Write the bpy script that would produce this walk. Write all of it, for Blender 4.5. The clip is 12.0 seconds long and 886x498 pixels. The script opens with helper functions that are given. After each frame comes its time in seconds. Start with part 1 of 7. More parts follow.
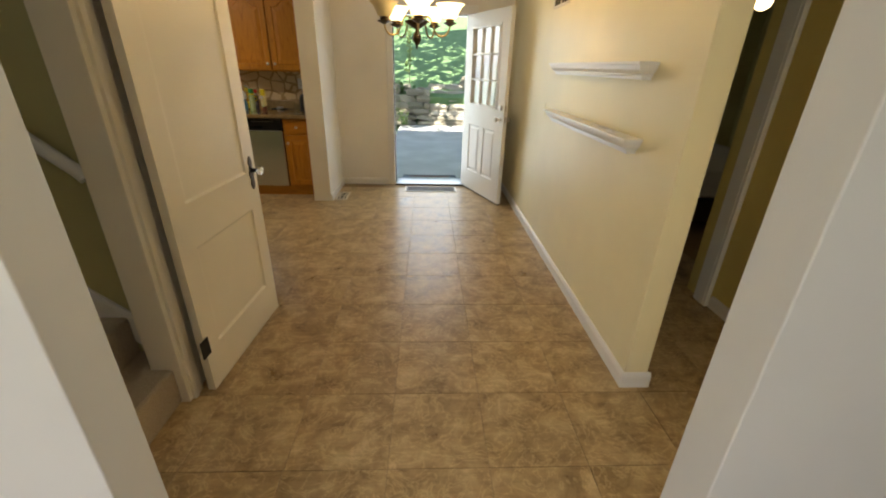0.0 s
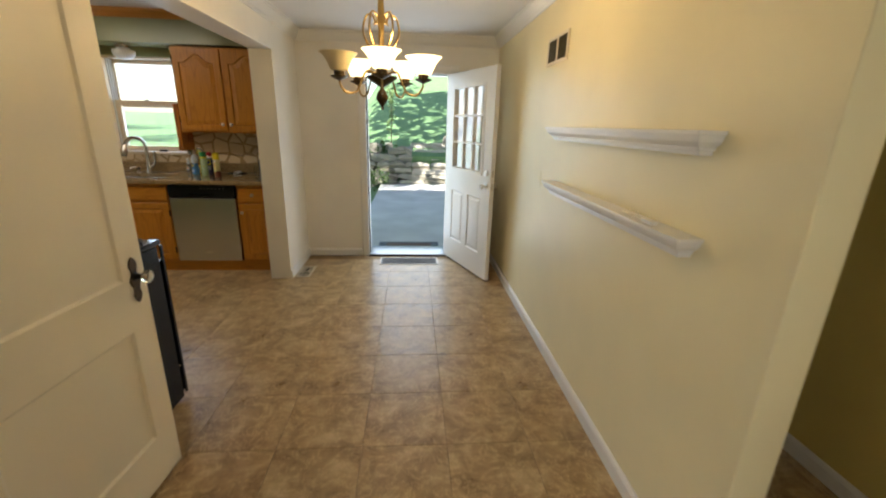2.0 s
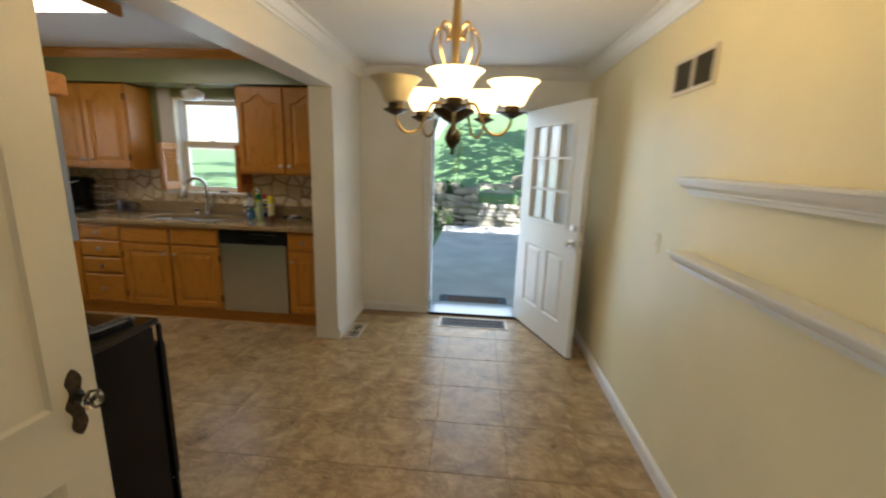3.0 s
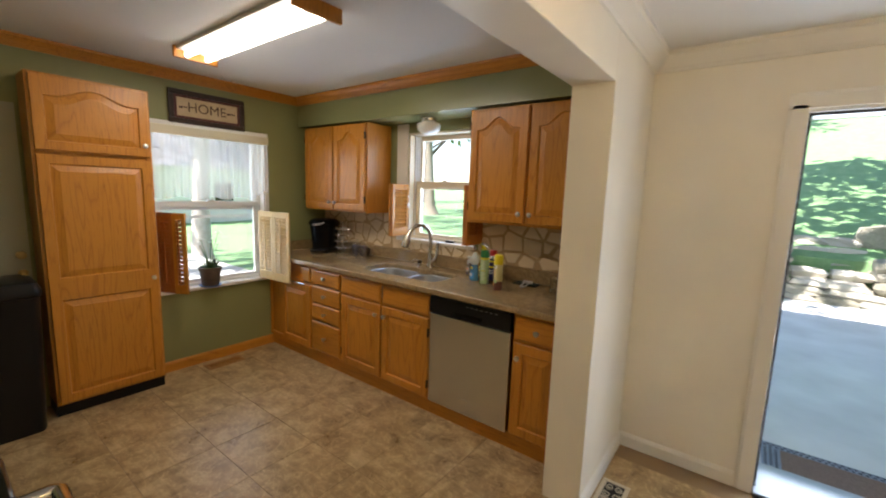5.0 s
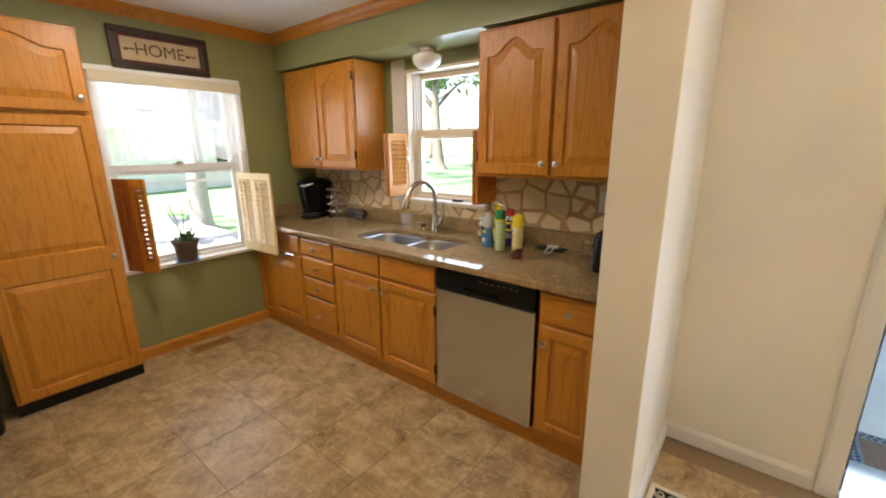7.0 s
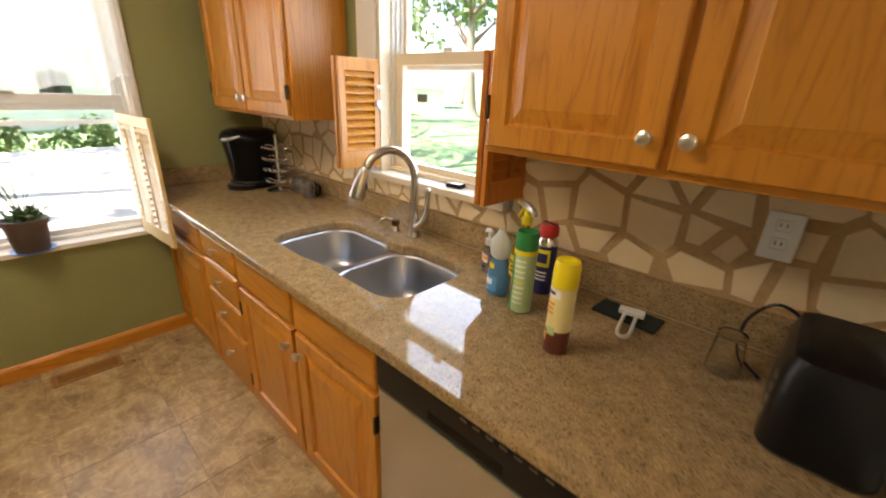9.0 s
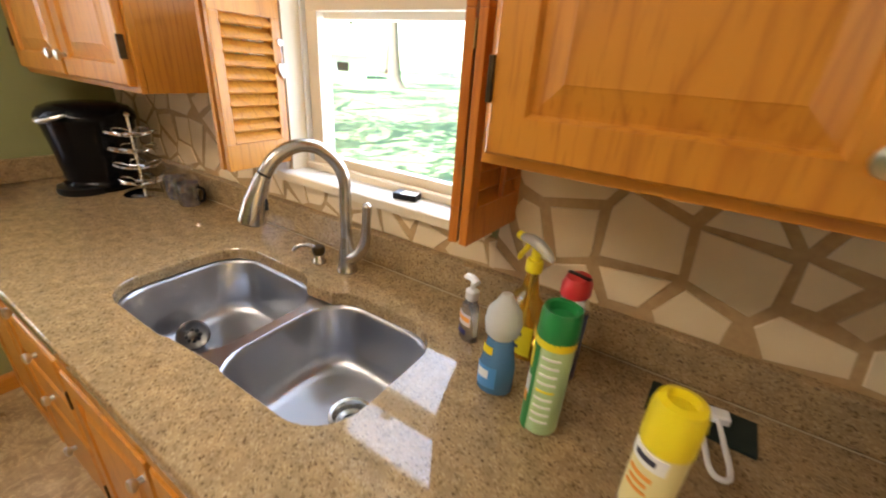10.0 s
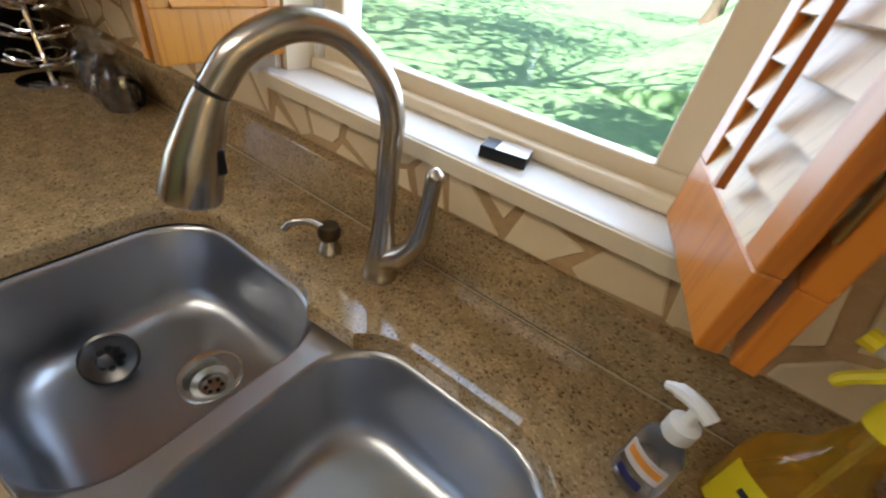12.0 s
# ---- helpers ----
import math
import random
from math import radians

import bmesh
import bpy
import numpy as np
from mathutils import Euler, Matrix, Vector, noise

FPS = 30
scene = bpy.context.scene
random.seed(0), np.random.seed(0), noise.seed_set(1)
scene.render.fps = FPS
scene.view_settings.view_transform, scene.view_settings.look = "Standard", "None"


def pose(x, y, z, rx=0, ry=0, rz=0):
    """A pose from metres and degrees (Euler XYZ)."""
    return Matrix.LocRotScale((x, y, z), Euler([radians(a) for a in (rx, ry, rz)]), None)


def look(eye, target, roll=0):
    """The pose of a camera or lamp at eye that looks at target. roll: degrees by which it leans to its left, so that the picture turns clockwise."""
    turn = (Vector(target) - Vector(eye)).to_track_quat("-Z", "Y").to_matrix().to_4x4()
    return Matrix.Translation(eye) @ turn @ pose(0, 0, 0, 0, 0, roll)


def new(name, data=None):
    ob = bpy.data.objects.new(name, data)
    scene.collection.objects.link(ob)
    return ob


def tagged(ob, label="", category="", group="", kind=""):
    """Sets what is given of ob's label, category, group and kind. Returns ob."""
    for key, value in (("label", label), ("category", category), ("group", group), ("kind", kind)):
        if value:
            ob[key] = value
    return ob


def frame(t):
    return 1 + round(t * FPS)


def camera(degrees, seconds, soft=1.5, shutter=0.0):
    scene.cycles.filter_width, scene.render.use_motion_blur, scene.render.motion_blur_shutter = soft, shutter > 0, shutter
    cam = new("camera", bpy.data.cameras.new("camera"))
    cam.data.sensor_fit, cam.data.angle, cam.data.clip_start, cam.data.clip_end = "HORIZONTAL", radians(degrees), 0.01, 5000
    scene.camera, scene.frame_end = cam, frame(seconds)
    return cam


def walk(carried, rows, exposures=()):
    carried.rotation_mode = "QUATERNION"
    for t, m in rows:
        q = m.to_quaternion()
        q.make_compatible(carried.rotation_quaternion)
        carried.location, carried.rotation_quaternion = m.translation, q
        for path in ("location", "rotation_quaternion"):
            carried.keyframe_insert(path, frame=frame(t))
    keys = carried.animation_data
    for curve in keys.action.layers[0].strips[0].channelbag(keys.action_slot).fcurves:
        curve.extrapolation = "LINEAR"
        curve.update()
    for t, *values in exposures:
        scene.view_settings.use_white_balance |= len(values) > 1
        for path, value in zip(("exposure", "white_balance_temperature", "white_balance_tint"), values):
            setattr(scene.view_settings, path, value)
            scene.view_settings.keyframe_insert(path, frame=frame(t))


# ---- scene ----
cam = camera(95.1, 12.0, soft=2.0, shutter=0.4)
PATH = [
    (0.0, (-0.009, 0.031, 1.462), (0.076, 1.852, 0.638), 1.5),
    (0.5, (0.004, 0.085, 1.465), (0.14, 1.901, 0.637), 1.3),
    (1.0, (0.048, 0.298, 1.471), (0.158, 2.136, 0.69), 0.8),
    (1.5, (0.095, 0.507, 1.48), (0.231, 2.368, 0.761), 1.9),
    (2.0, (0.076, 0.75, 1.495), (0.231, 2.656, 0.909), 1.6),
    (2.5, (0.051, 1.028, 1.509), (0.231, 2.958, 1.017), 1.1),
    (3.0, (0.022, 1.415, 1.534), (-0.128, 3.364, 1.111), 1.9),
    (3.5, (-0.108, 1.762, 1.532), (-0.656, 3.636, 1.098), 0.7),
    (3.7, (-0.167, 1.907, 1.498), (-0.832, 3.763, 1.158), 0.7),
    (5.5, (-0.706, 2.876, 1.583), (-1.956, 4.405, 1.265), 1.9),
    (6.0, (-0.783, 2.941, 1.562), (-1.999, 4.465, 1.115), 1.3),
    (6.5, (-0.809, 2.982, 1.562), (-2.036, 4.492, 1.097), 1.3),
    (7.0, (-0.857, 3.122, 1.53), (-2.067, 4.636, 1.04), -0.4),
    (7.5, (-0.993, 3.392, 1.533), (-2.237, 4.892, 1.082), 0.7),
    (9.5, (-1.74, 4.474, 1.499), (-2.92, 5.864, 0.677), 4.0),
    (10.0, (-1.951, 4.628, 1.489), (-2.902, 6.181, 0.661), 4.2),
    (10.5, (-2.127, 4.707, 1.48), (-3.042, 6.198, 0.51), 5.6),
    (11.0, (-2.284, 4.835, 1.441), (-3.26, 6.346, 0.567), 9.1),
    (11.5, (-2.358, 4.941, 1.411), (-3.13, 6.447, 0.346), 11.5),
    (12.0, (-2.404, 4.981, 1.376), (-3.173, 6.385, 0.177), 11.4),
]
EXPOSURES = [(0.0, 1.47, 7300, 11), (1.0, 1.58, 7200, 11), (2.0, 1.36, 6700, 10), (2.5, 1.3, 6500, 10), (3.5, 1.18, 6200, 9), (5.5, 2.0, 6650, 15), (7.5, 2.25, 6750, 16), (9.5, 2.5, 7400, 16), (10.0, 2.58, 6900, 18), (10.5, 2.58, 6500, 16), (11.0, 2.38, 6450, 13), (12.0, 1.85, 6350, 11)]
walk(cam, [(t, look(eye, target, roll)) for t, eye, target, roll in PATH], EXPOSURES)

# ---- light ----
world = bpy.data.worlds.new("world")
scene.world = world
world.use_nodes = True
sky = world.node_tree.nodes.new("ShaderNodeTexSky")
sky.sky_type, sky.sun_disc = "NISHITA", False
SUN_UP, SUN_FROM = 52.0, 200.0
sky.sun_elevation, sky.sun_rotation = radians(SUN_UP), radians(SUN_FROM)
world.node_tree.links.new(sky.outputs[0], world.node_tree.nodes["Background"].inputs[0])
world.node_tree.nodes["Background"].inputs[1].default_value = 0.15

sun = new("sun", bpy.data.lights.new("sun", "SUN"))
sun.data.energy, sun.data.angle, sun.data.color = 5.0, radians(0.53), (1.0, 0.95, 0.87)
_d = Vector((math.sin(radians(SUN_FROM)) * math.cos(radians(SUN_UP)), math.cos(radians(SUN_FROM)) * math.cos(radians(SUN_UP)), math.sin(radians(SUN_UP))))
sun.matrix_world = look(_d * 20, (0, 0, 0))


def window_or_fill_light(x, y, z, tx, ty, tz, w, h, power, color=(0.72, 0.84, 1.0)):
    ob = new("window_or_fill_light", bpy.data.lights.new("window_or_fill_light", "AREA"))
    ob.data.shape, ob.data.size, ob.data.size_y = "RECTANGLE", w, h
    ob.data.energy, ob.data.color = power, color
    ob.matrix_world = look((x, y, z), (tx, ty, tz))
    return ob


window_or_fill_light(0.04, 5.62, 1.05, 0.04, 0, 0.9, 0.84, 1.95, 6.5)
window_or_fill_light(-2.73, 5.70, 1.62, -2.73, 0, 1.3, 0.74, 0.95, 4.4, (0.60, 0.76, 1.0))
window_or_fill_light(-4.52, 4.32, 1.35, 0, 4.32, 1.1, 0.85, 1.25, 2.2)
window_or_fill_light(-1.7, -2.98, 1.4, -0.6, 0, 1.3, 2.0, 1.3, 14, (0.88, 0.92, 1.0))
# Added warm fill for the hallway; no window is known on this side.
window_or_fill_light(3.16, 1.2, 1.5, 0, 0.9, 1.2, 0.8, 1.1, 10.0, (1.0, 0.93, 0.80))
# Added fill inside the closed stairwell, where there is no window.
window_or_fill_light(-3.15, 1.25, 3.3, -1.2, 1.25, 0.4, 0.9, 0.9, 3.0)


# ---- materials ----
def mat(name, color, rough=0.5, metal=0.0, spec=0.5):
    m = bpy.data.materials.new(name)
    m.use_nodes = True
    b = m.node_tree.nodes["Principled BSDF"]
    b.inputs["Base Color"].default_value = (*color, 1)
    b.inputs["Roughness"].default_value = rough
    b.inputs["Metallic"].default_value = metal
    b.inputs["Specular IOR Level"].default_value = spec
    return m


def add(m, kind, **values):
    n = m.node_tree.nodes.new("ShaderNode" + kind)
    for k, v in values.items():
        n.inputs[k.replace("_", " ")].default_value = v
    return n


def join(m, a, b):
    m.node_tree.links.new(a, b)


def ramp(m, fac, stops):
    r = m.node_tree.nodes.new("ShaderNodeValToRGB")
    e = r.color_ramp.elements
    while len(e) < len(stops):
        e.new(0.5)
    for i, (p, c) in enumerate(stops):
        e[i].position, e[i].color = p, (*c, 1)
    join(m, fac, r.inputs[0])
    return r.outputs[0]


def coords(m, scale=(1, 1, 1), rot=(0, 0, 0), kind="Object"):
    t = m.node_tree.nodes.new("ShaderNodeTexCoord")
    p = m.node_tree.nodes.new("ShaderNodeMapping")
    p.inputs["Scale"].default_value = scale
    p.inputs["Rotation"].default_value = rot
    join(m, t.outputs[kind], p.inputs[0])
    return p.outputs[0]


def bsdf(m):
    return m.node_tree.nodes["Principled BSDF"]


def relief(m, height, strength=0.2, distance=0.01):
    b = m.node_tree.nodes.new("ShaderNodeBump")
    b.inputs["Strength"].default_value, b.inputs["Distance"].default_value = strength, distance
    join(m, height, b.inputs["Height"])
    join(m, b.outputs[0], bsdf(m).inputs["Normal"])


def paint(name, color, rough=0.5, vary=0.05):
    """Rolled wall paint: faint blotches and a fine roller texture."""
    m = mat(name, color, rough)
    co = coords(m)
    n1 = add(m, "TexNoise", Scale=1.7, Detail=3.0)
    join(m, co, n1.inputs["Vector"])
    lo, hi = tuple(c * (1 - vary) for c in color), tuple(min(1, c * (1 + vary)) for c in color)
    join(m, ramp(m, n1.outputs["Fac"], [(0.3, lo), (0.7, hi)]), bsdf(m).inputs["Base Color"])
    n2 = add(m, "TexNoise", Scale=260.0, Detail=2.0)
    join(m, co, n2.inputs["Vector"])
    relief(m, n2.outputs["Fac"], 0.12, 0.002)
    return m


def tile_stone(name, a, b, c, rough=0.32):
    """Stone-look floor: brown clouds, pale scratchy veins."""
    m = mat(name, b, rough)
    g = m.node_tree.nodes.new("ShaderNodeNewGeometry")
    info = m.node_tree.nodes.new("ShaderNodeObjectInfo")
    shift = m.node_tree.nodes.new("ShaderNodeVectorMath")
    shift.operation = "MULTIPLY_ADD"
    comb = m.node_tree.nodes.new("ShaderNodeCombineXYZ")
    join(m, info.outputs["Random"], comb.inputs[0])
    join(m, info.outputs["Random"], comb.inputs[1])
    join(m, comb.outputs[0], shift.inputs[0])
    shift.inputs[1].default_value = (37, 53, 0)
    join(m, g.outputs["Position"], shift.inputs[2])
    co = shift.outputs[0]
    n1 = add(m, "TexNoise", Scale=6.5, Detail=9.0, Roughness=0.68, Distortion=0.5)
    join(m, co, n1.inputs["Vector"])
    cloud = ramp(m, n1.outputs["Fac"], [(0.33, a), (0.5, b), (0.67, c)])
    mp = m.node_tree.nodes.new("ShaderNodeMapping")
    mp.inputs["Rotation"].default_value, mp.inputs["Scale"].default_value = (0, 0, 0.7), (5, 34, 1)
    join(m, co, mp.inputs[0])
    n3 = add(m, "TexNoise", Scale=1.0, Detail=5.0, Roughness=0.6, Distortion=1.2)
    join(m, mp.outputs[0], n3.inputs["Vector"])
    streak = ramp(m, n3.outputs["Fac"], [(0.3, (0.80, 0.79, 0.77)), (0.62, (1.06, 1.06, 1.06)), (0.75, (1.30, 1.32, 1.36))])
    mul = m.node_tree.nodes.new("ShaderNodeMix")
    mul.data_type, mul.blend_type = "RGBA", "MULTIPLY"
    mul.inputs["Factor"].default_value = 0.85
    join(m, cloud, mul.inputs["A"])
    join(m, streak, mul.inputs["B"])
    base = mul.outputs["Result"]
    n2 = add(m, "TexNoise", Scale=7.5, Detail=7.0, Roughness=0.62, Distortion=1.5)
    join(m, co, n2.inputs["Vector"])
    vein = ramp(m, n2.outputs["Fac"], [(0.475, (0, 0, 0)), (0.5, (1, 1, 1)), (0.525, (0, 0, 0))])
    mix = m.node_tree.nodes.new("ShaderNodeMix")
    mix.data_type = "RGBA"
    half = m.node_tree.nodes.new("ShaderNodeMath")
    half.operation = "MULTIPLY"
    half.inputs[1].default_value = 0.52
    join(m, vein, half.inputs[0])
    join(m, half.outputs[0], mix.inputs["Factor"])
    join(m, base, mix.inputs["A"])
    mix.inputs["B"].default_value = (c[0] * 1.25, c[1] * 1.25, c[2] * 1.25, 1)
    join(m, mix.outputs["Result"], bsdf(m).inputs["Base Color"])
    rr = ramp(m, n1.outputs["Fac"], [(0.3, (rough - 0.06,) * 3), (0.7, (rough + 0.1,) * 3)])
    join(m, rr, bsdf(m).inputs["Roughness"])
    relief(m, n2.outputs["Fac"], 0.1, 0.004)
    return m


def oak(name, light, dark, rough=0.38, axis="z"):
    """Varnished oak, cathedral grain along one axis."""
    m = mat(name, light, rough)
    s = {"x": (0.8, 9, 9), "y": (9, 0.8, 9), "z": (9, 9, 0.8)}[axis]
    info = m.node_tree.nodes.new("ShaderNodeObjectInfo")
    g = m.node_tree.nodes.new("ShaderNodeNewGeometry")
    pl = m.node_tree.nodes.new("ShaderNodeVectorMath")
    pl.operation = "ADD"
    comb = m.node_tree.nodes.new("ShaderNodeCombineXYZ")
    ten = m.node_tree.nodes.new("ShaderNodeMath")
    ten.operation = "MULTIPLY"
    ten.inputs[1].default_value = 9.0
    join(m, info.outputs["Random"], ten.inputs[0])
    for i in range(3):
        join(m, ten.outputs[0], comb.inputs[i])
    join(m, g.outputs["Position"], pl.inputs[0])
    join(m, comb.outputs[0], pl.inputs[1])
    mp = m.node_tree.nodes.new("ShaderNodeMapping")
    mp.inputs["Scale"].default_value = s
    join(m, pl.outputs[0], mp.inputs[0])
    n = add(m, "TexNoise", Scale=1.0, Detail=1.0, Distortion=0.25)
    join(m, mp.outputs[0], n.inputs["Vector"])
    w = m.node_tree.nodes.new("ShaderNodeMath")
    w.operation = "MULTIPLY"
    w.inputs[1].default_value = 9.0
    join(m, n.outputs["Fac"], w.inputs[0])
    fr = m.node_tree.nodes.new("ShaderNodeMath")
    fr.operation = "PINGPONG"
    fr.inputs[1].default_value = 0.5
    join(m, w.outputs[0], fr.inputs[0])
    mid = tuple((p * 3 + q) / 4 for p, q in zip(light, dark))
    col = ramp(m, fr.outputs[0], [(0.0, light), (0.30, light), (0.44, mid), (0.5, tuple((p * 2 + q * 3) / 5 for p, q in zip(light, dark)))])
    f = add(m, "TexNoise", Scale=14.0, Detail=3.0)
    join(m, mp.outputs[0], f.inputs["Vector"])
    pores = ramp(m, f.outputs["Fac"], [(0.32, (0.80, 0.74, 0.68)), (0.46, (1, 1, 1))])
    mul = m.node_tree.nodes.new("ShaderNodeMix")
    mul.data_type, mul.blend_type = "RGBA", "MULTIPLY"
    mul.inputs["Factor"].default_value = 0.8
    join(m, col, mul.inputs["A"])
    join(m, pores, mul.inputs["B"])
    join(m, mul.outputs["Result"], bsdf(m).inputs["Base Color"])
    relief(m, f.outputs["Fac"], 0.08, 0.002)
    bsdf(m).inputs["Coat Weight"].default_value = 0.12
    bsdf(m).inputs["Coat Roughness"].default_value = 0.25
    return m


CREAM = paint("cream_paint", (0.83, 0.79, 0.71), 0.45)
YELLOW_WALL = paint("pale_yellow_paint", (0.83, 0.735, 0.47), 0.42)
DOOR_CREAM = paint("cream_door_enamel", (0.82, 0.75, 0.61), 0.3, 0.03)
WHITE_WALL = paint("white_wall_paint", (0.78, 0.77, 0.75), 0.5)
HALL = paint("mustard_paint", (0.66, 0.53, 0.18), 0.5)
STAIR = paint("olive_yellow_paint", (0.50, 0.46, 0.22), 0.5)
GREEN = paint("sage_green_paint", (0.265, 0.272, 0.112), 0.5)
SOFFIT = paint("sage_green_satin_paint", (0.27, 0.28, 0.125), 0.22)
TRIM = paint("white_trim_paint", (0.80, 0.78, 0.74), 0.3, 0.02)
CEIL = paint("ceiling_paint", (0.78, 0.77, 0.75), 0.7, 0.02)
FLOOR = tile_stone("stone_look_vinyl_tile", (0.235, 0.148, 0.066), (0.41, 0.278, 0.136), (0.58, 0.43, 0.235))
GROUT = paint("grout", (0.31, 0.21, 0.115), 0.8)
OAK = oak("honey_oak", (0.56, 0.225, 0.024), (0.37, 0.118, 0.010))
OAK_X = oak("honey_oak_along", (0.56, 0.225, 0.024), (0.37, 0.118, 0.010), axis="x")
OAK_Y = oak("honey_oak_across", (0.56, 0.225, 0.024), (0.37, 0.118, 0.010), axis="y")
BLACK = mat("black_gloss", (0.004, 0.004, 0.005), 0.22, 0.0, 0.2)
CHROME = mat("chrome", (0.75, 0.75, 0.76), 0.12, 1.0)
CONCRETE = paint("patio_concrete", (0.72, 0.73, 0.74), 0.85, 0.12)


# ---- mesh helpers ----
def bx(bm, x0, x1, y0, y1, z0, z1):
    """Adds a box."""
    m = Matrix.Translation(((x0 + x1) / 2, (y0 + y1) / 2, (z0 + z1) / 2)) @ Matrix.Diagonal((abs(x1 - x0), abs(y1 - y0), abs(z1 - z0), 1))
    return bmesh.ops.create_cube(bm, size=1, matrix=m)["verts"]


def mesh_object(name, bm, material, bevel=0.0, smooth=False):
    if bevel:
        bmesh.ops.bevel(bm, geom=[e for e in bm.edges if len(e.link_faces) == 2 and e.calc_face_angle(0) > 0.6], offset=bevel, segments=2, affect="EDGES", profile=0.5)
    if smooth:
        for f in bm.faces:
            f.smooth = True
    me = bpy.data.meshes.new(name)
    bm.to_mesh(me)
    bm.free()
    for mt in material if isinstance(material, (list, tuple)) else [material]:
        me.materials.append(mt)
    if smooth:
        me.set_sharp_from_angle(angle=radians(40))
    return new(name, me)


def part(name, bm, material, parent, label="", bevel=0.0, smooth=False):
    ob = mesh_object(name, bm, material, bevel, smooth)
    ob.parent = parent
    return tagged(ob, label)


def boxes(name, rows, material, bevel=0.0):
    bm = bmesh.new()
    for r in rows:
        bx(bm, *r)
    return mesh_object(name, bm, material, bevel)


def structure(name, rows, material, label, category, bevel=0.0):
    return tagged(boxes(name, rows, material, bevel), label, category, kind="structure")


def thing(name, label, category, group="", at=(0, 0, 0), rz=0.0):
    e = new(name)
    e.empty_display_size = 0.1
    e.matrix_basis = pose(*at, 0, 0, rz)
    return tagged(e, label, category, group)


def box_part(name, dims, material, parent, label="", bevel=0.002):
    bm = bmesh.new()
    bx(bm, *dims)
    return part(name, bm, material, parent, label, bevel)


# ---- plan ----
KX0, KX1 = -4.32, -1.30          # kitchen
BACK = 5.36                      # dining wall face
KBACK = 5.49                     # kitchen wall face
DCEIL, KCEIL = 2.37, 2.442
WALL_X = 0.990                   # dining wall face

structure("wall_north_dining", [(-1.30, -0.44, BACK, 5.62, 0, 2.5), (0.52, 1.14, BACK, 5.62, 0, 2.5), (-0.44, 0.52, BACK, 5.62, 2.04, 2.5)], CREAM, "cream painted plaster wall round the open back door", "wall")
structure("wall_north_kitchen", [(-4.62, -3.10, KBACK, 5.66, 0, 2.5), (-2.36, -1.305, KBACK, 5.66, 0, 2.5), (-3.10, -2.36, KBACK, 5.66, 0, 1.135), (-3.10, -2.36, KBACK, 5.66, 2.08, 2.5)], GREEN, "sage green painted kitchen wall with a window", "wall")
structure("wall_west", [(-4.56, KX0, 2.0, 3.86, 0, 2.5), (-4.56, KX0, 4.80, KBACK - 0.002, 0, 2.5), (-4.56, KX0, 3.86, 4.80, 0, 0.69), (-4.56, KX0, 3.86, 4.80, 2.03, 2.5)], GREEN, "sage green painted kitchen wall with a window", "wall")
structure("wall_post", [(-1.30, -1.107, 4.60, BACK - 0.002, 0, 2.46)], CREAM, "cream painted wall stub between the kitchen and the dining space", "wall", 0.004)
structure("header_beam", [(-1.30, -1.107, 2.12, 4.598, 2.065, 2.46)], CREAM, "cream painted header beam over the kitchen opening", "beam", 0.004)
structure("wall_stair", [(-1.23, -1.107, 1.535, 2.118, 0, 2.46), (-1.23, -1.107, 0.637, 0.76, 0, 2.46), (-1.23, -1.107, 0.76, 1.535, 2.05, 2.46)], CREAM, "cream painted wall beside the stair doorway", "wall")
structure("wall_south_kitchen", [(-4.56, -1.235, 2.0, 2.12, 0, 2.5)], GREEN, "sage green painted kitchen wall behind the stove", "wall")
structure("wall_east_dining", [(WALL_X, 1.108, 1.592, BACK - 0.002, 0, 2.46)], YELLOW_WALL, "pale yellow painted dining wall ending at a hallway", "wall", 0.004)
structure("wall_entry", [(-3.2, -0.565, 0.53, 0.635, 0, 2.46), (0.54, 3.2, 0.53, 0.635, 0, 2.46), (-0.565, 0.54, 0.53, 0.635, 2.15, 2.46)], WHITE_WALL, "off-white painted wall with a wide plain opening", "wall", 0.003)
# The gap below y 1.06 is unseen and lets the hallway fill through.
structure("wall_hall", [(1.94, 2.06, 1.64, 2.6, 0, 2.46), (1.94, 2.06, 1.06, 1.64, 0, 2.46), (1.94, 2.06, 0.637, 1.06, 2.05, 2.46), (2.06, 3.2, 1.66, 1.72, 0, 2.46)], HALL, "mustard painted hallway wall", "wall")
structure("wall_bedroom_front", [(1.127, 1.16, 2.36, 2.46, 0, 2.46), (1.16, 1.938, 2.36, 2.46, 2.05, 2.46)], HALL, "mustard painted wall over the bedroom doorway", "wall")
structure("bedroom_shell", [(3.2, 3.3, 0.637, 2.468, 0, 0.9), (3.2, 3.3, 0.637, 2.468, 2.1, 2.46), (3.2, 3.3, 0.637, 0.78, 0.9, 2.1), (3.2, 3.3, 1.62, 2.468, 0.9, 2.1), (1.127, 4.6, 6.2, 6.3, 0, 2.46), (4.6, 4.7, 2.4, 6.3, 0, 2.46), (2.062, 4.6, 2.47, 2.57, 0, 2.46)], STAIR, "dim painted bedroom walls", "wall")
structure("stair_shell", [(-3.3, -3.2, 0.637, 2.0, -0.2, 4.2), (-3.2, -1.232, 1.66, 1.998, 0, 4.2)], STAIR, "olive yellow painted stairwell walls", "wall")
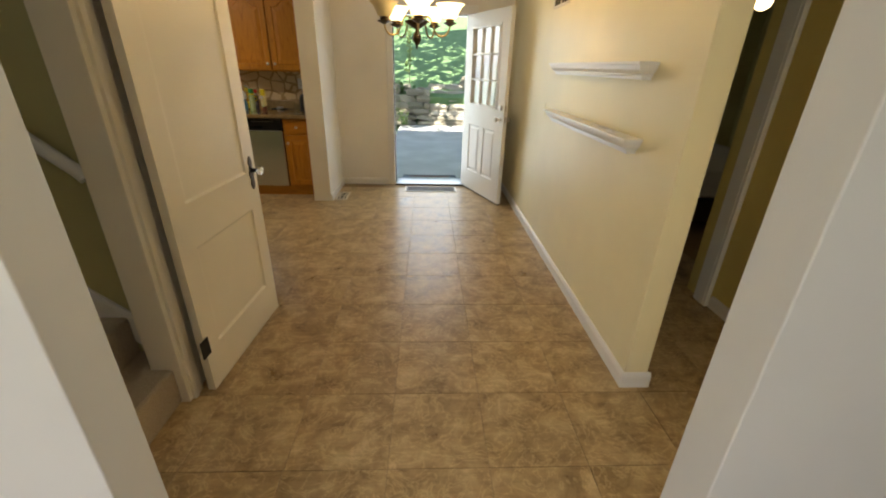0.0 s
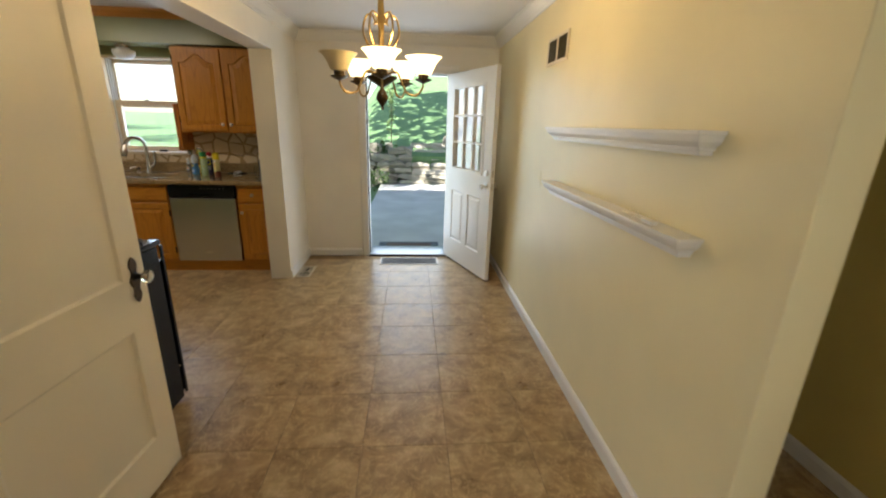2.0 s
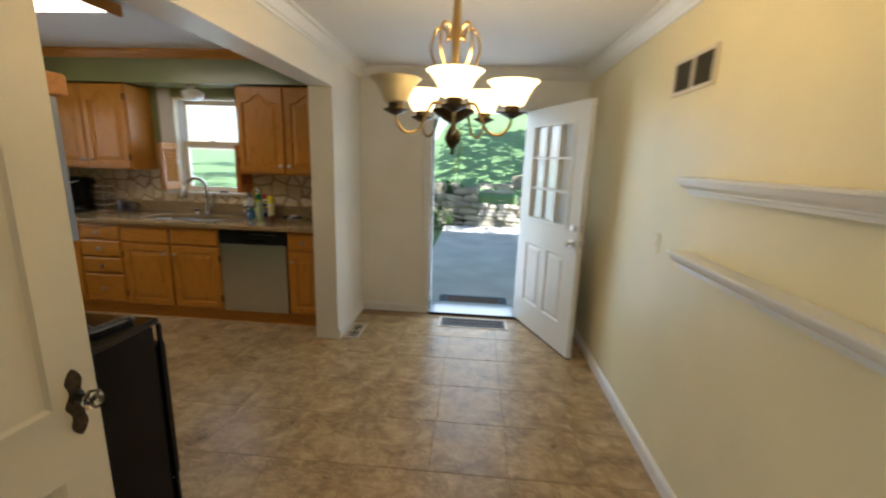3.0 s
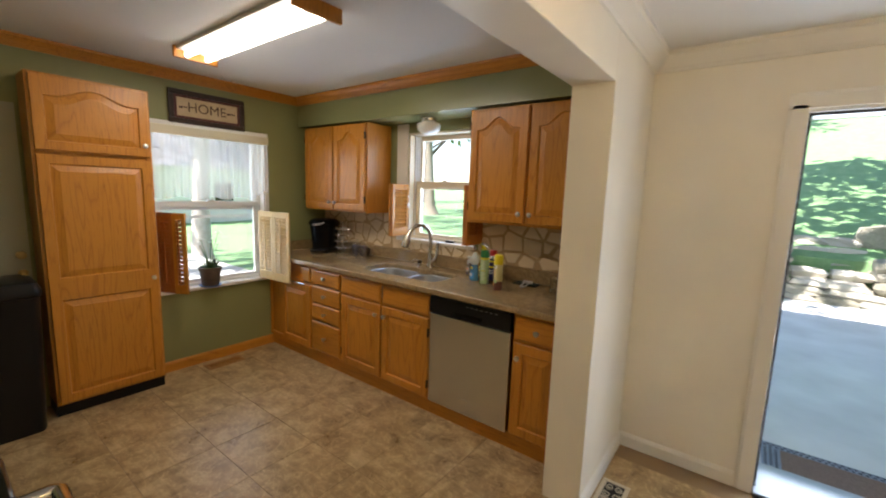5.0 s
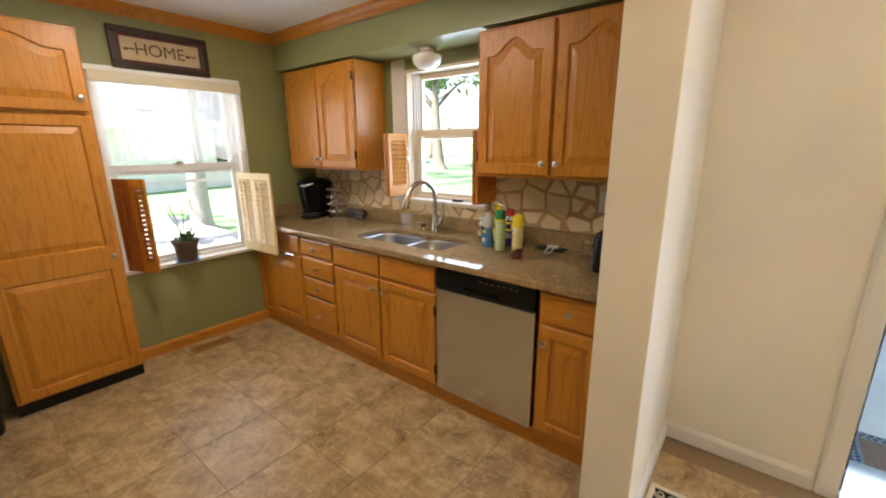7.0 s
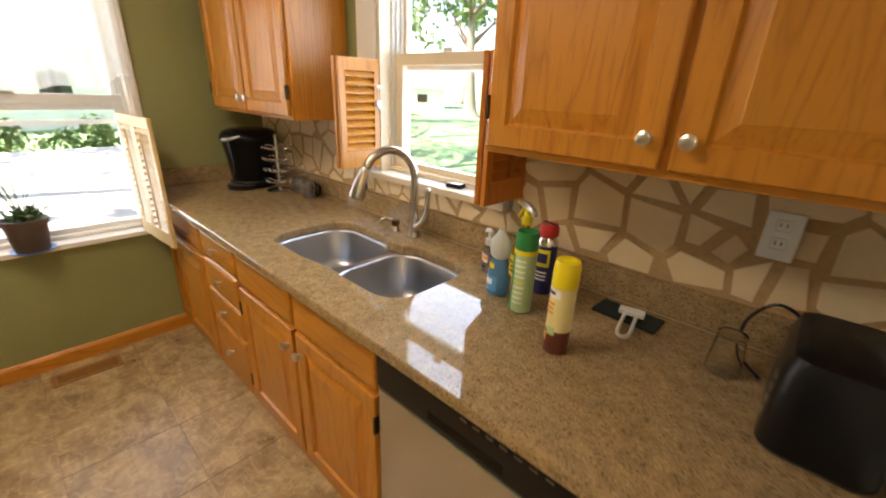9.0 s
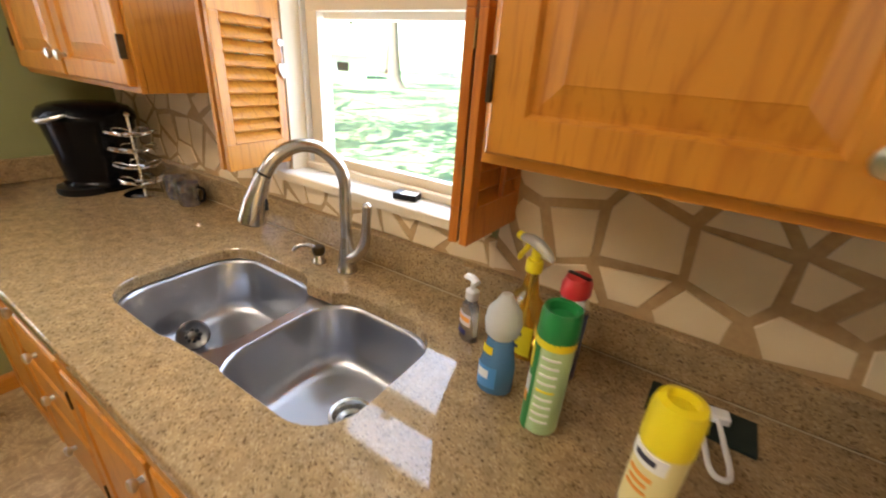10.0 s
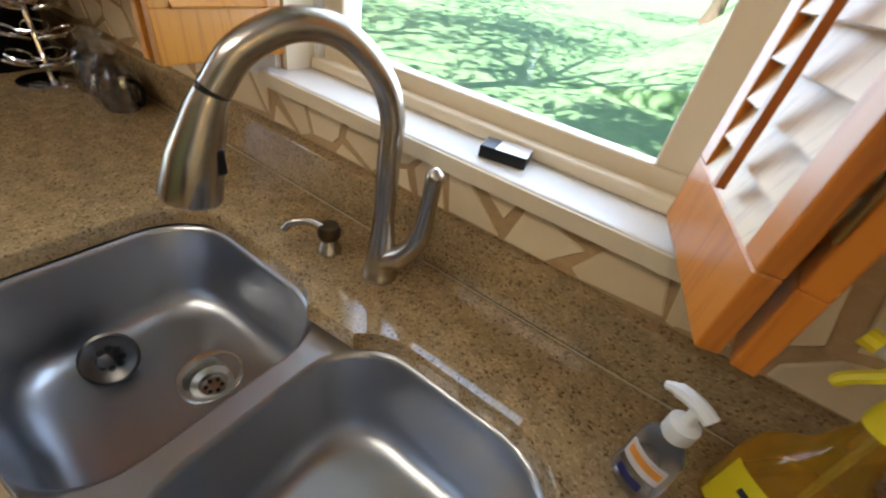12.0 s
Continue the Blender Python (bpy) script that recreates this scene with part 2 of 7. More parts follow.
structure("front_room_shell", [(-3.3, -3.2, -3.1, 0.53, 0, 2.46), (3.2, 3.3, -3.1, 0.53, 0, 2.46), (-3.2, -2.7, -3.1, -3.0, 0, 2.46), (-0.7, 3.2, -3.1, -3.0, 0, 2.46), (-2.7, -0.7, -3.1, -3.0, 0, 0.75), (-2.7, -0.7, -3.1, -3.0, 2.05, 2.46)], WHITE_WALL, "white painted front room walls with a window opening", "wall")
structure("ceiling_dining", [(-1.107, WALL_X, 0.637, BACK, DCEIL, DCEIL + 0.1), (WALL_X, 4.6, 0.637, 6.2, DCEIL + 0.02, DCEIL + 0.12)], CEIL, "white painted ceiling", "ceiling")
structure("ceiling_kitchen", [(-4.5, -1.30, 2.0, 5.6, KCEIL, KCEIL + 0.1)], CEIL, "white painted kitchen ceiling", "ceiling")
structure("ceiling_front", [(-3.3, 3.3, -3.1, 0.63, 2.47, 2.57), (-3.3, -1.107, 0.63, 2.0, 4.2, 4.3)], CEIL, "white painted ceiling", "ceiling")
structure("roof_kitchen", [(-4.9, -1.26, 2.02, 5.95, 2.60, 2.74)], CEIL, "plain low roof above the kitchen", "roof")
# Unseen storey and roof slab, height and extent chosen to shadow the patio.
structure("upper_storey", [(-1.25, 4.75, 5.50, 5.62, 2.58, 6.1), (-3.4, 4.75, -3.2, -3.1, 2.6, 6.1), (-3.4, -3.31, -3.1, 2.0, 2.6, 6.1), (-3.4, -1.25, 2.0, 2.1, 2.62, 6.1), (-1.25, -1.15, 2.1, 5.50, 2.58, 6.1), (4.70, 4.80, -3.1, 6.3, 2.58, 6.1)], CREAM, "plain painted outer walls of an unseen upper storey that shades the patio", "wall")
structure("roof_slab", [(-3.7, 5.1, -3.5, 6.2, 6.12, 6.25)], CEIL, "plain roof slab above the unseen upper storey, also shading the patio", "roof")
structure("soffit", [(KX0 + 0.002, -1.302, 5.165, KBACK - 0.002, 2.162, KCEIL - 0.002)], SOFFIT, "sage green painted soffit above the wall cabinets", "soffit")
structure("floor", [(-4.5, 4.6, 0.0, 5.55, -0.15, -0.004)], GROUT, "brown grouted subfloor", "floor")
structure("floor_front", [(-3.3, 3.3, -3.1, -0.002, -0.15, -0.004)], GROUT, "brown floor of the front room", "floor")
structure("floor_bedroom", [(1.127, 4.6, 5.552, 6.2, -0.15, -0.004)], GROUT, "dark floor of the bedroom", "floor")


# ---- shapes ----
def lathe(bm, profile, n=20, at=(0, 0, 0), m=None):
    """Turns a profile of (radius, height) about z."""
    rings = []
    for r, z in profile:
        if r < 1e-5:
            rings.append([bm.verts.new((at[0], at[1], at[2] + z))])
        else:
            rings.append([bm.verts.new((at[0] + r * math.cos(2 * math.pi * i / n), at[1] + r * math.sin(2 * math.pi * i / n), at[2] + z)) for i in range(n)])
    for a, b in zip(rings, rings[1:]):
        for i in range(n):
            j = (i + 1) % n
            if len(a) == 1 and len(b) > 1:
                bm.faces.new((a[0], b[i], b[j]))
            elif len(b) == 1 and len(a) > 1:
                bm.faces.new((a[i], a[j], b[0]))
            elif len(a) > 1:
                bm.faces.new((a[i], a[j], b[j], b[i]))
    if m:
        vs = [v for r in rings for v in r]
        bmesh.ops.transform(bm, matrix=m, verts=vs)
    return rings


def tube(bm, pts, r, n=10, caps=True):
    """Sweeps a circle along points; r is a radius or a list of radii."""
    pts = [Vector(p) for p in pts]
    rs = r if isinstance(r, (list, tuple)) else [r] * len(pts)
    up, rings = None, []
    for k, p in enumerate(pts):
        d = (pts[min(k + 1, len(pts) - 1)] - pts[max(k - 1, 0)]).normalized()
        if up is None:
            up = Vector((0, 0, 1)) if abs(d.z) < 0.9 else Vector((1, 0, 0))
        side = d.cross(up).normalized()
        up = side.cross(d).normalized()
        rings.append([bm.verts.new(p + rs[k] * (math.cos(2 * math.pi * i / n) * side + math.sin(2 * math.pi * i / n) * up)) for i in range(n)])
    for a, b in zip(rings, rings[1:]):
        for i in range(n):
            bm.faces.new((a[i], a[(i + 1) % n], b[(i + 1) % n], b[i]))
    if caps:
        bm.faces.new(rings[0][::-1])
        bm.faces.new(rings[-1])
    return rings


def curve_pts(keys, n=8):
    """Catmull-Rom through the keys."""
    ks = [Vector(k) for k in keys]
    ks = [2 * ks[0] - ks[1]] + ks + [2 * ks[-1] - ks[-2]]
    out = []
    for i in range(1, len(ks) - 2):
        p0, p1, p2, p3 = ks[i - 1:i + 3]
        for s in range(n):
            t = s / n
            out.append(0.5 * (2 * p1 + (p2 - p0) * t + (2 * p0 - 5 * p1 + 4 * p2 - p3) * t * t + (3 * p1 - p0 - 3 * p2 + p3) * t ** 3))
    out.append(ks[-2])
    return out


def extrude_profile(bm, prof, a, b, out, up=(0, 0, 1)):
    """Runs a closed profile of (out, up) from point a to point b."""
    a, b, out, up = Vector(a), Vector(b), Vector(out), Vector(up)
    ra = [bm.verts.new(a + out * p + up * q) for p, q in prof]
    rb = [bm.verts.new(b + out * p + up * q) for p, q in prof]
    n = len(prof)
    for i in range(n):
        bm.faces.new((ra[i], ra[(i + 1) % n], rb[(i + 1) % n], rb[i]))
    bm.faces.new(ra[::-1])
    bm.faces.new(rb)
    bmesh.ops.recalc_face_normals(bm, faces=bm.faces)


def ring_faces(bm, a, b):
    n = len(a)
    for i in range(n):
        bm.faces.new((a[i], a[(i + 1) % n], b[(i + 1) % n], b[i]))


def round_rect(cx, cy, hx, hy, r, n=6):
    out = []
    for sx, sy, a0 in ((1, 1, 0), (-1, 1, 90), (-1, -1, 180), (1, -1, 270)):
        for i in range(n + 1):
            a = radians(a0 + 90 * i / n)
            out.append((cx + sx * (hx - r) + r * math.cos(a), cy + sy * (hy - r) + r * math.sin(a)))
    return out


# ---- more materials ----
def granite(name):
    m = mat(name, (0.28, 0.21, 0.13), 0.045)
    co = coords(m)
    v = add(m, "TexVoronoi", Scale=270.0)
    join(m, co, v.inputs["Vector"])
    sep = m.node_tree.nodes.new("ShaderNodeSeparateColor")
    join(m, v.outputs["Color"], sep.inputs[0])
    c = ramp(m, sep.outputs[0], [(0.0, (0.13, 0.085, 0.045)), (0.10, (0.25, 0.178, 0.094)), (0.25, (0.32, 0.232, 0.126)), (0.8, (0.36, 0.268, 0.150)), (1.0, (0.43, 0.335, 0.21))])
    n = add(m, "TexNoise", Scale=28.0, Detail=4.0)
    join(m, co, n.inputs["Vector"])
    t = ramp(m, n.outputs["Fac"], [(0.3, (0.80, 0.76, 0.72)), (0.7, (1.18, 1.10, 0.98))])
    mul = m.node_tree.nodes.new("ShaderNodeMix")
    mul.data_type, mul.blend_type = "RGBA", "MULTIPLY"
    mul.inputs["Factor"].default_value = 1.0
    join(m, c, mul.inputs["A"])
    join(m, t, mul.inputs["B"])
    join(m, mul.outputs["Result"], bsdf(m).inputs["Base Color"])
    return m


def speckle(name, a, b, scale=40.0, rough=0.7, bump=0.2, metal=0.0, stretch=(1, 1, 1)):
    m = mat(name, a, rough, metal)
    co = coords(m, stretch)
    n = add(m, "TexNoise", Scale=scale, Detail=6.0, Roughness=0.6)
    join(m, co, n.inputs["Vector"])
    join(m, ramp(m, n.outputs["Fac"], [(0.3, a), (0.7, b)]), bsdf(m).inputs["Base Color"])
    if bump:
        relief(m, n.outputs["Fac"], bump, 0.01)
    return m


def by_piece(name, a, b, rough=0.55):
    """Colour differs from piece to piece, with clouding inside each."""
    m = mat(name, a, rough)
    info = m.node_tree.nodes.new("ShaderNodeObjectInfo")
    n = add(m, "TexNoise", Scale=14.0, Detail=6.0)
    join(m, coords(m), n.inputs["Vector"])
    av = m.node_tree.nodes.new("ShaderNodeMath")
    av.operation = "ADD"
    join(m, info.outputs["Random"], av.inputs[0])
    join(m, n.outputs["Fac"], av.inputs[1])
    hf = m.node_tree.nodes.new("ShaderNodeMath")
    hf.operation = "MULTIPLY"
    hf.inputs[1].default_value = 0.5
    join(m, av.outputs[0], hf.inputs[0])
    join(m, ramp(m, hf.outputs[0], [(0.2, a), (0.8, b)]), bsdf(m).inputs["Base Color"])
    relief(m, n.outputs["Fac"], 0.25, 0.006)
    return m


def glass(name, color=(1, 1, 1), rough=0.0, ior=1.45):
    m = mat(name, color, rough)
    bsdf(m).inputs["Transmission Weight"].default_value = 1.0
    bsdf(m).inputs["IOR"].default_value = ior
    return m


def pane_glass(name, least=0.05):
    """Thin window glass: clear with a faint gloss."""
    m = bpy.data.materials.new(name)
    m.use_nodes = True
    nt = m.node_tree
    nt.nodes.clear()
    o, t, g, x = (nt.nodes.new("ShaderNode" + k) for k in ("OutputMaterial", "BsdfTransparent", "BsdfGlossy", "MixShader"))
    g.inputs["Roughness"].default_value = 0.0
    f, pw, sc = nt.nodes.new("ShaderNodeLayerWeight"), nt.nodes.new("ShaderNodeMath"), nt.nodes.new("ShaderNodeMath")
    f.inputs[0].default_value = 0.5
    pw.operation, sc.operation = "POWER", "MULTIPLY_ADD"
    pw.inputs[1].default_value = 3.0
    sc.inputs[1].default_value, sc.inputs[2].default_value = 0.8, least
    nt.links.new(f.outputs["Facing"], pw.inputs[0])
    nt.links.new(pw.outputs[0], sc.inputs[0])
    nt.links.new(sc.outputs[0], x.inputs[0])
    nt.links.new(t.outputs[0], x.inputs[1])
    nt.links.new(g.outputs[0], x.inputs[2])
    nt.links.new(x.outputs[0], o.inputs[0])
    return m


def glow(name, color, strength, base=(0.8, 0.78, 0.7), rough=0.35):
    m = mat(name, base, rough)
    bsdf(m).inputs["Emission Color"].default_value = (*color, 1)
    bsdf(m).inputs["Emission Strength"].default_value = strength
    return m


def sheer(name):
    m = bpy.data.materials.new(name)
    m.use_nodes = True
    nt = m.node_tree
    b = nt.nodes["Principled BSDF"]
    b.inputs["Base Color"].default_value = (0.86, 0.84, 0.78, 1)
    b.inputs["Roughness"].default_value = 0.9
    o = nt.nodes["Material Output"]
    t, tl, x, y = (nt.nodes.new("ShaderNode" + k) for k in ("BsdfTransparent", "BsdfTranslucent", "MixShader", "MixShader"))
    tl.inputs[0].default_value = (0.9, 0.88, 0.82, 1)
    x.inputs[0].default_value = 0.5
    nt.links.new(b.outputs[0], x.inputs[1])
    nt.links.new(tl.outputs[0], x.inputs[2])
    y.inputs[0].default_value = 0.55
    nt.links.new(x.outputs[0], y.inputs[1])
    nt.links.new(t.outputs[0], y.inputs[2])
    nt.links.new(y.outputs[0], o.inputs[0])
    return m


GRANITE = granite("speckled_granite")
STONE = by_piece("beige_flagstone", (0.68, 0.515, 0.30), (0.82, 0.67, 0.44), 0.32)
MORTAR = speckle("tan_mortar", (0.42, 0.265, 0.12), (0.51, 0.34, 0.165), 60.0, 0.8)
STEEL_DOOR = mat("satin_steel_door", (0.66, 0.68, 0.73), 0.25, 1.0)
STEEL_DARK = mat("dark_steel_trim", (0.24, 0.245, 0.26), 0.4, 1.0)
STEEL_SINK = mat("satin_steel_sink", (0.42, 0.43, 0.455), 0.33, 1.0)
NICKEL = mat("satin_nickel", (0.52, 0.48, 0.43), 0.25, 1.0)
KNOB = mat("satin_nickel_knob", (0.62, 0.59, 0.54), 0.28, 1.0)
BRONZE = speckle("dark_bronze", (0.05, 0.035, 0.02), (0.12, 0.08, 0.04), 30.0, 0.4, 0.05, 0.9)
BRASS = mat("antique_brass", (0.42, 0.30, 0.13), 0.3, 1.0)
BLACK_IRON = mat("black_iron", (0.02, 0.018, 0.015), 0.45, 0.6)
BLACK_PLASTIC = mat("black_plastic", (0.006, 0.006, 0.007), 0.3, 0.0, 0.3)
DARK_GLASS = mat("black_ceramic_glass", (0.01, 0.01, 0.011), 0.08)
PANE = pane_glass("window_glass")
CLEAR = glass("clear_glass", (0.96, 0.98, 0.97))
SHADE_LIT = glow("lit_alabaster_shade", (1.0, 0.74, 0.36), 1.6)
SHADE_OFF = mat("unlit_alabaster_shade", (0.80, 0.68, 0.42), 0.4)
TUBE = glow("fluorescent_tube", (1.0, 0.93, 0.80), 2.6)
WHITE_METAL = mat("white_enamel", (0.78, 0.76, 0.72), 0.3)
WHITE_PLASTIC = mat("white_plastic", (0.8, 0.8, 0.79), 0.35)
FROST = mat("frosted_glass_bowl", (0.82, 0.80, 0.75), 0.35)
CARPET = speckle("beige_carpet", (0.34, 0.26, 0.17), (0.50, 0.40, 0.28), 180.0, 0.95, 0.5)
SHEER = sheer("sheer_curtain")
FILM = pane_glass("crumpled_plastic_film", 0.16)
FILM.node_tree.nodes["Glossy BSDF"].inputs["Roughness"].default_value = 0.12
VINYL = mat("white_vinyl_sash", (0.78, 0.78, 0.77), 0.4)
TAN_SASH = paint("almond_sash", (0.74, 0.62, 0.44), 0.45)
FRAME_DARK = speckle("dark_walnut_frame", (0.022, 0.012, 0.008), (0.045, 0.024, 0.014), 30.0, 0.35, 0.1)
PAPER_TAN = speckle("aged_tan_paper", (0.50, 0.38, 0.22), (0.60, 0.47, 0.29), 9.0, 0.8, 0.0)
INK = mat("brown_ink", (0.09, 0.05, 0.03), 0.8)
POT = speckle("brown_clay_pot", (0.07, 0.045, 0.03), (0.11, 0.07, 0.05), 30.0, 0.6)
LEAF = speckle("plant_leaf", (0.05, 0.11, 0.03), (0.09, 0.17, 0.05), 8.0, 0.5, 0.0)
PETAL = mat("white_petal", (0.8, 0.8, 0.76), 0.6)
SOIL = speckle("potting_soil", (0.03, 0.02, 0.012), (0.06, 0.04, 0.025), 90.0, 0.95)
LIGHT_OAK = oak("pale_pine_shutter", (0.72, 0.52, 0.24), (0.60, 0.40, 0.16))
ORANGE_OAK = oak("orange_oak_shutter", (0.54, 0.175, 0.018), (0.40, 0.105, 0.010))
# Lightened oak: window light on the front leaf's slats, put into the colour.
SLAT_OAK = oak("window_lit_oak_slat", (0.56, 0.33, 0.11), (0.46, 0.25, 0.075))
ROD = oak("reddish_oak_rod", (0.42, 0.12, 0.02), (0.32, 0.08, 0.014))
RED_OAK = oak("reddish_oak_shutter", (0.40, 0.12, 0.022), (0.28, 0.075, 0.014))
REG_BROWN = mat("brown_register", (0.05, 0.032, 0.02), 0.45, 0.5)
CAULK = mat("tan_caulk", (0.52, 0.43, 0.28), 0.6)
IVORY = mat("ivory_enamel", (0.70, 0.62, 0.48), 0.4)
BARK = speckle("tree_bark", (0.09, 0.065, 0.045), (0.20, 0.15, 0.11), 9.0, 0.9, 0.6, 0.0, (3, 3, 0.5))
GREY_BARK = speckle("grey_bark", (0.16, 0.14, 0.115), (0.28, 0.25, 0.21), 9.0, 0.9, 0.4, 0.0, (3, 3, 0.5))
PALE_BARK = speckle("pale_grey_bark", (0.34, 0.32, 0.29), (0.54, 0.51, 0.46), 9.0, 0.9, 0.4, 0.0, (3, 3, 0.5))
FOLIAGE = speckle("tree_foliage", (0.045, 0.10, 0.02), (0.11, 0.19, 0.045), 0.8, 0.6, 0.0)
ROCK = by_piece("grey_fieldstone", (0.17, 0.16, 0.12), (0.40, 0.38, 0.32), 0.9)
THRESH = mat("weathered_aluminium", (0.42, 0.43, 0.44), 0.42, 0.9)

# ---- trims ----
CROWN_LOW = [(0, 0), (0.010, 0), (0.014, 0.010), (0.020, 0.012), (0.024, 0.022), (0.030, 0.024), (0.034, 0.034), (0.046, 0.052), (0.054, 0.056), (0.056, 0.074), (0, 0.074)]
CROWN = [(0, 0), (0.012, 0), (0.02, 0.012), (0.03, 0.02), (0.05, 0.05), (0.062, 0.072), (0.075, 0.078), (0.075, 0.098), (0, 0.098)]
BASE = [(0, 0), (0.016, 0), (0.016, 0.065), (0.010, 0.078), (0.004, 0.085), (0, 0.085)]
CASING = [(0, 0), (0.018, 0), (0.022, 0.02), (0.016, 0.03), (0.018, 0.06), (0.008, 0.082), (0, 0.085)]


def trim(name, prof, runs, material, label, category):
    bm = bmesh.new()
    for a, b, out, up in runs:
        extrude_profile(bm, prof, a, b, out, up)
    return tagged(mesh_object(name, bm, material), label, category, kind="structure")


Z = (0, 0, 1)
CZ = DCEIL - 0.099
trim("crown_moulding_dining", CROWN, [((-1.107, BACK, CZ), (WALL_X, BACK, CZ), (0, -1, 0), Z), ((WALL_X, 1.595, CZ), (WALL_X, BACK - 0.001, CZ), (-1, 0, 0), Z), ((-1.107, 0.64, CZ), (-1.107, BACK - 0.001, CZ), (1, 0, 0), Z), ((-1.107, 0.636, CZ), (1.9, 0.636, CZ), (0, 1, 0), Z)], TRIM, "white painted crown moulding under the ceiling", "moulding")
KZ = KCEIL - 0.075
trim("crown_moulding_kitchen", CROWN_LOW, [((KX0, 5.165, KZ), (-1.302, 5.165, KZ), (0, -1, 0), Z), ((KX0, 2.12, KZ), (KX0, 5.164, KZ), (1, 0, 0), Z), ((KX0, 2.12, KZ), (-1.302, 2.12, KZ), (0, 1, 0), Z), ((-1.301, 2.13, KZ), (-1.301, 5.164, KZ), (-1, 0, 0), Z)], OAK_X, "oak crown moulding round the kitchen ceiling", "moulding")
trim("baseboard_dining", BASE, [((WALL_X, 1.594, 0), (WALL_X, BACK, 0), (-1, 0, 0), Z), ((-1.107, BACK, 0), (-0.50, BACK, 0), (0, -1, 0), Z), ((-1.107, 4.602, 0), (-1.107, BACK - 0.001, 0), (1, 0, 0), Z), ((WALL_X - 0.016, 1.592, 0), (1.124, 1.592, 0), (0, -1, 0), Z), ((1.108, 1.6, 0), (1.108, 2.46, 0), (1, 0, 0), Z), ((0.56, BACK, 0), (WALL_X, BACK, 0), (0, -1, 0), Z)], TRIM, "white painted baseboard", "baseboard")
trim("baseboard_hall", BASE, [((1.94, 1.15, 0), (1.94, 2.333, 0), (-1, 0, 0), Z)], TRIM, "white painted hallway baseboard", "baseboard")
trim("baseboard_kitchen", BASE, [((KX0, 3.80, 0), (KX0, 4.88, 0), (1, 0, 0), Z)], OAK_Y, "oak baseboard along the green wall", "baseboard")
trim("trim_bedroom_door", CASING, [((1.899, 2.3585, 0), (1.899, 2.3585, 2.05), (0, -1, 0), (0.47, 0, 0)), ((1.94, 1.065, 0), (1.94, 1.065, 2.1), (-1, 0, 0), (0, 1, 0))], TRIM, "white painted door casing in the hallway", "trim")
structure("jamb_bedroom_door", [(1.897, 1.938, 2.36, 2.46, 0, 2.049)], TRIM, "white painted door jamb", "jamb", 0.003)
trim("trim_stair_door", CASING, [((-1.107, 1.528, 0), (-1.107, 1.528, 2.1), (1, 0, 0), (0, 1, 0)), ((-1.107, 0.765, 0), (-1.107, 0.765, 2.1), (1, 0, 0), (0, -1, 0)), ((-1.107, 0.68, 2.05), (-1.107, 1.61, 2.05), (1, 0, 0), Z)], DOOR_CREAM, "cream painted casing of the stair doorway", "trim")
structure("jamb_stair_door", [(-1.235, -1.104, 1.505, 1.533, 0, 2.05), (-1.235, -1.104, 0.762, 0.79, 0, 2.05)], DOOR_CREAM, "cream painted stair door jamb", "jamb", 0.003)
trim("trim_back_door", [(0, 0), (0.018, 0), (0.018, 0.06), (0.012, 0.075), (0, 0.075)], [((-0.42, BACK, 0), (-0.42, BACK, 2.035), (0, -1, 0), (-1, 0, 0)), ((0.50, BACK, 0), (0.50, BACK, 2.035), (0, -1, 0), (1, 0, 0)), ((-0.495, BACK, 2.02), (0.575, BACK, 2.02), (0, -1, 0), Z)], TRIM, "white painted back door casing", "trim")
structure("jamb_back_door", [(-0.44, -0.415, BACK + 0.002, 5.63, 0, 2.02), (0.49, 0.52, BACK + 0.002, 5.63, 0, 2.02), (-0.415, 0.49, BACK + 0.002, 5.63, 2.005, 2.04)], TRIM, "white painted back door jamb", "jamb", 0.002)
structure("threshold", [(-0.415, 0.49, 5.33, 5.68, 0.0, 0.022)], THRESH, "grey metal door threshold", "threshold", 0.006)

structure("weatherstrip", [(-0.4148, -0.402, 5.392, 5.406, 0.023, 2.004), (-0.4148, 0.4898, 5.318, 5.3295, 0.0, 0.014), (-0.402, 0.4898, 5.392, 5.406, 1.992, 2.004)], BLACK_IRON, "black rubber weatherstrip round the back doorway", "weatherstrip", 0.002)

# ---- stairs ----
st = [(-1.14 - 0.228 * i, -1.14 - 0.228 * (i + 1), 0.19 * i, 0.19 * (i + 1)) for i in range(9)]
stairs = tagged(new("stairs"), "beige carpeted stairs going up", "stairs", kind="structure")
for a, b, z0, z1 in st:
    box_part("step", (b, a, 0.64, 1.656, 0, z1), CARPET, stairs, "", 0.015)
bm = bmesh.new()
extrude_profile(bm, [(0, 0), (0.02, 0), (0.02, 0.14), (0.012, 0.16), (0, 0.16)], (-1.24, 1.658, 0.14), (-3.1, 1.658, 1.70), (0, -1, 0))
tagged(mesh_object("stair_skirting", bm, TRIM), "cream painted sloping skirting board", "skirting", kind="structure")
rail = thing("handrail", "cream painted wooden handrail on the stair wall", "handrail")
bm = bmesh.new()
tube(bm, [(-1.305, 1.60, 1.035), (-1.33, 1.60, 1.065), (-3.0, 1.60, 2.46)], 0.026, 10)
part("rail", bm, TRIM, rail, smooth=True)
for x in (-1.62, -2.6):
    bm = bmesh.new()
    rz = 1.065 + (-1.33 - x) * 0.835
    tube(bm, [(x, 1.60, rz - 0.03), (x, 1.64, rz - 0.06), (x, 1.659, rz - 0.06)], 0.008, 8)
    part("bracket", bm, BRASS, rail)


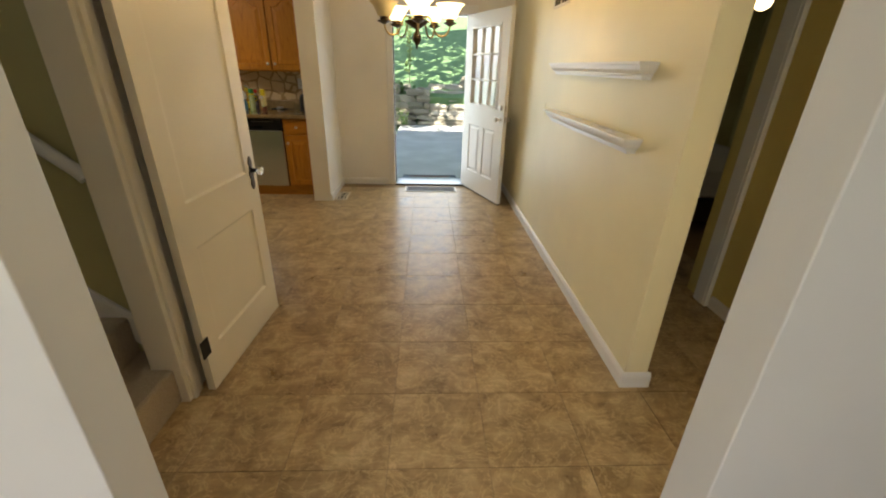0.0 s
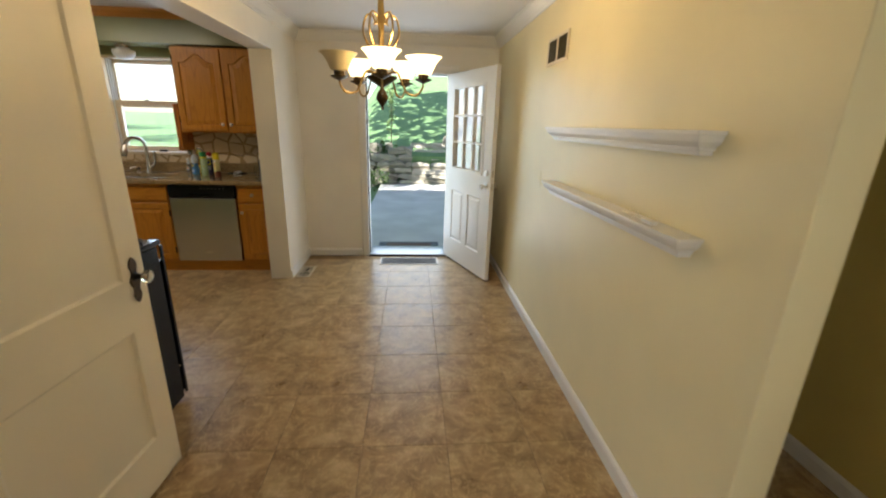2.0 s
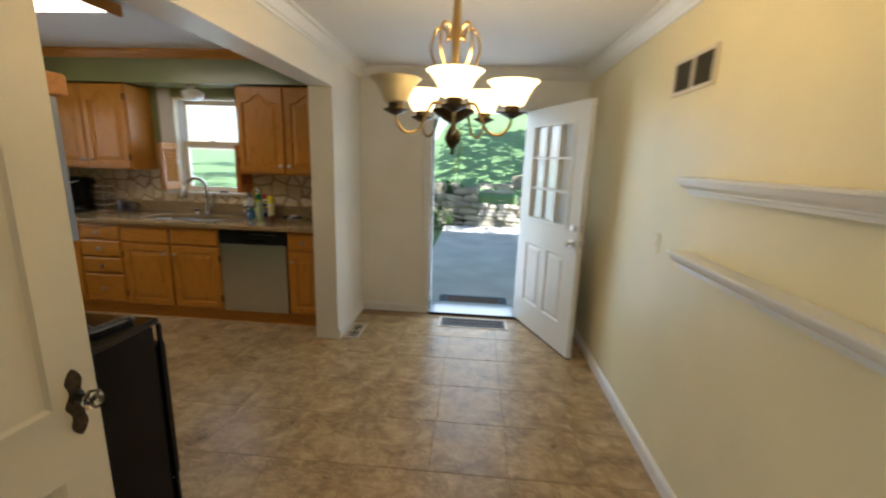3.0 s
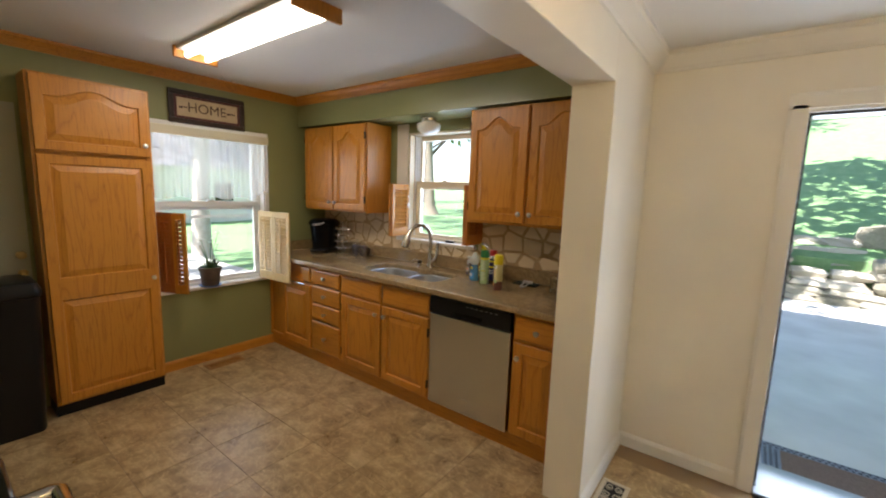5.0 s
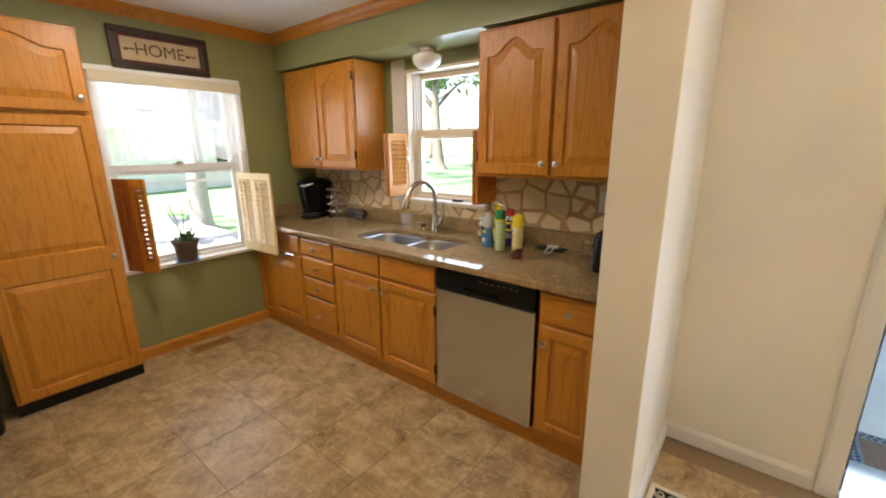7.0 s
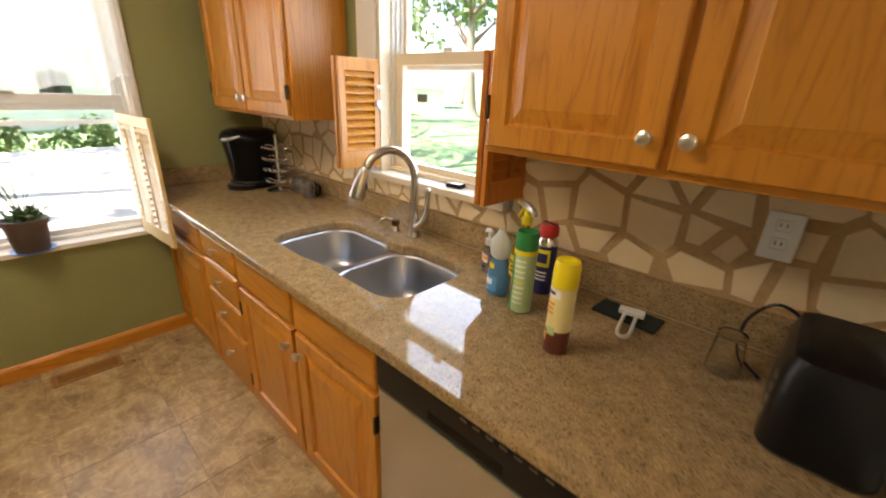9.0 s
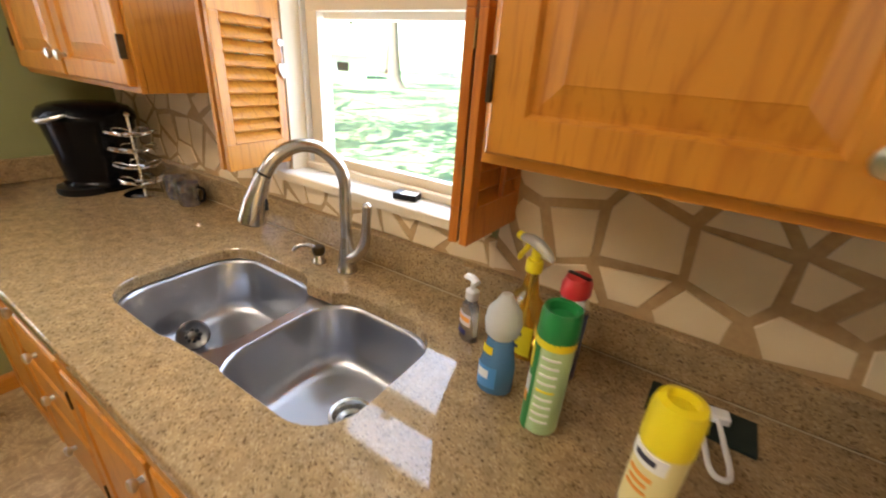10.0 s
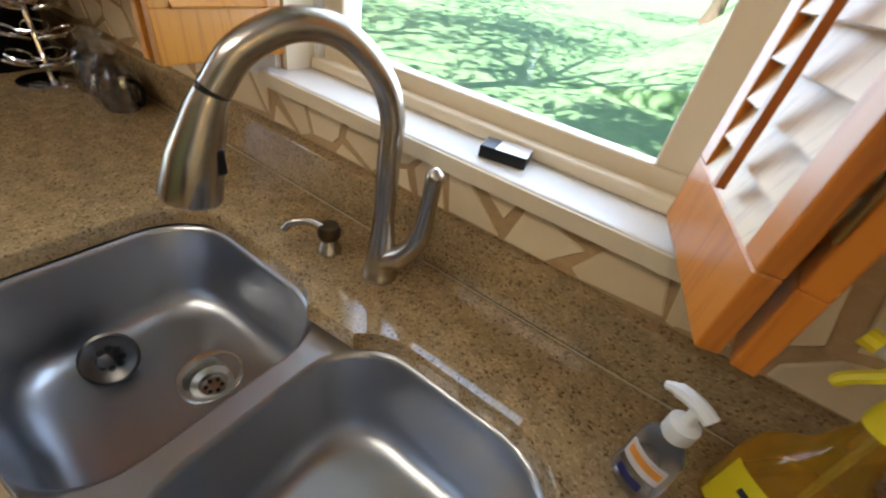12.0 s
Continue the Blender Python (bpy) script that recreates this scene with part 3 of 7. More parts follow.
# ---- doors ----
def slab_door(parent, w, h, t, panels, material, name="leaf"):
    """A leaf along +x with sunk panels on both faces; panels are (x0, x1, z0, z1)."""
    bm = bmesh.new()
    xs = sorted({0, w, *[p[0] for p in panels], *[p[1] for p in panels]})
    zs = sorted({0, h, *[p[2] for p in panels], *[p[3] for p in panels]})
    for i in range(len(xs) - 1):
        for j in range(len(zs) - 1):
            cx, cz = (xs[i] + xs[i + 1]) / 2, (zs[j] + zs[j + 1]) / 2
            if not any(p[0] < cx < p[1] and p[2] < cz < p[3] for p in panels):
                bx(bm, xs[i], xs[i + 1], -t / 2, t / 2, zs[j], zs[j + 1])
    bmesh.ops.remove_doubles(bm, verts=bm.verts, dist=1e-5)
    inner = [f for f in bm.faces if all(len(e.link_faces) > 2 for e in f.edges)]
    bmesh.ops.delete(bm, geom=[f for f in bm.faces if sum(1 for g in bm.faces if g is not f and set(v.index for v in g.verts) == set(v.index for v in f.verts)) > 0 and f in inner], context="FACES")
    return part(name, bm, material, parent)


def sunk_panel(parent, p, t, material, raise_by=0.0):
    x0, x1, z0, z1 = p
    bm = bmesh.new()
    for s in (1, -1):
        rings = []
        for d, y in ((0, t / 2), (0.010, t / 2 - 0.008), (0.022, t / 2 - 0.009), (0.045, t / 2 - 0.009 + raise_by)):
            rings.append([bm.verts.new((x, s * y, z)) for x, z in ((x0 + d, z0 + d), (x1 - d, z0 + d), (x1 - d, z1 - d), (x0 + d, z1 - d))])
        for a, b in zip(rings, rings[1:]):
            ring_faces(bm, a, b)
        bm.faces.new(rings[-1])
    bmesh.ops.recalc_face_normals(bm, faces=bm.faces)
    return part("panel", bm, material, parent)


stair_door = thing("stair_door", "cream painted two-panel wooden door standing open with a glass knob", "door", at=(-1.033, 1.572, 0.012), rz=86.2)
PANELS = [(0.11, 0.64, 0.21, 0.70), (0.11, 0.64, 0.90, 1.90)]
leaf = slab_door(stair_door, 0.75, 2.02, 0.036, PANELS, DOOR_CREAM)
for p in PANELS:
    sunk_panel(leaf, p, 0.036, DOOR_CREAM)
bm = bmesh.new()
half = []
for i in range(25):
    u = -1 + i / 12
    wd = 0.017 + 0.007 * math.exp(-((u + 0.08) / 0.22) ** 2) + 0.004 * math.cos(u * 9.4)
    half.append((wd * math.sqrt(max(0.0, 1 - abs(u) ** 6)) + 0.001, 0.89 + 0.092 * u))
rim = [(0.695 + w, z) for w, z in half] + [(0.695 - w, z) for w, z in half[::-1]]
fr = [bm.verts.new((0.695 + (x - 0.695) * 0.86, -0.0228, 0.89 + (z - 0.89) * 0.97)) for x, z in rim]
bk = [bm.verts.new((x, -0.0178, z)) for x, z in rim]
ring_faces(bm, fr, bk)
bm.faces.new(fr)
bmesh.ops.recalc_face_normals(bm, faces=bm.faces)
part("escutcheon", bm, speckle("aged_bronze_plate", (0.05, 0.035, 0.022), (0.12, 0.085, 0.05), 70.0, 0.45, 0.15, 0.8), stair_door, "ornate dark bronze escutcheon plate")
bm = bmesh.new()
lathe(bm, [(0.02, 0), (0.012, 0.004), (0.010, 0.03)], 12, m=pose(0.695, -0.0225, 0.905, 90, 0, 0))
part("rosette", bm, BLACK_IRON, stair_door, smooth=True)
bm = bmesh.new()
lathe(bm, [(0, 0), (0.012, 0.0), (0.024, 0.01), (0.027, 0.02), (0.022, 0.032), (0, 0.036)], 8, m=pose(0.695, -0.05, 0.905, 90, 0, 0))
part("knob", bm, CLEAR, stair_door, "faceted clear glass knob")
for z in (0.20, 1.72):
    box_part("hinge", (-0.03, 0.03, -0.0235, -0.018, z, z + 0.09), BLACK_IRON, stair_door, "black iron hinge")

back_door = thing("back_door", "white painted steel door with nine panes standing open", "door", at=(0.475, 5.385, 0.018), rz=-68.6)
DW, DH, DT = 0.955, 1.985, 0.044
G = (0.155, 0.80, 1.02, 1.86)
LOW = [(0.17, 0.43, 0.24, 0.80), (0.53, 0.79, 0.24, 0.80)]
leaf = slab_door(back_door, DW, DH, DT, [G] + LOW, TRIM)
for p in LOW:
    sunk_panel(leaf, p, DT, TRIM, 0.006)
bm = bmesh.new()
for a in ((G[0], G[1], G[2], G[2] + 0.028), (G[0], G[1], G[3] - 0.028, G[3]), (G[0], G[0] + 0.028, G[2] + 0.028, G[3] - 0.028), (G[1] - 0.028, G[1], G[2] + 0.028, G[3] - 0.028)):
    bx(bm, a[0], a[1], -0.03, 0.03, a[2], a[3])
gf = part("glazing_frame", bm, TRIM, back_door, bevel=0.004)
gw, gh = (G[1] - G[0] - 0.056) / 3, (G[3] - G[2] - 0.056) / 3
for i in (1, 2):
    box_part("muntin", (G[0] + 0.028 + gw * i - 0.009, G[0] + 0.028 + gw * i + 0.009, -0.02, 0.02, G[2] + 0.028, G[3] - 0.028), TRIM, back_door)
    box_part("muntin", (G[0] + 0.028, G[1] - 0.028, -0.0215, 0.0215, G[2] + 0.028 + gh * i - 0.009, G[2] + 0.028 + gh * i + 0.009), TRIM, back_door)
for i in range(3):
    for j in range(3):
        x, z = G[0] + 0.028 + gw * i, G[2] + 0.028 + gh * j
        ob = box_part("pane", (x + 0.002, x + gw - 0.002, -0.002, 0.002, z + 0.002, z + gh - 0.002), PANE, back_door, bevel=0)
        ob.visible_shadow = False
for z, r in ((0.93, 0.028), (1.05, 0.024)):
    for s in (1, -1):
        bm = bmesh.new()
        if z < 1:
            lathe(bm, [(0.03, 0), (0.03, 0.006), (0.012, 0.012), (0.011, 0.035), (0.024, 0.042), (0.027, 0.055), (0.02, 0.068), (0, 0.07)], 16, m=pose(DW - 0.065, s * DT / 2, z, -90 * s, 0, 0))
        else:
            lathe(bm, [(0.029, 0), (0.027, 0.012), (0.018, 0.016), (0, 0.017)], 16, m=pose(DW - 0.065, s * DT / 2, z, -90 * s, 0, 0))
        part("knob" if z < 1 else "deadbolt", bm, KNOB, back_door, "satin nickel hardware", smooth=True)
    box_part("strike", (DW - 0.001, DW + 0.003, -0.012, 0.012, z - 0.03, z + 0.03), KNOB, back_door)
box_part("sweep", (0.0, DW, -0.018, 0.018, -0.014, -0.001), BLACK_IRON, back_door, "black rubber door sweep")


# ---- cabinets ----
def panel_door(parent, m, w, h, arch=0.0, split=None, knob=None, rail=0.055, material=None, hinge=None, mid=None):
    """A raised-panel front in the local xz plane facing -y; arch: rise of the cathedral top; knob (x, z)."""
    material = material or OAK
    t = 0.02
    spans = [(rail, h - rail)] if not split else [(rail, split - (mid or rail * 0.75)), (split + (mid or rail * 0.75), h - rail)]
    N = 24

    def outline(z0, z1, a, d):
        x0, x1 = rail + d, w - rail - d
        z0, z1 = z0 + d, z1 - d
        pts = [(x0 + (x1 - x0) * i / 8, z0) for i in range(8)] + [(x1, z0 + (z1 - a - z0) * i / 4) for i in range(4)]
        for i in range(N):
            u = i / N
            k = abs(2 * u - 1)
            rise = 0 if k > 0.8 else 0.5 + 0.5 * math.cos(math.pi * k / 0.8)
            pts.append((x1 + (x0 - x1) * u, z1 - a + a * rise))
        pts += [(x0, z1 - a + (z0 - z1 + a) * i / 4) for i in range(4)]
        return pts

    bm = bmesh.new()
    outer = [(0, 0), (w, 0), (w, h), (0, h)]
    back = [bm.verts.new((x, 0, z)) for x, z in outer]
    e = 0.004
    f0 = [bm.verts.new((x, -t + e, z)) for x, z in outer]
    f1 = [bm.verts.new((min(max(x, e), w - e), -t, min(max(z, e), h - e))) for x, z in outer]
    ring_faces(bm, back, f0)
    ring_faces(bm, f0, f1)
    bm.faces.new(back[::-1])
    edges = [bm.edges.get((f1[i], f1[(i + 1) % 4])) for i in range(4)]
    for k, (z0, z1) in enumerate(spans):
        a = arch if k == len(spans) - 1 else 0.0
        vs = [bm.verts.new((x, -t, z)) for x, z in outline(z0, z1, a, 0)]
        es = [bm.edges.new((vs[i], vs[(i + 1) % len(vs)])) for i in range(len(vs))]
        edges += es
        vd = [bm.verts.new((x, -t + 0.011, z)) for x, z in outline(z0, z1, a, 0.006)]
        ring_faces(bm, vs, vd)
    bmesh.ops.triangle_fill(bm, use_beauty=True, use_dissolve=False, edges=edges, normal=(0, -1, 0))
    bmesh.ops.recalc_face_normals(bm, faces=bm.faces)
    door = part("door", bm, material, parent)
    door.matrix_basis = m
    for k, (z0, z1) in enumerate(spans):
        a = arch if k == len(spans) - 1 else 0.0
        bm = bmesh.new()
        rings = [[bm.verts.new((x, y, z)) for x, z in outline(z0, z1, a, d)] for d, y in ((0.0055, -t + 0.0105), (0.010, -t + 0.0105), (0.044, -t + 0.0015), (0.046, -t + 0.0002))]
        for p, q in zip(rings, rings[1:]):
            ring_faces(bm, p, q)
        bm.faces.new(rings[-1])
        bmesh.ops.recalc_face_normals(bm, faces=bm.faces)
        part("panel", bm, material, door)
    if knob:
        add_knob(door, knob[0], knob[1], -t)
    if hinge is not None:
        for z in (0.07, h - 0.13):
            box_part("hinge", (hinge - 0.004, hinge + 0.004, -t - 0.006, -t + 0.012, z, z + 0.06), BRONZE, door, "dark bronze hinge", 0.001)
    return door


def add_knob(parent, x, z, y):
    bm = bmesh.new()
    lathe(bm, [(0.008, 0), (0.007, 0.010), (0.013, 0.014), (0.0165, 0.020), (0.0155, 0.026), (0.008, 0.0295), (0, 0.030)], 14, m=pose(x, y, z, 90, 0, 0))
    part("handle", bm, KNOB, parent, "satin nickel knob", smooth=True)


def drawer_front(parent, m, w, h, knob=True):
    bm = bmesh.new()
    rings = []
    for d, y in ((0, 0), (0, -0.012), (0.004, -0.016), (0.012, -0.019), (0.014, -0.020)):
        rings.append([bm.verts.new((x, y, z)) for x, z in ((d, d), (w - d, d), (w - d, h - d), (d, h - d))])
    for a, b in zip(rings, rings[1:]):
        ring_faces(bm, a, b)
    bm.faces.new(rings[0][::-1])
    bm.faces.new(rings[-1])
    bmesh.ops.recalc_face_normals(bm, faces=bm.faces)
    ob = part("drawer", bm, OAK_X, parent)
    ob.matrix_basis = m
    if knob:
        add_knob(ob, w / 2, h / 2, -0.02)
    return ob


def base_cabinet(x0, x1, label, top=0.882):
    c = thing("base_cabinet", label, "cabinet", "base cabinets under the worktop", at=(x0, 4.82, 0))
    w = x1 - x0
    box_part("body", (0, w, 0.02, 0.655, 0.105, top), OAK, c, bevel=0)
    for nm, a in (("rail", (0, w, 0, 0.0195, 0.105, 0.135)), ("rail", (0, w, 0, 0.0195, 0.855, 0.882)), ("stile", (0, 0.02, 0, 0.0195, 0.135, 0.855)), ("stile", (w - 0.02, w, 0, 0.0195, 0.135, 0.855)), ("rail", (0.02, w - 0.02, 0, 0.0195, 0.695, 0.725))):
        box_part(nm, a, OAK, c, bevel=0.001)
    return c, w


FY = -0.0015
c, w = base_cabinet(-3.612, -3.205, "honey oak base cabinet with four stacked drawers")
for z0, z1 in ((0.735, 0.865), (0.570, 0.722), (0.412, 0.557), (0.135, 0.399)):
    drawer_front(c, pose(0.012, FY, z0), w - 0.024, z1 - z0)
c, w = base_cabinet(-3.203, -2.262, "honey oak sink base cabinet with two doors", 0.64)
for k in (0, 1):
    drawer_front(c, pose(0.012 + k * (w / 2 + 0.002), FY, 0.72), w / 2 - 0.018, 0.145, False)
    panel_door(c, pose(0.012 + k * (w / 2 + 0.002), FY, 0.128), w / 2 - 0.018, 0.575, knob=((w / 2 - 0.055, 0.50) if k == 0 else (0.035, 0.50)), hinge=(0.0 if k == 0 else w / 2 - 0.018))
c, w = base_cabinet(-1.628, -1.312, "narrow honey oak base cabinet with one drawer and one door")
drawer_front(c, pose(0.012, FY, 0.72), w - 0.024, 0.145)
panel_door(c, pose(0.012, FY, 0.128), w - 0.024, 0.575, knob=(0.035, 0.49))
c, w = base_cabinet(-4.316, -3.614, "honey oak corner base cabinet with one drawer and one door")
drawer_front(c, pose(w - 0.135, FY, 0.735), 0.123, 0.13, False)
panel_door(c, pose(w - 0.46, FY, 0.128), 0.448, 0.575, knob=None)
ob = box_part("towel_rail", (w - 0.44, w - 0.06, -0.045, -0.033, 0.705, 0.72), CHROME, c, "chrome over-door towel rail", 0.004)
structure("toe_kick", [(-4.30, -1.312, 4.845, 4.862, 0, 0.104)], OAK_X, "oak toe kick board under the base cabinets", "toe kick")

dish = thing("dishwasher", "stainless steel dishwasher with a black control strip", "dishwasher", at=(-2.257, 4.815, 0))
bm = bmesh.new()
bx(bm, 0.0, 0.622, 0.03, 0.60, 0.105, 0.875)
part("tub", bm, BLACK_PLASTIC, dish)
box_part("door_panel", (0.004, 0.618, -0.014, 0.028, 0.115, 0.752), STEEL_DOOR, dish, "", 0.006)
box_part("control_strip", (0.004, 0.618, -0.018, 0.028, 0.757, 0.872), BLACK_PLASTIC, dish, "glossy black control strip", 0.006)
box_part("handle_recess", (0.20, 0.42, -0.0195, -0.0175, 0.775, 0.80), BLACK, dish, "black pocket handle", 0)
box_part("badge", (0.275, 0.345, -0.0165, -0.0135, 0.195, 0.222), CHROME, dish, "small plain metal badge", 0.001)
for i in range(7):
    box_part("button", (0.30 + 0.035 * i, 0.318 + 0.035 * i, -0.0195, -0.0175, 0.845, 0.851), STEEL_DARK, dish, "grey printed control mark", 0)

# ---- worktop and sink ----
bm = bmesh.new()
X0, X1, Y0, Y1 = -4.315, -1.304, 4.768, KBACK - 0.002
LB = (-2.925, 5.097, 0.195, 0.185)     # left bowl: centre and half sizes
RB = (-2.514, 5.107, 0.179, 0.182)      # right bowl


DRAIN = mat("satin_drain_steel", (0.50, 0.49, 0.46), 0.25, 1.0)


def bowl_arc(b, sx, sy, a0, a1, r=0.10, n=7):
    return [(b[0] + sx * (b[2] - r) + r * math.cos(radians(a0 + (a1 - a0) * i / n)), b[1] + sy * (b[3] - r) + r * math.sin(radians(a0 + (a1 - a0) * i / n))) for i in range(n + 1)]


hole = bowl_arc(LB, -1, 1, 180, 90) + bowl_arc(LB, 1, 1, 90, 42) + bowl_arc(RB, -1, 1, 138, 90) + bowl_arc(RB, 1, 1, 90, 0) + bowl_arc(RB, 1, -1, 0, -90) + bowl_arc(RB, -1, -1, -90, -112) + bowl_arc(LB, 1, -1, -68, -90) + bowl_arc(LB, -1, -1, -90, -180)
rim = [(X0, Y0), (X1, Y0), (X1, Y1), (X0, Y1)]
loops = []
for loop, d in ((rim, 1), (hole, -1)):
    lv = []
    for z, ins in ((0.887, 0.006), (0.893, 0.0), (0.916, 0.0), (0.922, 0.0012), (0.925, 0.0035)):
        if d == 1:
            lv.append([bm.verts.new((x + (ins if x == X0 else -ins), y + (ins if y == Y0 else -ins), z)) for x, y in loop])
        else:
            cx, cy = -2.73, 5.10
            lv.append([bm.verts.new((cx + (x - cx) * (1 + ins * 2.2), cy + (y - cy) * (1 + ins * 3.5), z)) for x, y in loop])
    for a, b in zip(lv, lv[1:]):
        ring_faces(bm, a, b)
    loops.append(lv)
for k in (0, -1):
    edges = []
    for lv in loops:
        r = lv[k]
        edges += [bm.edges.get((r[i], r[(i + 1) % len(r)])) for i in range(len(r))]
    bmesh.ops.triangle_fill(bm, use_beauty=True, use_dissolve=False, edges=edges, normal=(0, 0, 1 if k else -1))
bmesh.ops.recalc_face_normals(bm, faces=bm.faces)
worktop = tagged(mesh_object("worktop", bm, GRANITE), "polished speckled brown granite worktop over the base cabinets", "worktop")
structure("upstand", [(-4.315, -1.304, KBACK - 0.036, KBACK - 0.003, 0.928, 1.022)], GRANITE, "polished brown granite upstand behind the worktop", "upstand", 0.003)
structure("upstand_side", [(KX0 + 0.003, KX0 + 0.03, 4.80, KBACK - 0.04, 0.928, 1.022)], GRANITE, "polished brown granite upstand on the side wall", "upstand", 0.003)

structure("caulk_line", [(-4.28, -1.306, KBACK - 0.0385, KBACK - 0.0362, 0.9253, 0.9275)], CAULK, "cream caulk line between worktop and upstand", "caulk", 0.001)

sink = thing("kitchen_sink", "stainless steel double bowl sink set under the worktop", "sink")
bm = bmesh.new()
o = [bm.verts.new((x, y, 0.8855)) for x, y in ((-3.19, 4.86), (-2.27, 4.86), (-2.27, 5.34), (-3.19, 5.34))]
edges = [bm.edges.new((o[i], o[(i + 1) % 4])) for i in range(4)]
for b in (LB, RB):
    r = [bm.verts.new((x, y, 0.8855)) for x, y in round_rect(b[0], b[1], b[2] + 0.004, b[3] + 0.004, 0.10)]
    edges += [bm.edges.new((r[i], r[(i + 1) % len(r)])) for i in range(len(r))]
bmesh.ops.triangle_fill(bm, use_beauty=True, use_dissolve=False, edges=edges, normal=(0, 0, 1))
part("flange", bm, STEEL_SINK, sink)
for b, dx, dy in ((LB, 0.015, 0.058), (RB, 0.019, 0.037)):
    bm = bmesh.new()
    rings = []
    for d, z, rr in ((-0.004, 0.8855, 0.10), (-0.001, 0.884, 0.10), (0.003, 0.875, 0.10), (0.012, 0.75, 0.10), (0.018, 0.728, 0.10), (0.032, 0.713, 0.098), (0.052, 0.706, 0.09), (0.10, 0.703, 0.07)):
        rings.append([bm.verts.new((x, y, z)) for x, y in round_rect(b[0], b[1], b[2] - d, b[3] - d, min(rr, b[2] - d - 0.01))])
    n = len(rings[0])
    cx, cy = b[0] + dx, b[1] + dy
    last = []
    for v in rings[-1]:
        a = math.atan2(v.co.y - b[1], v.co.x - b[0])
        last.append(bm.verts.new((cx + 0.043 * math.cos(a), cy + 0.043 * math.sin(a), 0.700)))
    rings.append(last)
    for p, q in zip(rings, rings[1:]):
        ring_faces(bm, p, q)
    bmesh.ops.recalc_face_normals(bm, faces=bm.faces)
    for f in bm.faces:
        f.normal_flip()
    bowl = part("bowl", bm, STEEL_SINK, sink, smooth=True)
    bm = bmesh.new()
    lathe(bm, [(0.044, 0.002), (0.053, 0.004), (0.055, 0.002), (0.055, 0.0005)], 28, (cx, cy, 0.701))
    lathe(bm, [(0.044, 0.002), (0.040, -0.004), (0.036, -0.018), (0.024, -0.022), (0.022, -0.030), (0, -0.031)], 28, (cx, cy, 0.701))
    dr = part("drain", bm, DRAIN, bowl, "chrome basket strainer drain", smooth=True)
    bm = bmesh.new()
    for k in range(6):
        a = k * math.pi / 3
        lathe(bm, [(0.0, 0.0015), (0.0035, 0.001), (0.004, 0)], 8, (cx + 0.013 * math.cos(a), cy + 0.013 * math.sin(a), 0.6712))
    part("strainer_hole", bm, BLACK_PLASTIC, dr, "dark strainer holes")


STRAINER = mat("dull_strainer_steel", (0.11, 0.105, 0.10), 0.3, 1.0)


def basket(x, y, z, rx, ry):
    s = thing("sink_strainer", "chrome sink strainer basket lying loose in the sink", "strainer", "loose strainers in the sink")
    s.matrix_basis = pose(x, y, z, rx, ry, 30)
    bm = bmesh.new()
    lathe(bm, [(0, -0.03), (0.014, -0.03), (0.026, -0.022), (0.034, 0.0), (0.043, 0.002), (0.044, 0.004), (0.039, 0.006), (0.030, 0.002), (0, 0.0)], 24)
    part("cup", bm, STRAINER, s, smooth=True)
    bm = bmesh.new()
    lathe(bm, [(0.004, 0.0), (0.004, 0.014), (0.010, 0.017), (0.011, 0.023), (0, 0.025)], 12)
    part("knob", bm, STRAINER, s, smooth=True)
    bm = bmesh.new()
    for k in range(8):
        a = k * math.pi / 4
        lathe(bm, [(0, 0.0012), (0.005, 0.0008), (0.0055, 0)], 8, (0.017 * math.cos(a), 0.017 * math.sin(a), 0.0016))
    part("slot", bm, BLACK_PLASTIC, s, "dark strainer holes")


basket(-3.03, 5.06, 0.736, 42, 30)
basket(-2.385, 5.15, 0.736, 50, -40)

# ---- faucet ----
fa = thing("faucet", "brushed nickel pull-down gooseneck kitchen faucet", "faucet", at=(-2.728, 5.374, 0.925))
bm = bmesh.new()
lathe(bm, [(0.0, 0), (0.030, 0), (0.030, 0.004), (0.027, 0.010), (0.024, 0.03), (0.0215, 0.06), (0.018, 0.085), (0.0155, 0.11), (0, 0.112)], 24)
part("base", bm, NICKEL, fa, smooth=True)
fx, fy = -0.42, -0.907
neck = [(0, 0, 0.10), (0, 0, 0.20), (0.0, 0.0, 0.265), (0.02 * fx, 0.02 * fy, 0.315), (0.065 * fx, 0.065 * fy, 0.355), (0.115 * fx, 0.115 * fy, 0.362), (0.165 * fx, 0.165 * fy, 0.338), (0.195 * fx, 0.195 * fy, 0.30)]
pts = curve_pts(neck, 8)
bm = bmesh.new()
tube(bm, pts, [0.0158 + 0.001 * k / len(pts) for k in range(len(pts))], 18)
part("neck", bm, NICKEL, fa, smooth=True)
bm = bmesh.new()
hd = [(0.197 * fx, 0.197 * fy, 0.297), (0.205 * fx, 0.205 * fy, 0.28), (0.222 * fx, 0.222 * fy, 0.235), (0.235 * fx, 0.235 * fy, 0.188), (0.236 * fx, 0.236 * fy, 0.184)]
tube(bm, hd, [0.0175, 0.0205, 0.0275, 0.0325, 0.0315], 20)
head = part("spray_head", bm, NICKEL, fa, "tapered pull-down spray head", smooth=True)
bm = bmesh.new()
tube(bm, [(0.1945 * fx, 0.1945 * fy, 0.3005), (0.1965 * fx, 0.1965 * fy, 0.2975)], 0.0169, 20)
part("seam_ring", bm, BLACK_IRON, fa, "dark seam ring")
bm = bmesh.new()
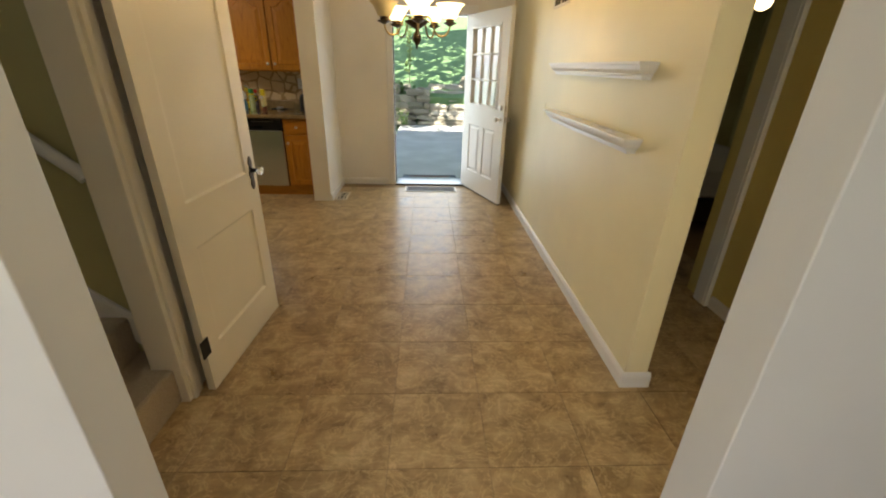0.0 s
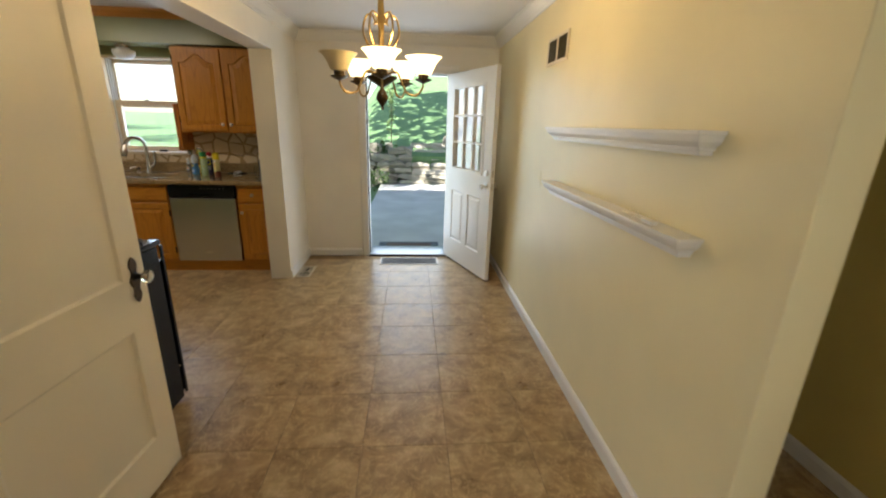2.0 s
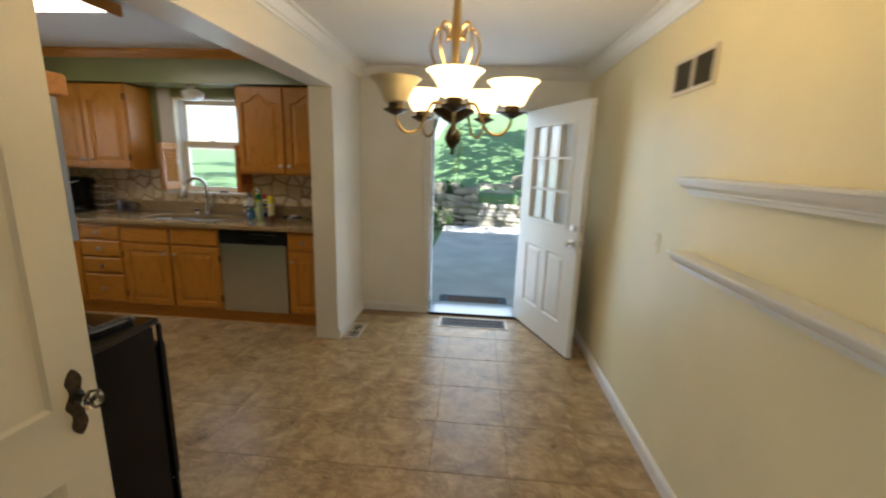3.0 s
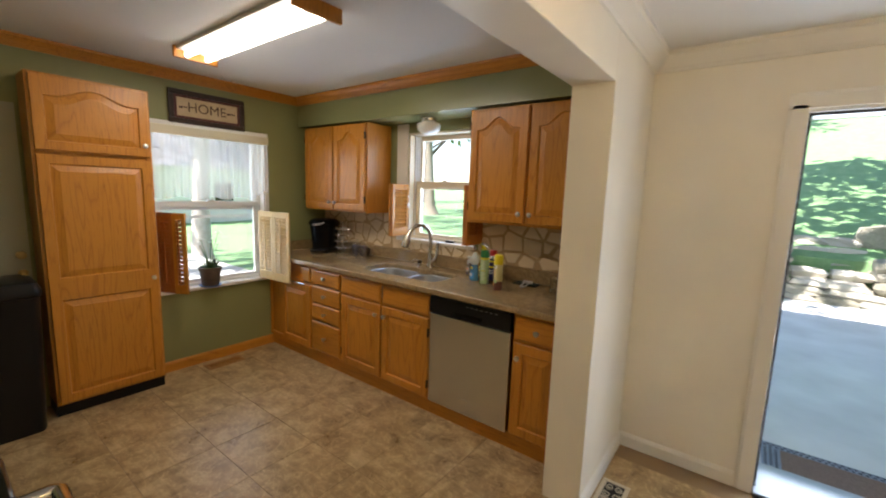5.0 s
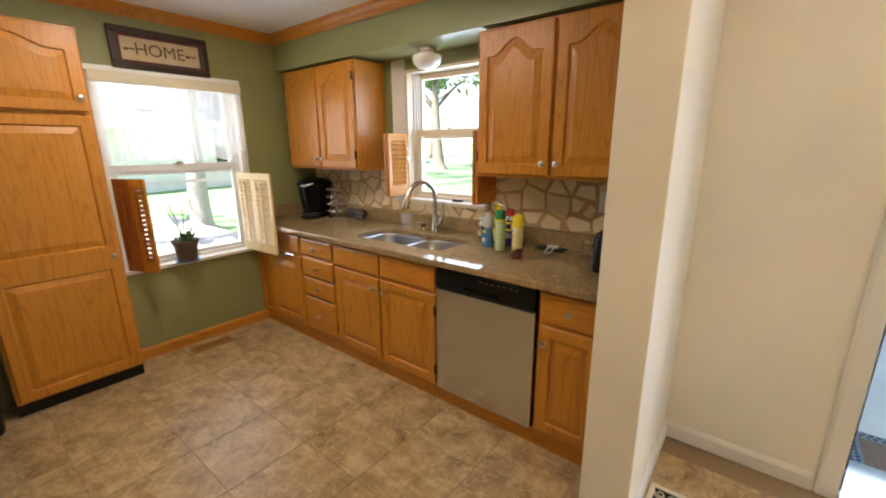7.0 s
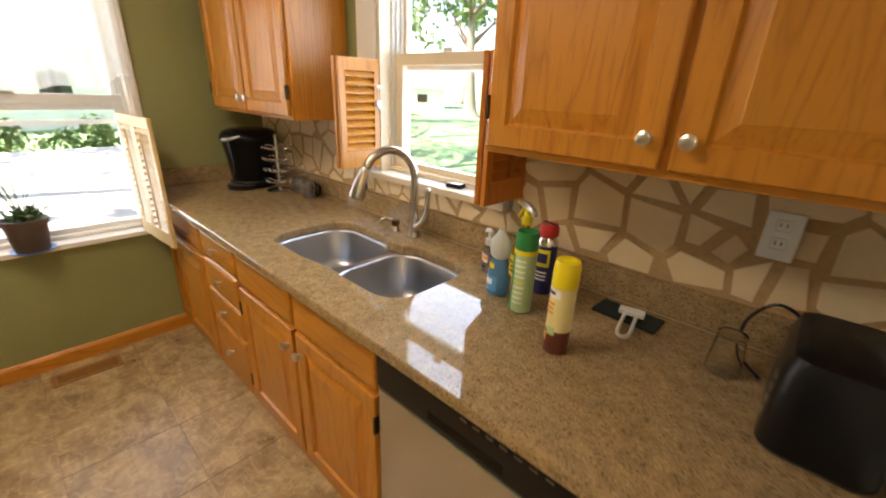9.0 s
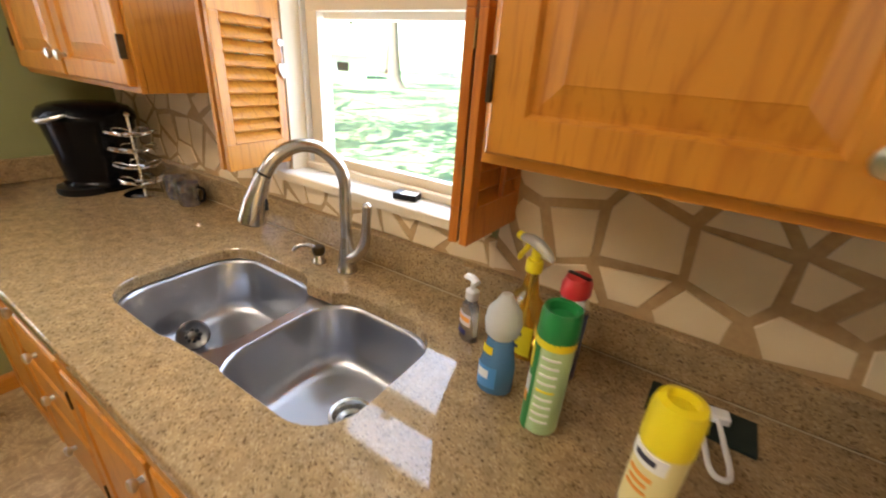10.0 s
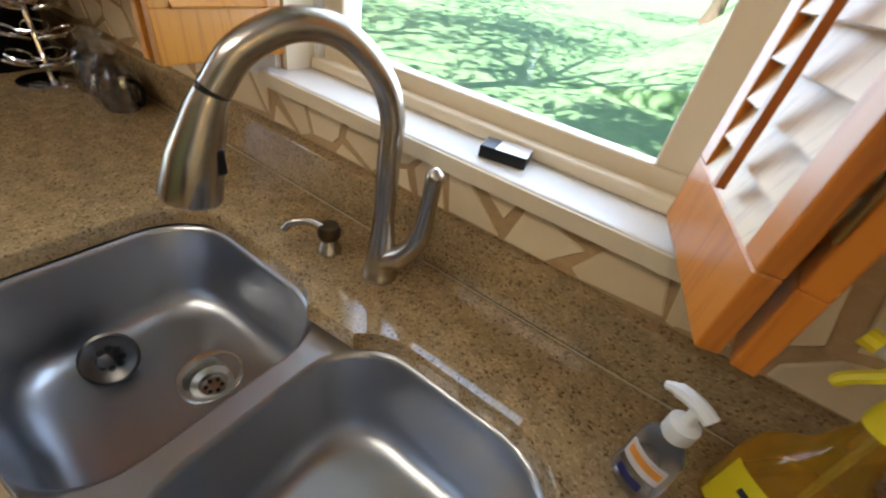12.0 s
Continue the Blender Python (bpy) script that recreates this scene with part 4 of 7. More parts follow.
tube(bm, [(0.2365 * fx, 0.2365 * fy, 0.1845), (0.2375 * fx, 0.2375 * fy, 0.1805)], 0.025, 20)
part("nozzle", bm, BLACK_PLASTIC, head, "dark grey spray nozzle")
bm = bmesh.new()
bx(bm, 0.222 * fx + 0.016, 0.222 * fx + 0.027, 0.222 * fy + 0.006, 0.222 * fy + 0.017, 0.215, 0.245)
part("spray_button", bm, BLACK_PLASTIC, head, "dark spray button", bevel=0.003)
bm = bmesh.new()
tube(bm, curve_pts([(0.010, 0.0, 0.040), (0.042, 0.004, 0.066), (0.064, 0.006, 0.106), (0.070, 0.006, 0.160), (0.073, 0.006, 0.205), (0.074, 0.006, 0.222)], 6), [0.0195 - 0.0004 * k for k in range(12)] + [0.0147 - 0.0005 * k for k in range(7)] + [0.0118 + 0.0002 * k for k in range(6)] + [0.013, 0.0125, 0.011, 0.009, 0.006, 0.003], 14)
part("lever", bm, NICKEL, fa, "curved side lever", smooth=True)

sd = thing("soap_dispenser", "brushed nickel soap pump beside the faucet", "soap dispenser", at=(-2.829, 5.358, 0.925))
bm = bmesh.new()
lathe(bm, [(0, 0), (0.021, 0), (0.021, 0.003), (0.017, 0.008), (0.0145, 0.022), (0.0125, 0.026), (0, 0.026)], 18)
part("base", bm, NICKEL, sd, smooth=True)
bm = bmesh.new()
lathe(bm, [(0, 0.026), (0.016, 0.027), (0.0195, 0.034), (0.0195, 0.045), (0.016, 0.052), (0, 0.054)], 18)
part("pump_head", bm, BRONZE, sd, "dark pump head", smooth=True)
bm = bmesh.new()
tube(bm, curve_pts([(-0.008, -0.006, 0.046), (-0.026, -0.02, 0.055), (-0.046, -0.036, 0.050), (-0.057, -0.045, 0.036)], 6), 0.0068, 10)
part("spout", bm, NICKEL, sd, smooth=True)


# ---- wall cabinets and pantry ----
def wall_cabinet(x0, x1, label, z0=1.357, z1=2.146):
    c = thing("wall_cabinet", label, "cabinet", "wall cabinets beside the window", at=(x0, 5.185, z0))
    w, h = x1 - x0, z1 - z0
    box_part("body", (0, w, 0.018, KBACK - 5.185 - 0.012, 0, h), OAK, c, bevel=0)
    for nm, a in (("rail", (0, w, 0, 0.0175, 0, 0.035)), ("rail", (0, w, 0, 0.0175, h - 0.035, h)), ("stile", (0, 0.035, 0, 0.0175, 0.035, h - 0.035)), ("stile", (w - 0.035, w, 0, 0.0175, 0.035, h - 0.035)), ("stile", (w / 2 - 0.02, w / 2 + 0.02, 0, 0.0175, 0.035, h - 0.035))):
        box_part(nm, a, OAK_X if nm == "rail" else OAK, c, bevel=0.001)
    dw, dh = w / 2 - 0.024, h - 0.03
    panel_door(c, pose(0.014, FY, 0.018), dw, dh, arch=0.075, knob=(dw - 0.03, 0.062), hinge=0.0)
    panel_door(c, pose(w / 2 + 0.010, FY, 0.018), dw, dh, arch=0.075, knob=(0.03, 0.062), hinge=dw)
    return c


wall_cabinet(-4.222, -3.315, "honey oak wall cabinet with two arched doors in the corner")
wall_cabinet(-2.236, -1.306, "honey oak wall cabinet with two arched doors beside the wall stub")

pan = thing("pantry_cabinet", "tall honey oak pantry cabinet with two doors", "cabinet", at=(-4.065, 3.185, 0), rz=90)
PW = 0.62
box_part("body", (0, PW, 0.019, 0.248, 0.085, 2.20), OAK, pan, bevel=0)
for nm, a in (("rail", (0, PW, 0, 0.0185, 0.085, 0.12)), ("rail", (0, PW, 0, 0.0185, 2.165, 2.20)), ("stile", (0, 0.035, 0, 0.0185, 0.12, 2.165)), ("stile", (PW - 0.035, PW, 0, 0.0185, 0.12, 2.165)), ("rail", (0.035, PW - 0.035, 0, 0.0185, 1.735, 1.775))):
    box_part(nm, a, OAK, pan, bevel=0.001)
box_part("plinth", (0.0, PW, 0.03, 0.248, 0.0, 0.084), BLACK_PLASTIC, pan, "black recessed plinth", 0)
panel_door(pan, pose(0.014, FY, 0.10), PW - 0.028, 1.617, split=0.765, knob=(PW - 0.06, 0.775), mid=0.072)
panel_door(pan, pose(0.014, FY, 1.742), PW - 0.028, 0.443, arch=0.06, knob=(PW - 0.06, 0.075))


# ---- windows ----
def sash(name, parent, w, h, rail, depth, material):
    """A framed pane in the local xz plane."""
    bm = bmesh.new()
    for a in ((0, w, 0, rail), (0, w, h - rail, h), (0, rail, rail, h - rail), (w - rail, w, rail, h - rail)):
        bx(bm, a[0], a[1], 0, depth, a[2], a[3])
    s = part(name, bm, material, parent, bevel=0.003)
    g = box_part("pane", (rail - 0.003, w - rail + 0.003, depth / 2 - 0.002, depth / 2 + 0.002, rail - 0.003, h - rail + 0.003), PANE, s, bevel=0)
    g.visible_shadow = False
    return s


def window(name, label, m, w, h, material, liner):
    """A double-hung window: liner through the wall, two sashes; local x along the wall, y outwards."""
    e = new(name)
    e.matrix_basis = m
    tagged(e, label, "window", kind="structure")
    bm = bmesh.new()
    for a in ((0.0, 0.018, 0, h), (w - 0.018, w, 0, h), (0.018, w - 0.018, h - 0.018, h)):
        bx(bm, a[0], a[1], -0.002, 0.15, a[2], a[3])
    part("window_frame", bm, liner, e)
    bm = bmesh.new()
    for k in range(3):
        for x in (0.018 + 0.012 * k, w - 0.018 - 0.012 * (k + 1)):
            bx(bm, x, x + 0.010, 0.062 + 0.016 * k, 0.15, 0.0, h - 0.018)
    part("track", bm, VINYL, e, "white vinyl sash tracks")
    lo = sash("sash", e, w - 0.06, h * 0.53 + 0.019, 0.048, 0.03, material)
    lo.location = (0.03, 0.076, 0.001)
    box_part("stop", (0.02, w - 0.02, 0.050, 0.0755, 0.0, 0.022), material, e, "", 0.004)
    up = sash("sash", e, w - 0.06, h * 0.50, 0.04, 0.03, material)
    up.location = (0.03, 0.108, h * 0.50 - 0.02)
    bm = bmesh.new()
    bx(bm, w * 0.47, w * 0.53, 0.055, 0.078, h * 0.53 + 0.02, h * 0.53 + 0.035)
    part("latch", bm, KNOB, e, "metal sash latch", bevel=0.003)
    return e


w1 = window("window_1", "almond double-hung window over the sink", pose(-3.10, KBACK, 1.137), 0.74, 0.94, TAN_SASH, TAN_SASH)
box_part("window_sill", (-0.02, 0.76, -0.035, 0.12, -0.028, -0.001), TRIM, w1, "white painted window sill", 0.004)
box_part("sill_edge", (-0.0205, 0.7605, -0.040, -0.0352, -0.030, -0.004), TAN_SASH, w1, "worn tan front edge of the sill", 0.001)
box_part("casing", (-0.135, -0.002, -0.013, -0.0005, -0.03, 1.02), TRIM, w1, "white painted casing board", 0.002)
w2 = window("window_2", "white double-hung window beside the pantry", pose(KX0, 3.862, 0.692, 0, 0, 90), 0.936, 1.336, VINYL, TRIM)
box_part("window_sill", (-0.02, 0.96, -0.04, 0.12, -0.028, -0.001), TRIM, w2, "white painted window sill", 0.004)
box_part("storm_bar", (0.019, 0.917, 0.142, 0.149, 0.575, 0.60), VINYL, w2, "white storm window rail", 0.002)
bm = bmesh.new()
for a in ((-0.03, 0.966, 1.325, 1.36), (0.93, 0.966, 0.0, 1.325)):
    bx(bm, a[0], a[1], -0.014, -0.002, a[2], a[3])
part("casing", bm, TRIM, w2, bevel=0.003)


# ---- shutters ----
def shutter_panel(parent, m, w, h, material, rod_side=-1, tilt=-48, slats=None):
    bm = bmesh.new()
    for a in ((0, w, 0, 0.075), (0, w, h - 0.05, h), (0, 0.03, 0.075, h - 0.05), (w - 0.03, w, 0.075, h - 0.05)):
        bx(bm, a[0], a[1], -0.009, 0.009, a[2], a[3])
    p = part("shutter_frame", bm, material, parent, bevel=0.002)
    p.matrix_basis = m
    n = int((h - 0.135) / 0.03)
    for i in range(n):
        z = 0.09 + (h - 0.15) * i / max(n - 1, 1)
        bm = bmesh.new()
        bx(bm, 0.029, w - 0.029, -0.0185, 0.0185, -0.003, 0.003)
        bmesh.ops.rotate(bm, verts=bm.verts, cent=(0, 0, 0), matrix=Matrix.Rotation(radians(tilt), 3, "X"))
        bmesh.ops.translate(bm, verts=bm.verts, vec=(0, 0, z))
        part("slat", bm, slats or material, p)
    bm = bmesh.new()
    bx(bm, w / 2 - 0.005, w / 2 + 0.005, rod_side * 0.0165 - 0.004, rod_side * 0.0165 + 0.004, 0.085, h - 0.07)
    part("tilt_rod", bm, ROD if material in (OAK, ORANGE_OAK) else material, p, bevel=0.001)
    return p


s1 = thing("window_shutter", "oak louvred shutter folded open beside the sink window", "shutter", "shutters on the sink window", at=(-3.112, 5.486, 1.165))
shutter_panel(s1, pose(0.016, 0, 0, 0, 0, -88), 0.215, 0.46, OAK)
shutter_panel(s1, pose(-0.010, 0, 0, 0, 0, -90), 0.215, 0.46, OAK, 1)
bm = bmesh.new()
lathe(bm, [(0, 0), (0.009, 0.0), (0.010, 0.004), (0, 0.006)], 12, m=pose(0.028, -0.008, 0.35, 0, 90, 0))
part("button", bm, WHITE_PLASTIC, s1, "small white button", smooth=True)
hg = thing("heart_ornament", "small white heart ornament hanging from the shutter", "ornament", at=(-3.080, 5.478, 1.44))
bm = bmesh.new()
vs = []
for i in range(24):
    a = 2 * math.pi * i / 24
    vs.append((0.0, 0.0115 * math.sin(a) ** 3 * 1.2, 0.0016 * (13 * math.cos(a) - 5 * math.cos(2 * a) - 2 * math.cos(3 * a) - math.cos(4 * a))))
fr = [bm.verts.new((0.003, y, z)) for x, y, z in vs]
bk = [bm.verts.new((-0.002, y, z)) for x, y, z in vs]
ring_faces(bm, fr, bk)
bm.faces.new(fr)
bm.faces.new(bk[::-1])
part("heart", bm, WHITE_PLASTIC, hg)
bm = bmesh.new()
tube(bm, [(0, 0, 0.012), (0.001, 0.002, 0.045), (0, -0.002, 0.075)], 0.0012, 6)
part("cord", bm, WHITE_PLASTIC, hg)
s2 = thing("window_shutter", "oak louvred shutter folded double beside the wall cabinet", "shutter", "shutters on the sink window", at=(-2.345, 5.486, 1.165))
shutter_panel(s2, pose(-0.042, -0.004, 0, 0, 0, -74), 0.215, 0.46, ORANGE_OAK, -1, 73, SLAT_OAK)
shutter_panel(s2, pose(0.053, 0.002, 0, 0, 0, -93), 0.215, 0.46, ORANGE_OAK, 1)
for z in (0.11, 0.35):
    box_part("hinge", (0.0285, 0.0315, -0.214, -0.200, z, z + 0.045), BRASS, s2, "small brass hinge", 0.001)
s3 = thing("window_shutter", "pale pine louvred shutter folded out from the side window", "shutter", "shutters on the side window", at=(-4.295, 4.716, 0.697))
shutter_panel(s3, pose(0, 0, 0, 0, 0, 3), 0.225, 0.64, LIGHT_OAK, -1, 50)
shutter_panel(s3, pose(0.2265, 0.012, 0, 0, 0, 5), 0.225, 0.64, LIGHT_OAK, -1, 50)
s4 = thing("window_shutter", "oak louvred shutter folded open beside the pantry", "shutter", "shutters on the side window", at=(-4.295, 3.885, 0.697))
shutter_panel(s4, pose(0, 0, 0, 0, 0, 22), 0.15, 0.64, RED_OAK, -1, 62)
shutter_panel(s4, pose(0.15 * math.cos(radians(22)), 0.15 * math.sin(radians(22)), 0, 0, 0, 30), 0.11, 0.64, OAK)

# ---- curtain ----
val = thing("valance_curtain", "sheer off-white valance curtain gathered on a rod", "curtain")
bm = bmesh.new()
tube(bm, [(-4.275, 3.85, 1.975), (-4.275, 4.815, 1.975)], 0.008, 8)
part("rod", bm, WHITE_METAL, val)
for i, (z0, z1, am) in enumerate(((1.45, 1.985, 0.011),)):
    bm = bmesh.new()
    nx, nz = 150, 16
    grid = []
    for a in range(nx + 1):
        y = 3.86 + 0.945 * a / nx
        edge = 0.16 * max(0, 1 - abs(y - 4.77) / 0.12)
        col = []
        for b in range(nz + 1):
            t = b / nz
            zz = z1 - (z1 - z0 + 0.012 * math.sin(y * 26) - edge * 0.4) * t
            amp = am * (0.35 + 0.65 * t)
            col.append(bm.verts.new((-4.272 + amp * math.sin(y * 92 + 1.3 * math.sin(y * 17)) + 0.004 * noise.noise((y * 9, t * 3, 0)), y, zz)))
        grid.append(col)
    for a in range(nx):
        for b in range(nz):
            bm.faces.new((grid[a][b], grid[a + 1][b], grid[a + 1][b + 1], grid[a][b + 1]))
    part("fabric", bm, SHEER, val, smooth=True)
bm = bmesh.new()
bx(bm, -4.288, -4.258, 3.856, 4.81, 1.945, 2.015)
part("header", bm, mat("cream_cotton_header", (0.72, 0.66, 0.50), 0.9), val, "cream gathered heading of the curtain", bevel=0.006)

# ---- picture over the side window ----
pic = thing("framed_sign", "dark framed tan wall sign lettered HOME", "sign", at=(KX0 + 0.002, 4.01, 2.045), rz=90)
PWD, PH = 0.60, 0.262
bm = bmesh.new()
for a in ((0, PWD, 0, 0.04), (0, PWD, PH - 0.04, PH), (0, 0.04, 0.04, PH - 0.04), (PWD - 0.04, PWD, 0.04, PH - 0.04)):
    bx(bm, a[0], a[1], -0.026, -0.001, a[2], a[3])
part("frame", bm, FRAME_DARK, pic, bevel=0.006)
box_part("mat_border", (0.038, PWD - 0.038, -0.012, -0.002, 0.038, PH - 0.038), mat("maroon_border", (0.10, 0.03, 0.025), 0.7), pic, "maroon inner border", 0)
box_part("print", (0.062, PWD - 0.062, -0.0145, -0.0122, 0.06, PH - 0.06), PAPER_TAN, pic, "tan printed paper", 0)


def words(text, size, m, material, parent, name="lettering", shear=0.0):
    cu = bpy.data.curves.new(name, "FONT")
    cu.body, cu.size, cu.extrude, cu.shear = text, size, 0.0004, shear
    cu.align_x, cu.align_y = "CENTER", "CENTER"
    tmp = bpy.data.objects.new(name, cu)
    scene.collection.objects.link(tmp)
    bpy.context.view_layer.update()
    me = bpy.data.meshes.new_from_object(tmp.evaluated_get(bpy.context.evaluated_depsgraph_get()))
    bpy.data.objects.remove(tmp)
    me.materials.append(material)
    ob = new(name, me)
    ob.parent = parent
    ob.matrix_basis = m
    return ob


words("HOME", 0.108, pose(PWD / 2 - 0.01, -0.0152, PH / 2, 90, 0, 0), INK, pic)
bm = bmesh.new()
for k, (a, b) in enumerate(((0.078, 0.104), (0.108, 0.138), (0.448, 0.478), (0.482, 0.518))):
    bx(bm, a, b, -0.0156, -0.0148, PH / 2 - 0.012 + 0.006 * (k % 2), PH / 2 + 0.004)
part("small_script", bm, INK, pic, "small unreadable brown script")


# ---- lights ----
def bulb(x, y, z, power, color, r=0.03):
    ob = new("bulb_light", bpy.data.lights.new("bulb_light", "POINT"))
    ob.data.energy, ob.data.color, ob.data.shadow_soft_size = power, color, r
    ob.location = (x, y, z)


ch = thing("chandelier", "bronze five-arm chandelier with alabaster bell shades", "chandelier", at=(-0.075, 2.955, 1.556))
bm = bmesh.new()
lathe(bm, [(0, 0), (0.006, 0.004), (0.008, 0.014), (0.005, 0.02), (0.014, 0.03), (0.027, 0.05), (0.030, 0.062), (0.024, 0.085), (0.012, 0.10), (0.010, 0.112), (0.03, 0.122), (0.075, 0.152), (0.078, 0.160), (0.03, 0.166), (0.016, 0.18)], 24)
part("finial", bm, BRONZE, ch, smooth=True)
bm = bmesh.new()
lathe(bm, [(0.022, 0.166), (0.022, 0.26), (0.012, 0.27), (0.014, 0.36), (0.017, 0.42), (0.013, 0.52), (0.02, 0.535), (0.045, 0.545), (0.012, 0.55), (0, 0.565)], 18)
part("column", bm, BRASS, ch, smooth=True)
for k in range(5):
    a = radians(-90 + 72 * k + 4)
    ca, sa = math.cos(a), math.sin(a)
    R = 0.212
    bm = bmesh.new()
    keys = [(0.02, 0.15), (0.045, 0.178), (0.08, 0.178), (0.105, 0.13), (0.130, 0.085), (0.175, 0.075), (0.206, 0.105), (R, 0.14)]
    tube(bm, curve_pts([(r * ca, r * sa, z) for r, z in keys], 6), 0.0055, 8)
    part("arm", bm, BRASS, ch, smooth=True)
    bm = bmesh.new()
    lathe(bm, [(0, -0.012), (0.012, -0.008), (0.042, 0.006), (0.043, 0.010), (0.026, 0.012), (0.026, 0.036), (0.022, 0.038), (0, 0.038)], 18, (R * ca, R * sa, 0.14))
    cup = part("cup", bm, BRONZE, ch, "dark bronze candle cup", smooth=True)
    bm = bmesh.new()
    prof = [(0.030, 0.0), (0.040, 0.004), (0.048, 0.022), (0.056, 0.040), (0.067, 0.058), (0.082, 0.074), (0.090, 0.079)]
    lathe(bm, prof + [(r - 0.004, z) for r, z in prof[::-1]], 28, (R * ca, R * sa, 0.171))
    lit = k != 4
    part("shade", bm, SHADE_LIT if lit else SHADE_OFF, ch, "glowing alabaster glass bell shade" if lit else "unlit cream alabaster glass bell shade", smooth=True)
    if lit:
        bulb(-0.075 + R * ca, 2.955 + R * sa, 1.556 + 0.26, 1.9, (1.0, 0.70, 0.34), 0.05)
    bm = bmesh.new()
    keys = [(0.012, 0.30), (0.03, 0.27), (0.07, 0.31), (0.092, 0.37), (0.075, 0.43), (0.045, 0.435), (0.03, 0.41), (0.035, 0.39)]
    b2 = a + radians(36)
    tube(bm, curve_pts([(r * math.cos(b2), r * math.sin(b2), z) for r, z in keys], 6), 0.005, 8)
    part("scroll", bm, BRASS, ch, "curled brass scroll", smooth=True)
for k in range(6):
    bm = bmesh.new()
    z0 = 0.56 + k * 0.030
    ringpts = [(0.010 * math.cos(t) * (1 if k % 2 else 0), 0.010 * math.cos(t) * (0 if k % 2 else 1), z0 + 0.018 + 0.019 * math.sin(t)) for t in [2 * math.pi * i / 12 for i in range(13)]]
    tube(bm, ringpts, 0.0028, 6)
    part("chain_link", bm, BRONZE, ch)
bm = bmesh.new()
lathe(bm, [(0, 0.745), (0.012, 0.748), (0.055, 0.79), (0.06, 0.812)], 20)
part("canopy", bm, BRONZE, ch, smooth=True)

fl = thing("fluorescent_ceiling_light", "fluorescent ceiling light with two bare tubes and oak ends", "ceiling light", at=(-2.975, 3.96, KCEIL))
bm = bmesh.new()
bx(bm, -0.66, 0.66, -0.12, 0.12, -0.022, -0.001)
part("body", bm, WHITE_METAL, fl, "white enamel reflector tray", bevel=0.004)
for s in (-1, 1):
    box_part("end_cap", (s * 0.665 - 0.012, s * 0.665 + 0.012, -0.135, 0.135, -0.07, -0.001), OAK, fl, "oak end board")
    bm = bmesh.new()
    tube(bm, [(-0.64, s * 0.062, -0.046), (0.64, s * 0.062, -0.046)], 0.017, 14)
    part("lamp_tube", bm, TUBE, fl, "glowing white fluorescent tube", smooth=True)
    for e in (-0.648, 0.648):
        box_part("lamp_holder", (e - 0.006, e + 0.006, s * 0.062 - 0.014, s * 0.062 + 0.014, -0.064, -0.0225), WHITE_PLASTIC, fl)
fluo = new("tube_light", bpy.data.lights.new("tube_light", "AREA"))
fluo.data.shape, fluo.data.size, fluo.data.size_y = "RECTANGLE", 1.28, 0.2
fluo.data.energy, fluo.data.color = 3.2, (1.0, 0.91, 0.74)
fluo.matrix_world = look((-2.975, 3.96, KCEIL - 0.075), (-2.975, 3.961, 0))

dome = thing("dome_light", "small ceiling light with a frosted glass bowl", "ceiling light", at=(-2.735, 5.315, 2.160))
bm = bmesh.new()
lathe(bm, [(0.062, 0.0), (0.064, -0.006), (0.058, -0.03), (0.05, -0.034)], 24)
part("fitter", bm, NICKEL, dome, "brushed nickel fitter", smooth=True)
bm = bmesh.new()
lathe(bm, [(0.05, -0.032), (0.060, -0.045), (0.092, -0.052), (0.098, -0.066), (0.088, -0.100), (0.055, -0.128), (0, -0.138)], 28)
part("bowl", bm, FROST, dome, "frosted white glass bowl", smooth=True)


# ---- dining wall ----
def ledge(z_top, y0, y1, h, label):
    s = thing("wall_shelf", label, "shelf", "wall shelves in the dining space", at=(WALL_X, y0, z_top))
    L = y1 - y0
    prof = [(0.086, -0.0132, 0.006), (0.084, -0.016, 0.008), (0.082, -0.022, 0.010), (0.076, -0.034, 0.016), (0.066, -0.044, 0.026), (0.056, -0.050, 0.036), (0.056, -0.057, 0.036), (0.048, -0.061, 0.044), (0.046, -h, 0.046)]
    box_part("board", (-0.092, -0.001, 0.0, L, -0.013, 0.0), TRIM, s, "", 0.002)
    bm = bmesh.new()
    rings = []
    for d, z, ins in prof:
        rings.append([bm.verts.new((-0.001, ins, z)), bm.verts.new((-d, ins, z)), bm.verts.new((-d, L - ins, z)), bm.verts.new((-0.001, L - ins, z))])
    for a, b in zip(rings, rings[1:]):
        ring_faces(bm, a, b)
    bm.faces.new(rings[0])
    bm.faces.new(rings[-1][::-1])
    bmesh.ops.recalc_face_normals(bm, faces=bm.faces)
    part("moulding", bm, TRIM, s)
    return s


ledge(1.500, 1.905, 3.32, 0.074, "white moulded wooden picture ledge on the cream wall")
ledge(1.174, 1.905, 3.30, 0.074, "white moulded wooden picture ledge holding loose hardware")
clip = thing("bracket_hardware", "small loose metal bracket with screws on the ledge", "hardware", at=(0.93, 2.12, 1.1745))
bm = bmesh.new()
bx(bm, -0.012, 0.012, -0.035, 0.035, 0.0, 0.012)
part("block", bm, WHITE_PLASTIC, clip, bevel=0.002)
for k in range(3):
    bm = bmesh.new()
    tube(bm, [(0.0, 0.03, 0.006), (0.01 - 0.012 * k, 0.09 + 0.03 * k, 0.008 + 0.004 * k), (0.0, 0.14 + 0.02 * k, 0.003)], 0.0022, 6)
    part("wire", bm, KNOB, clip)

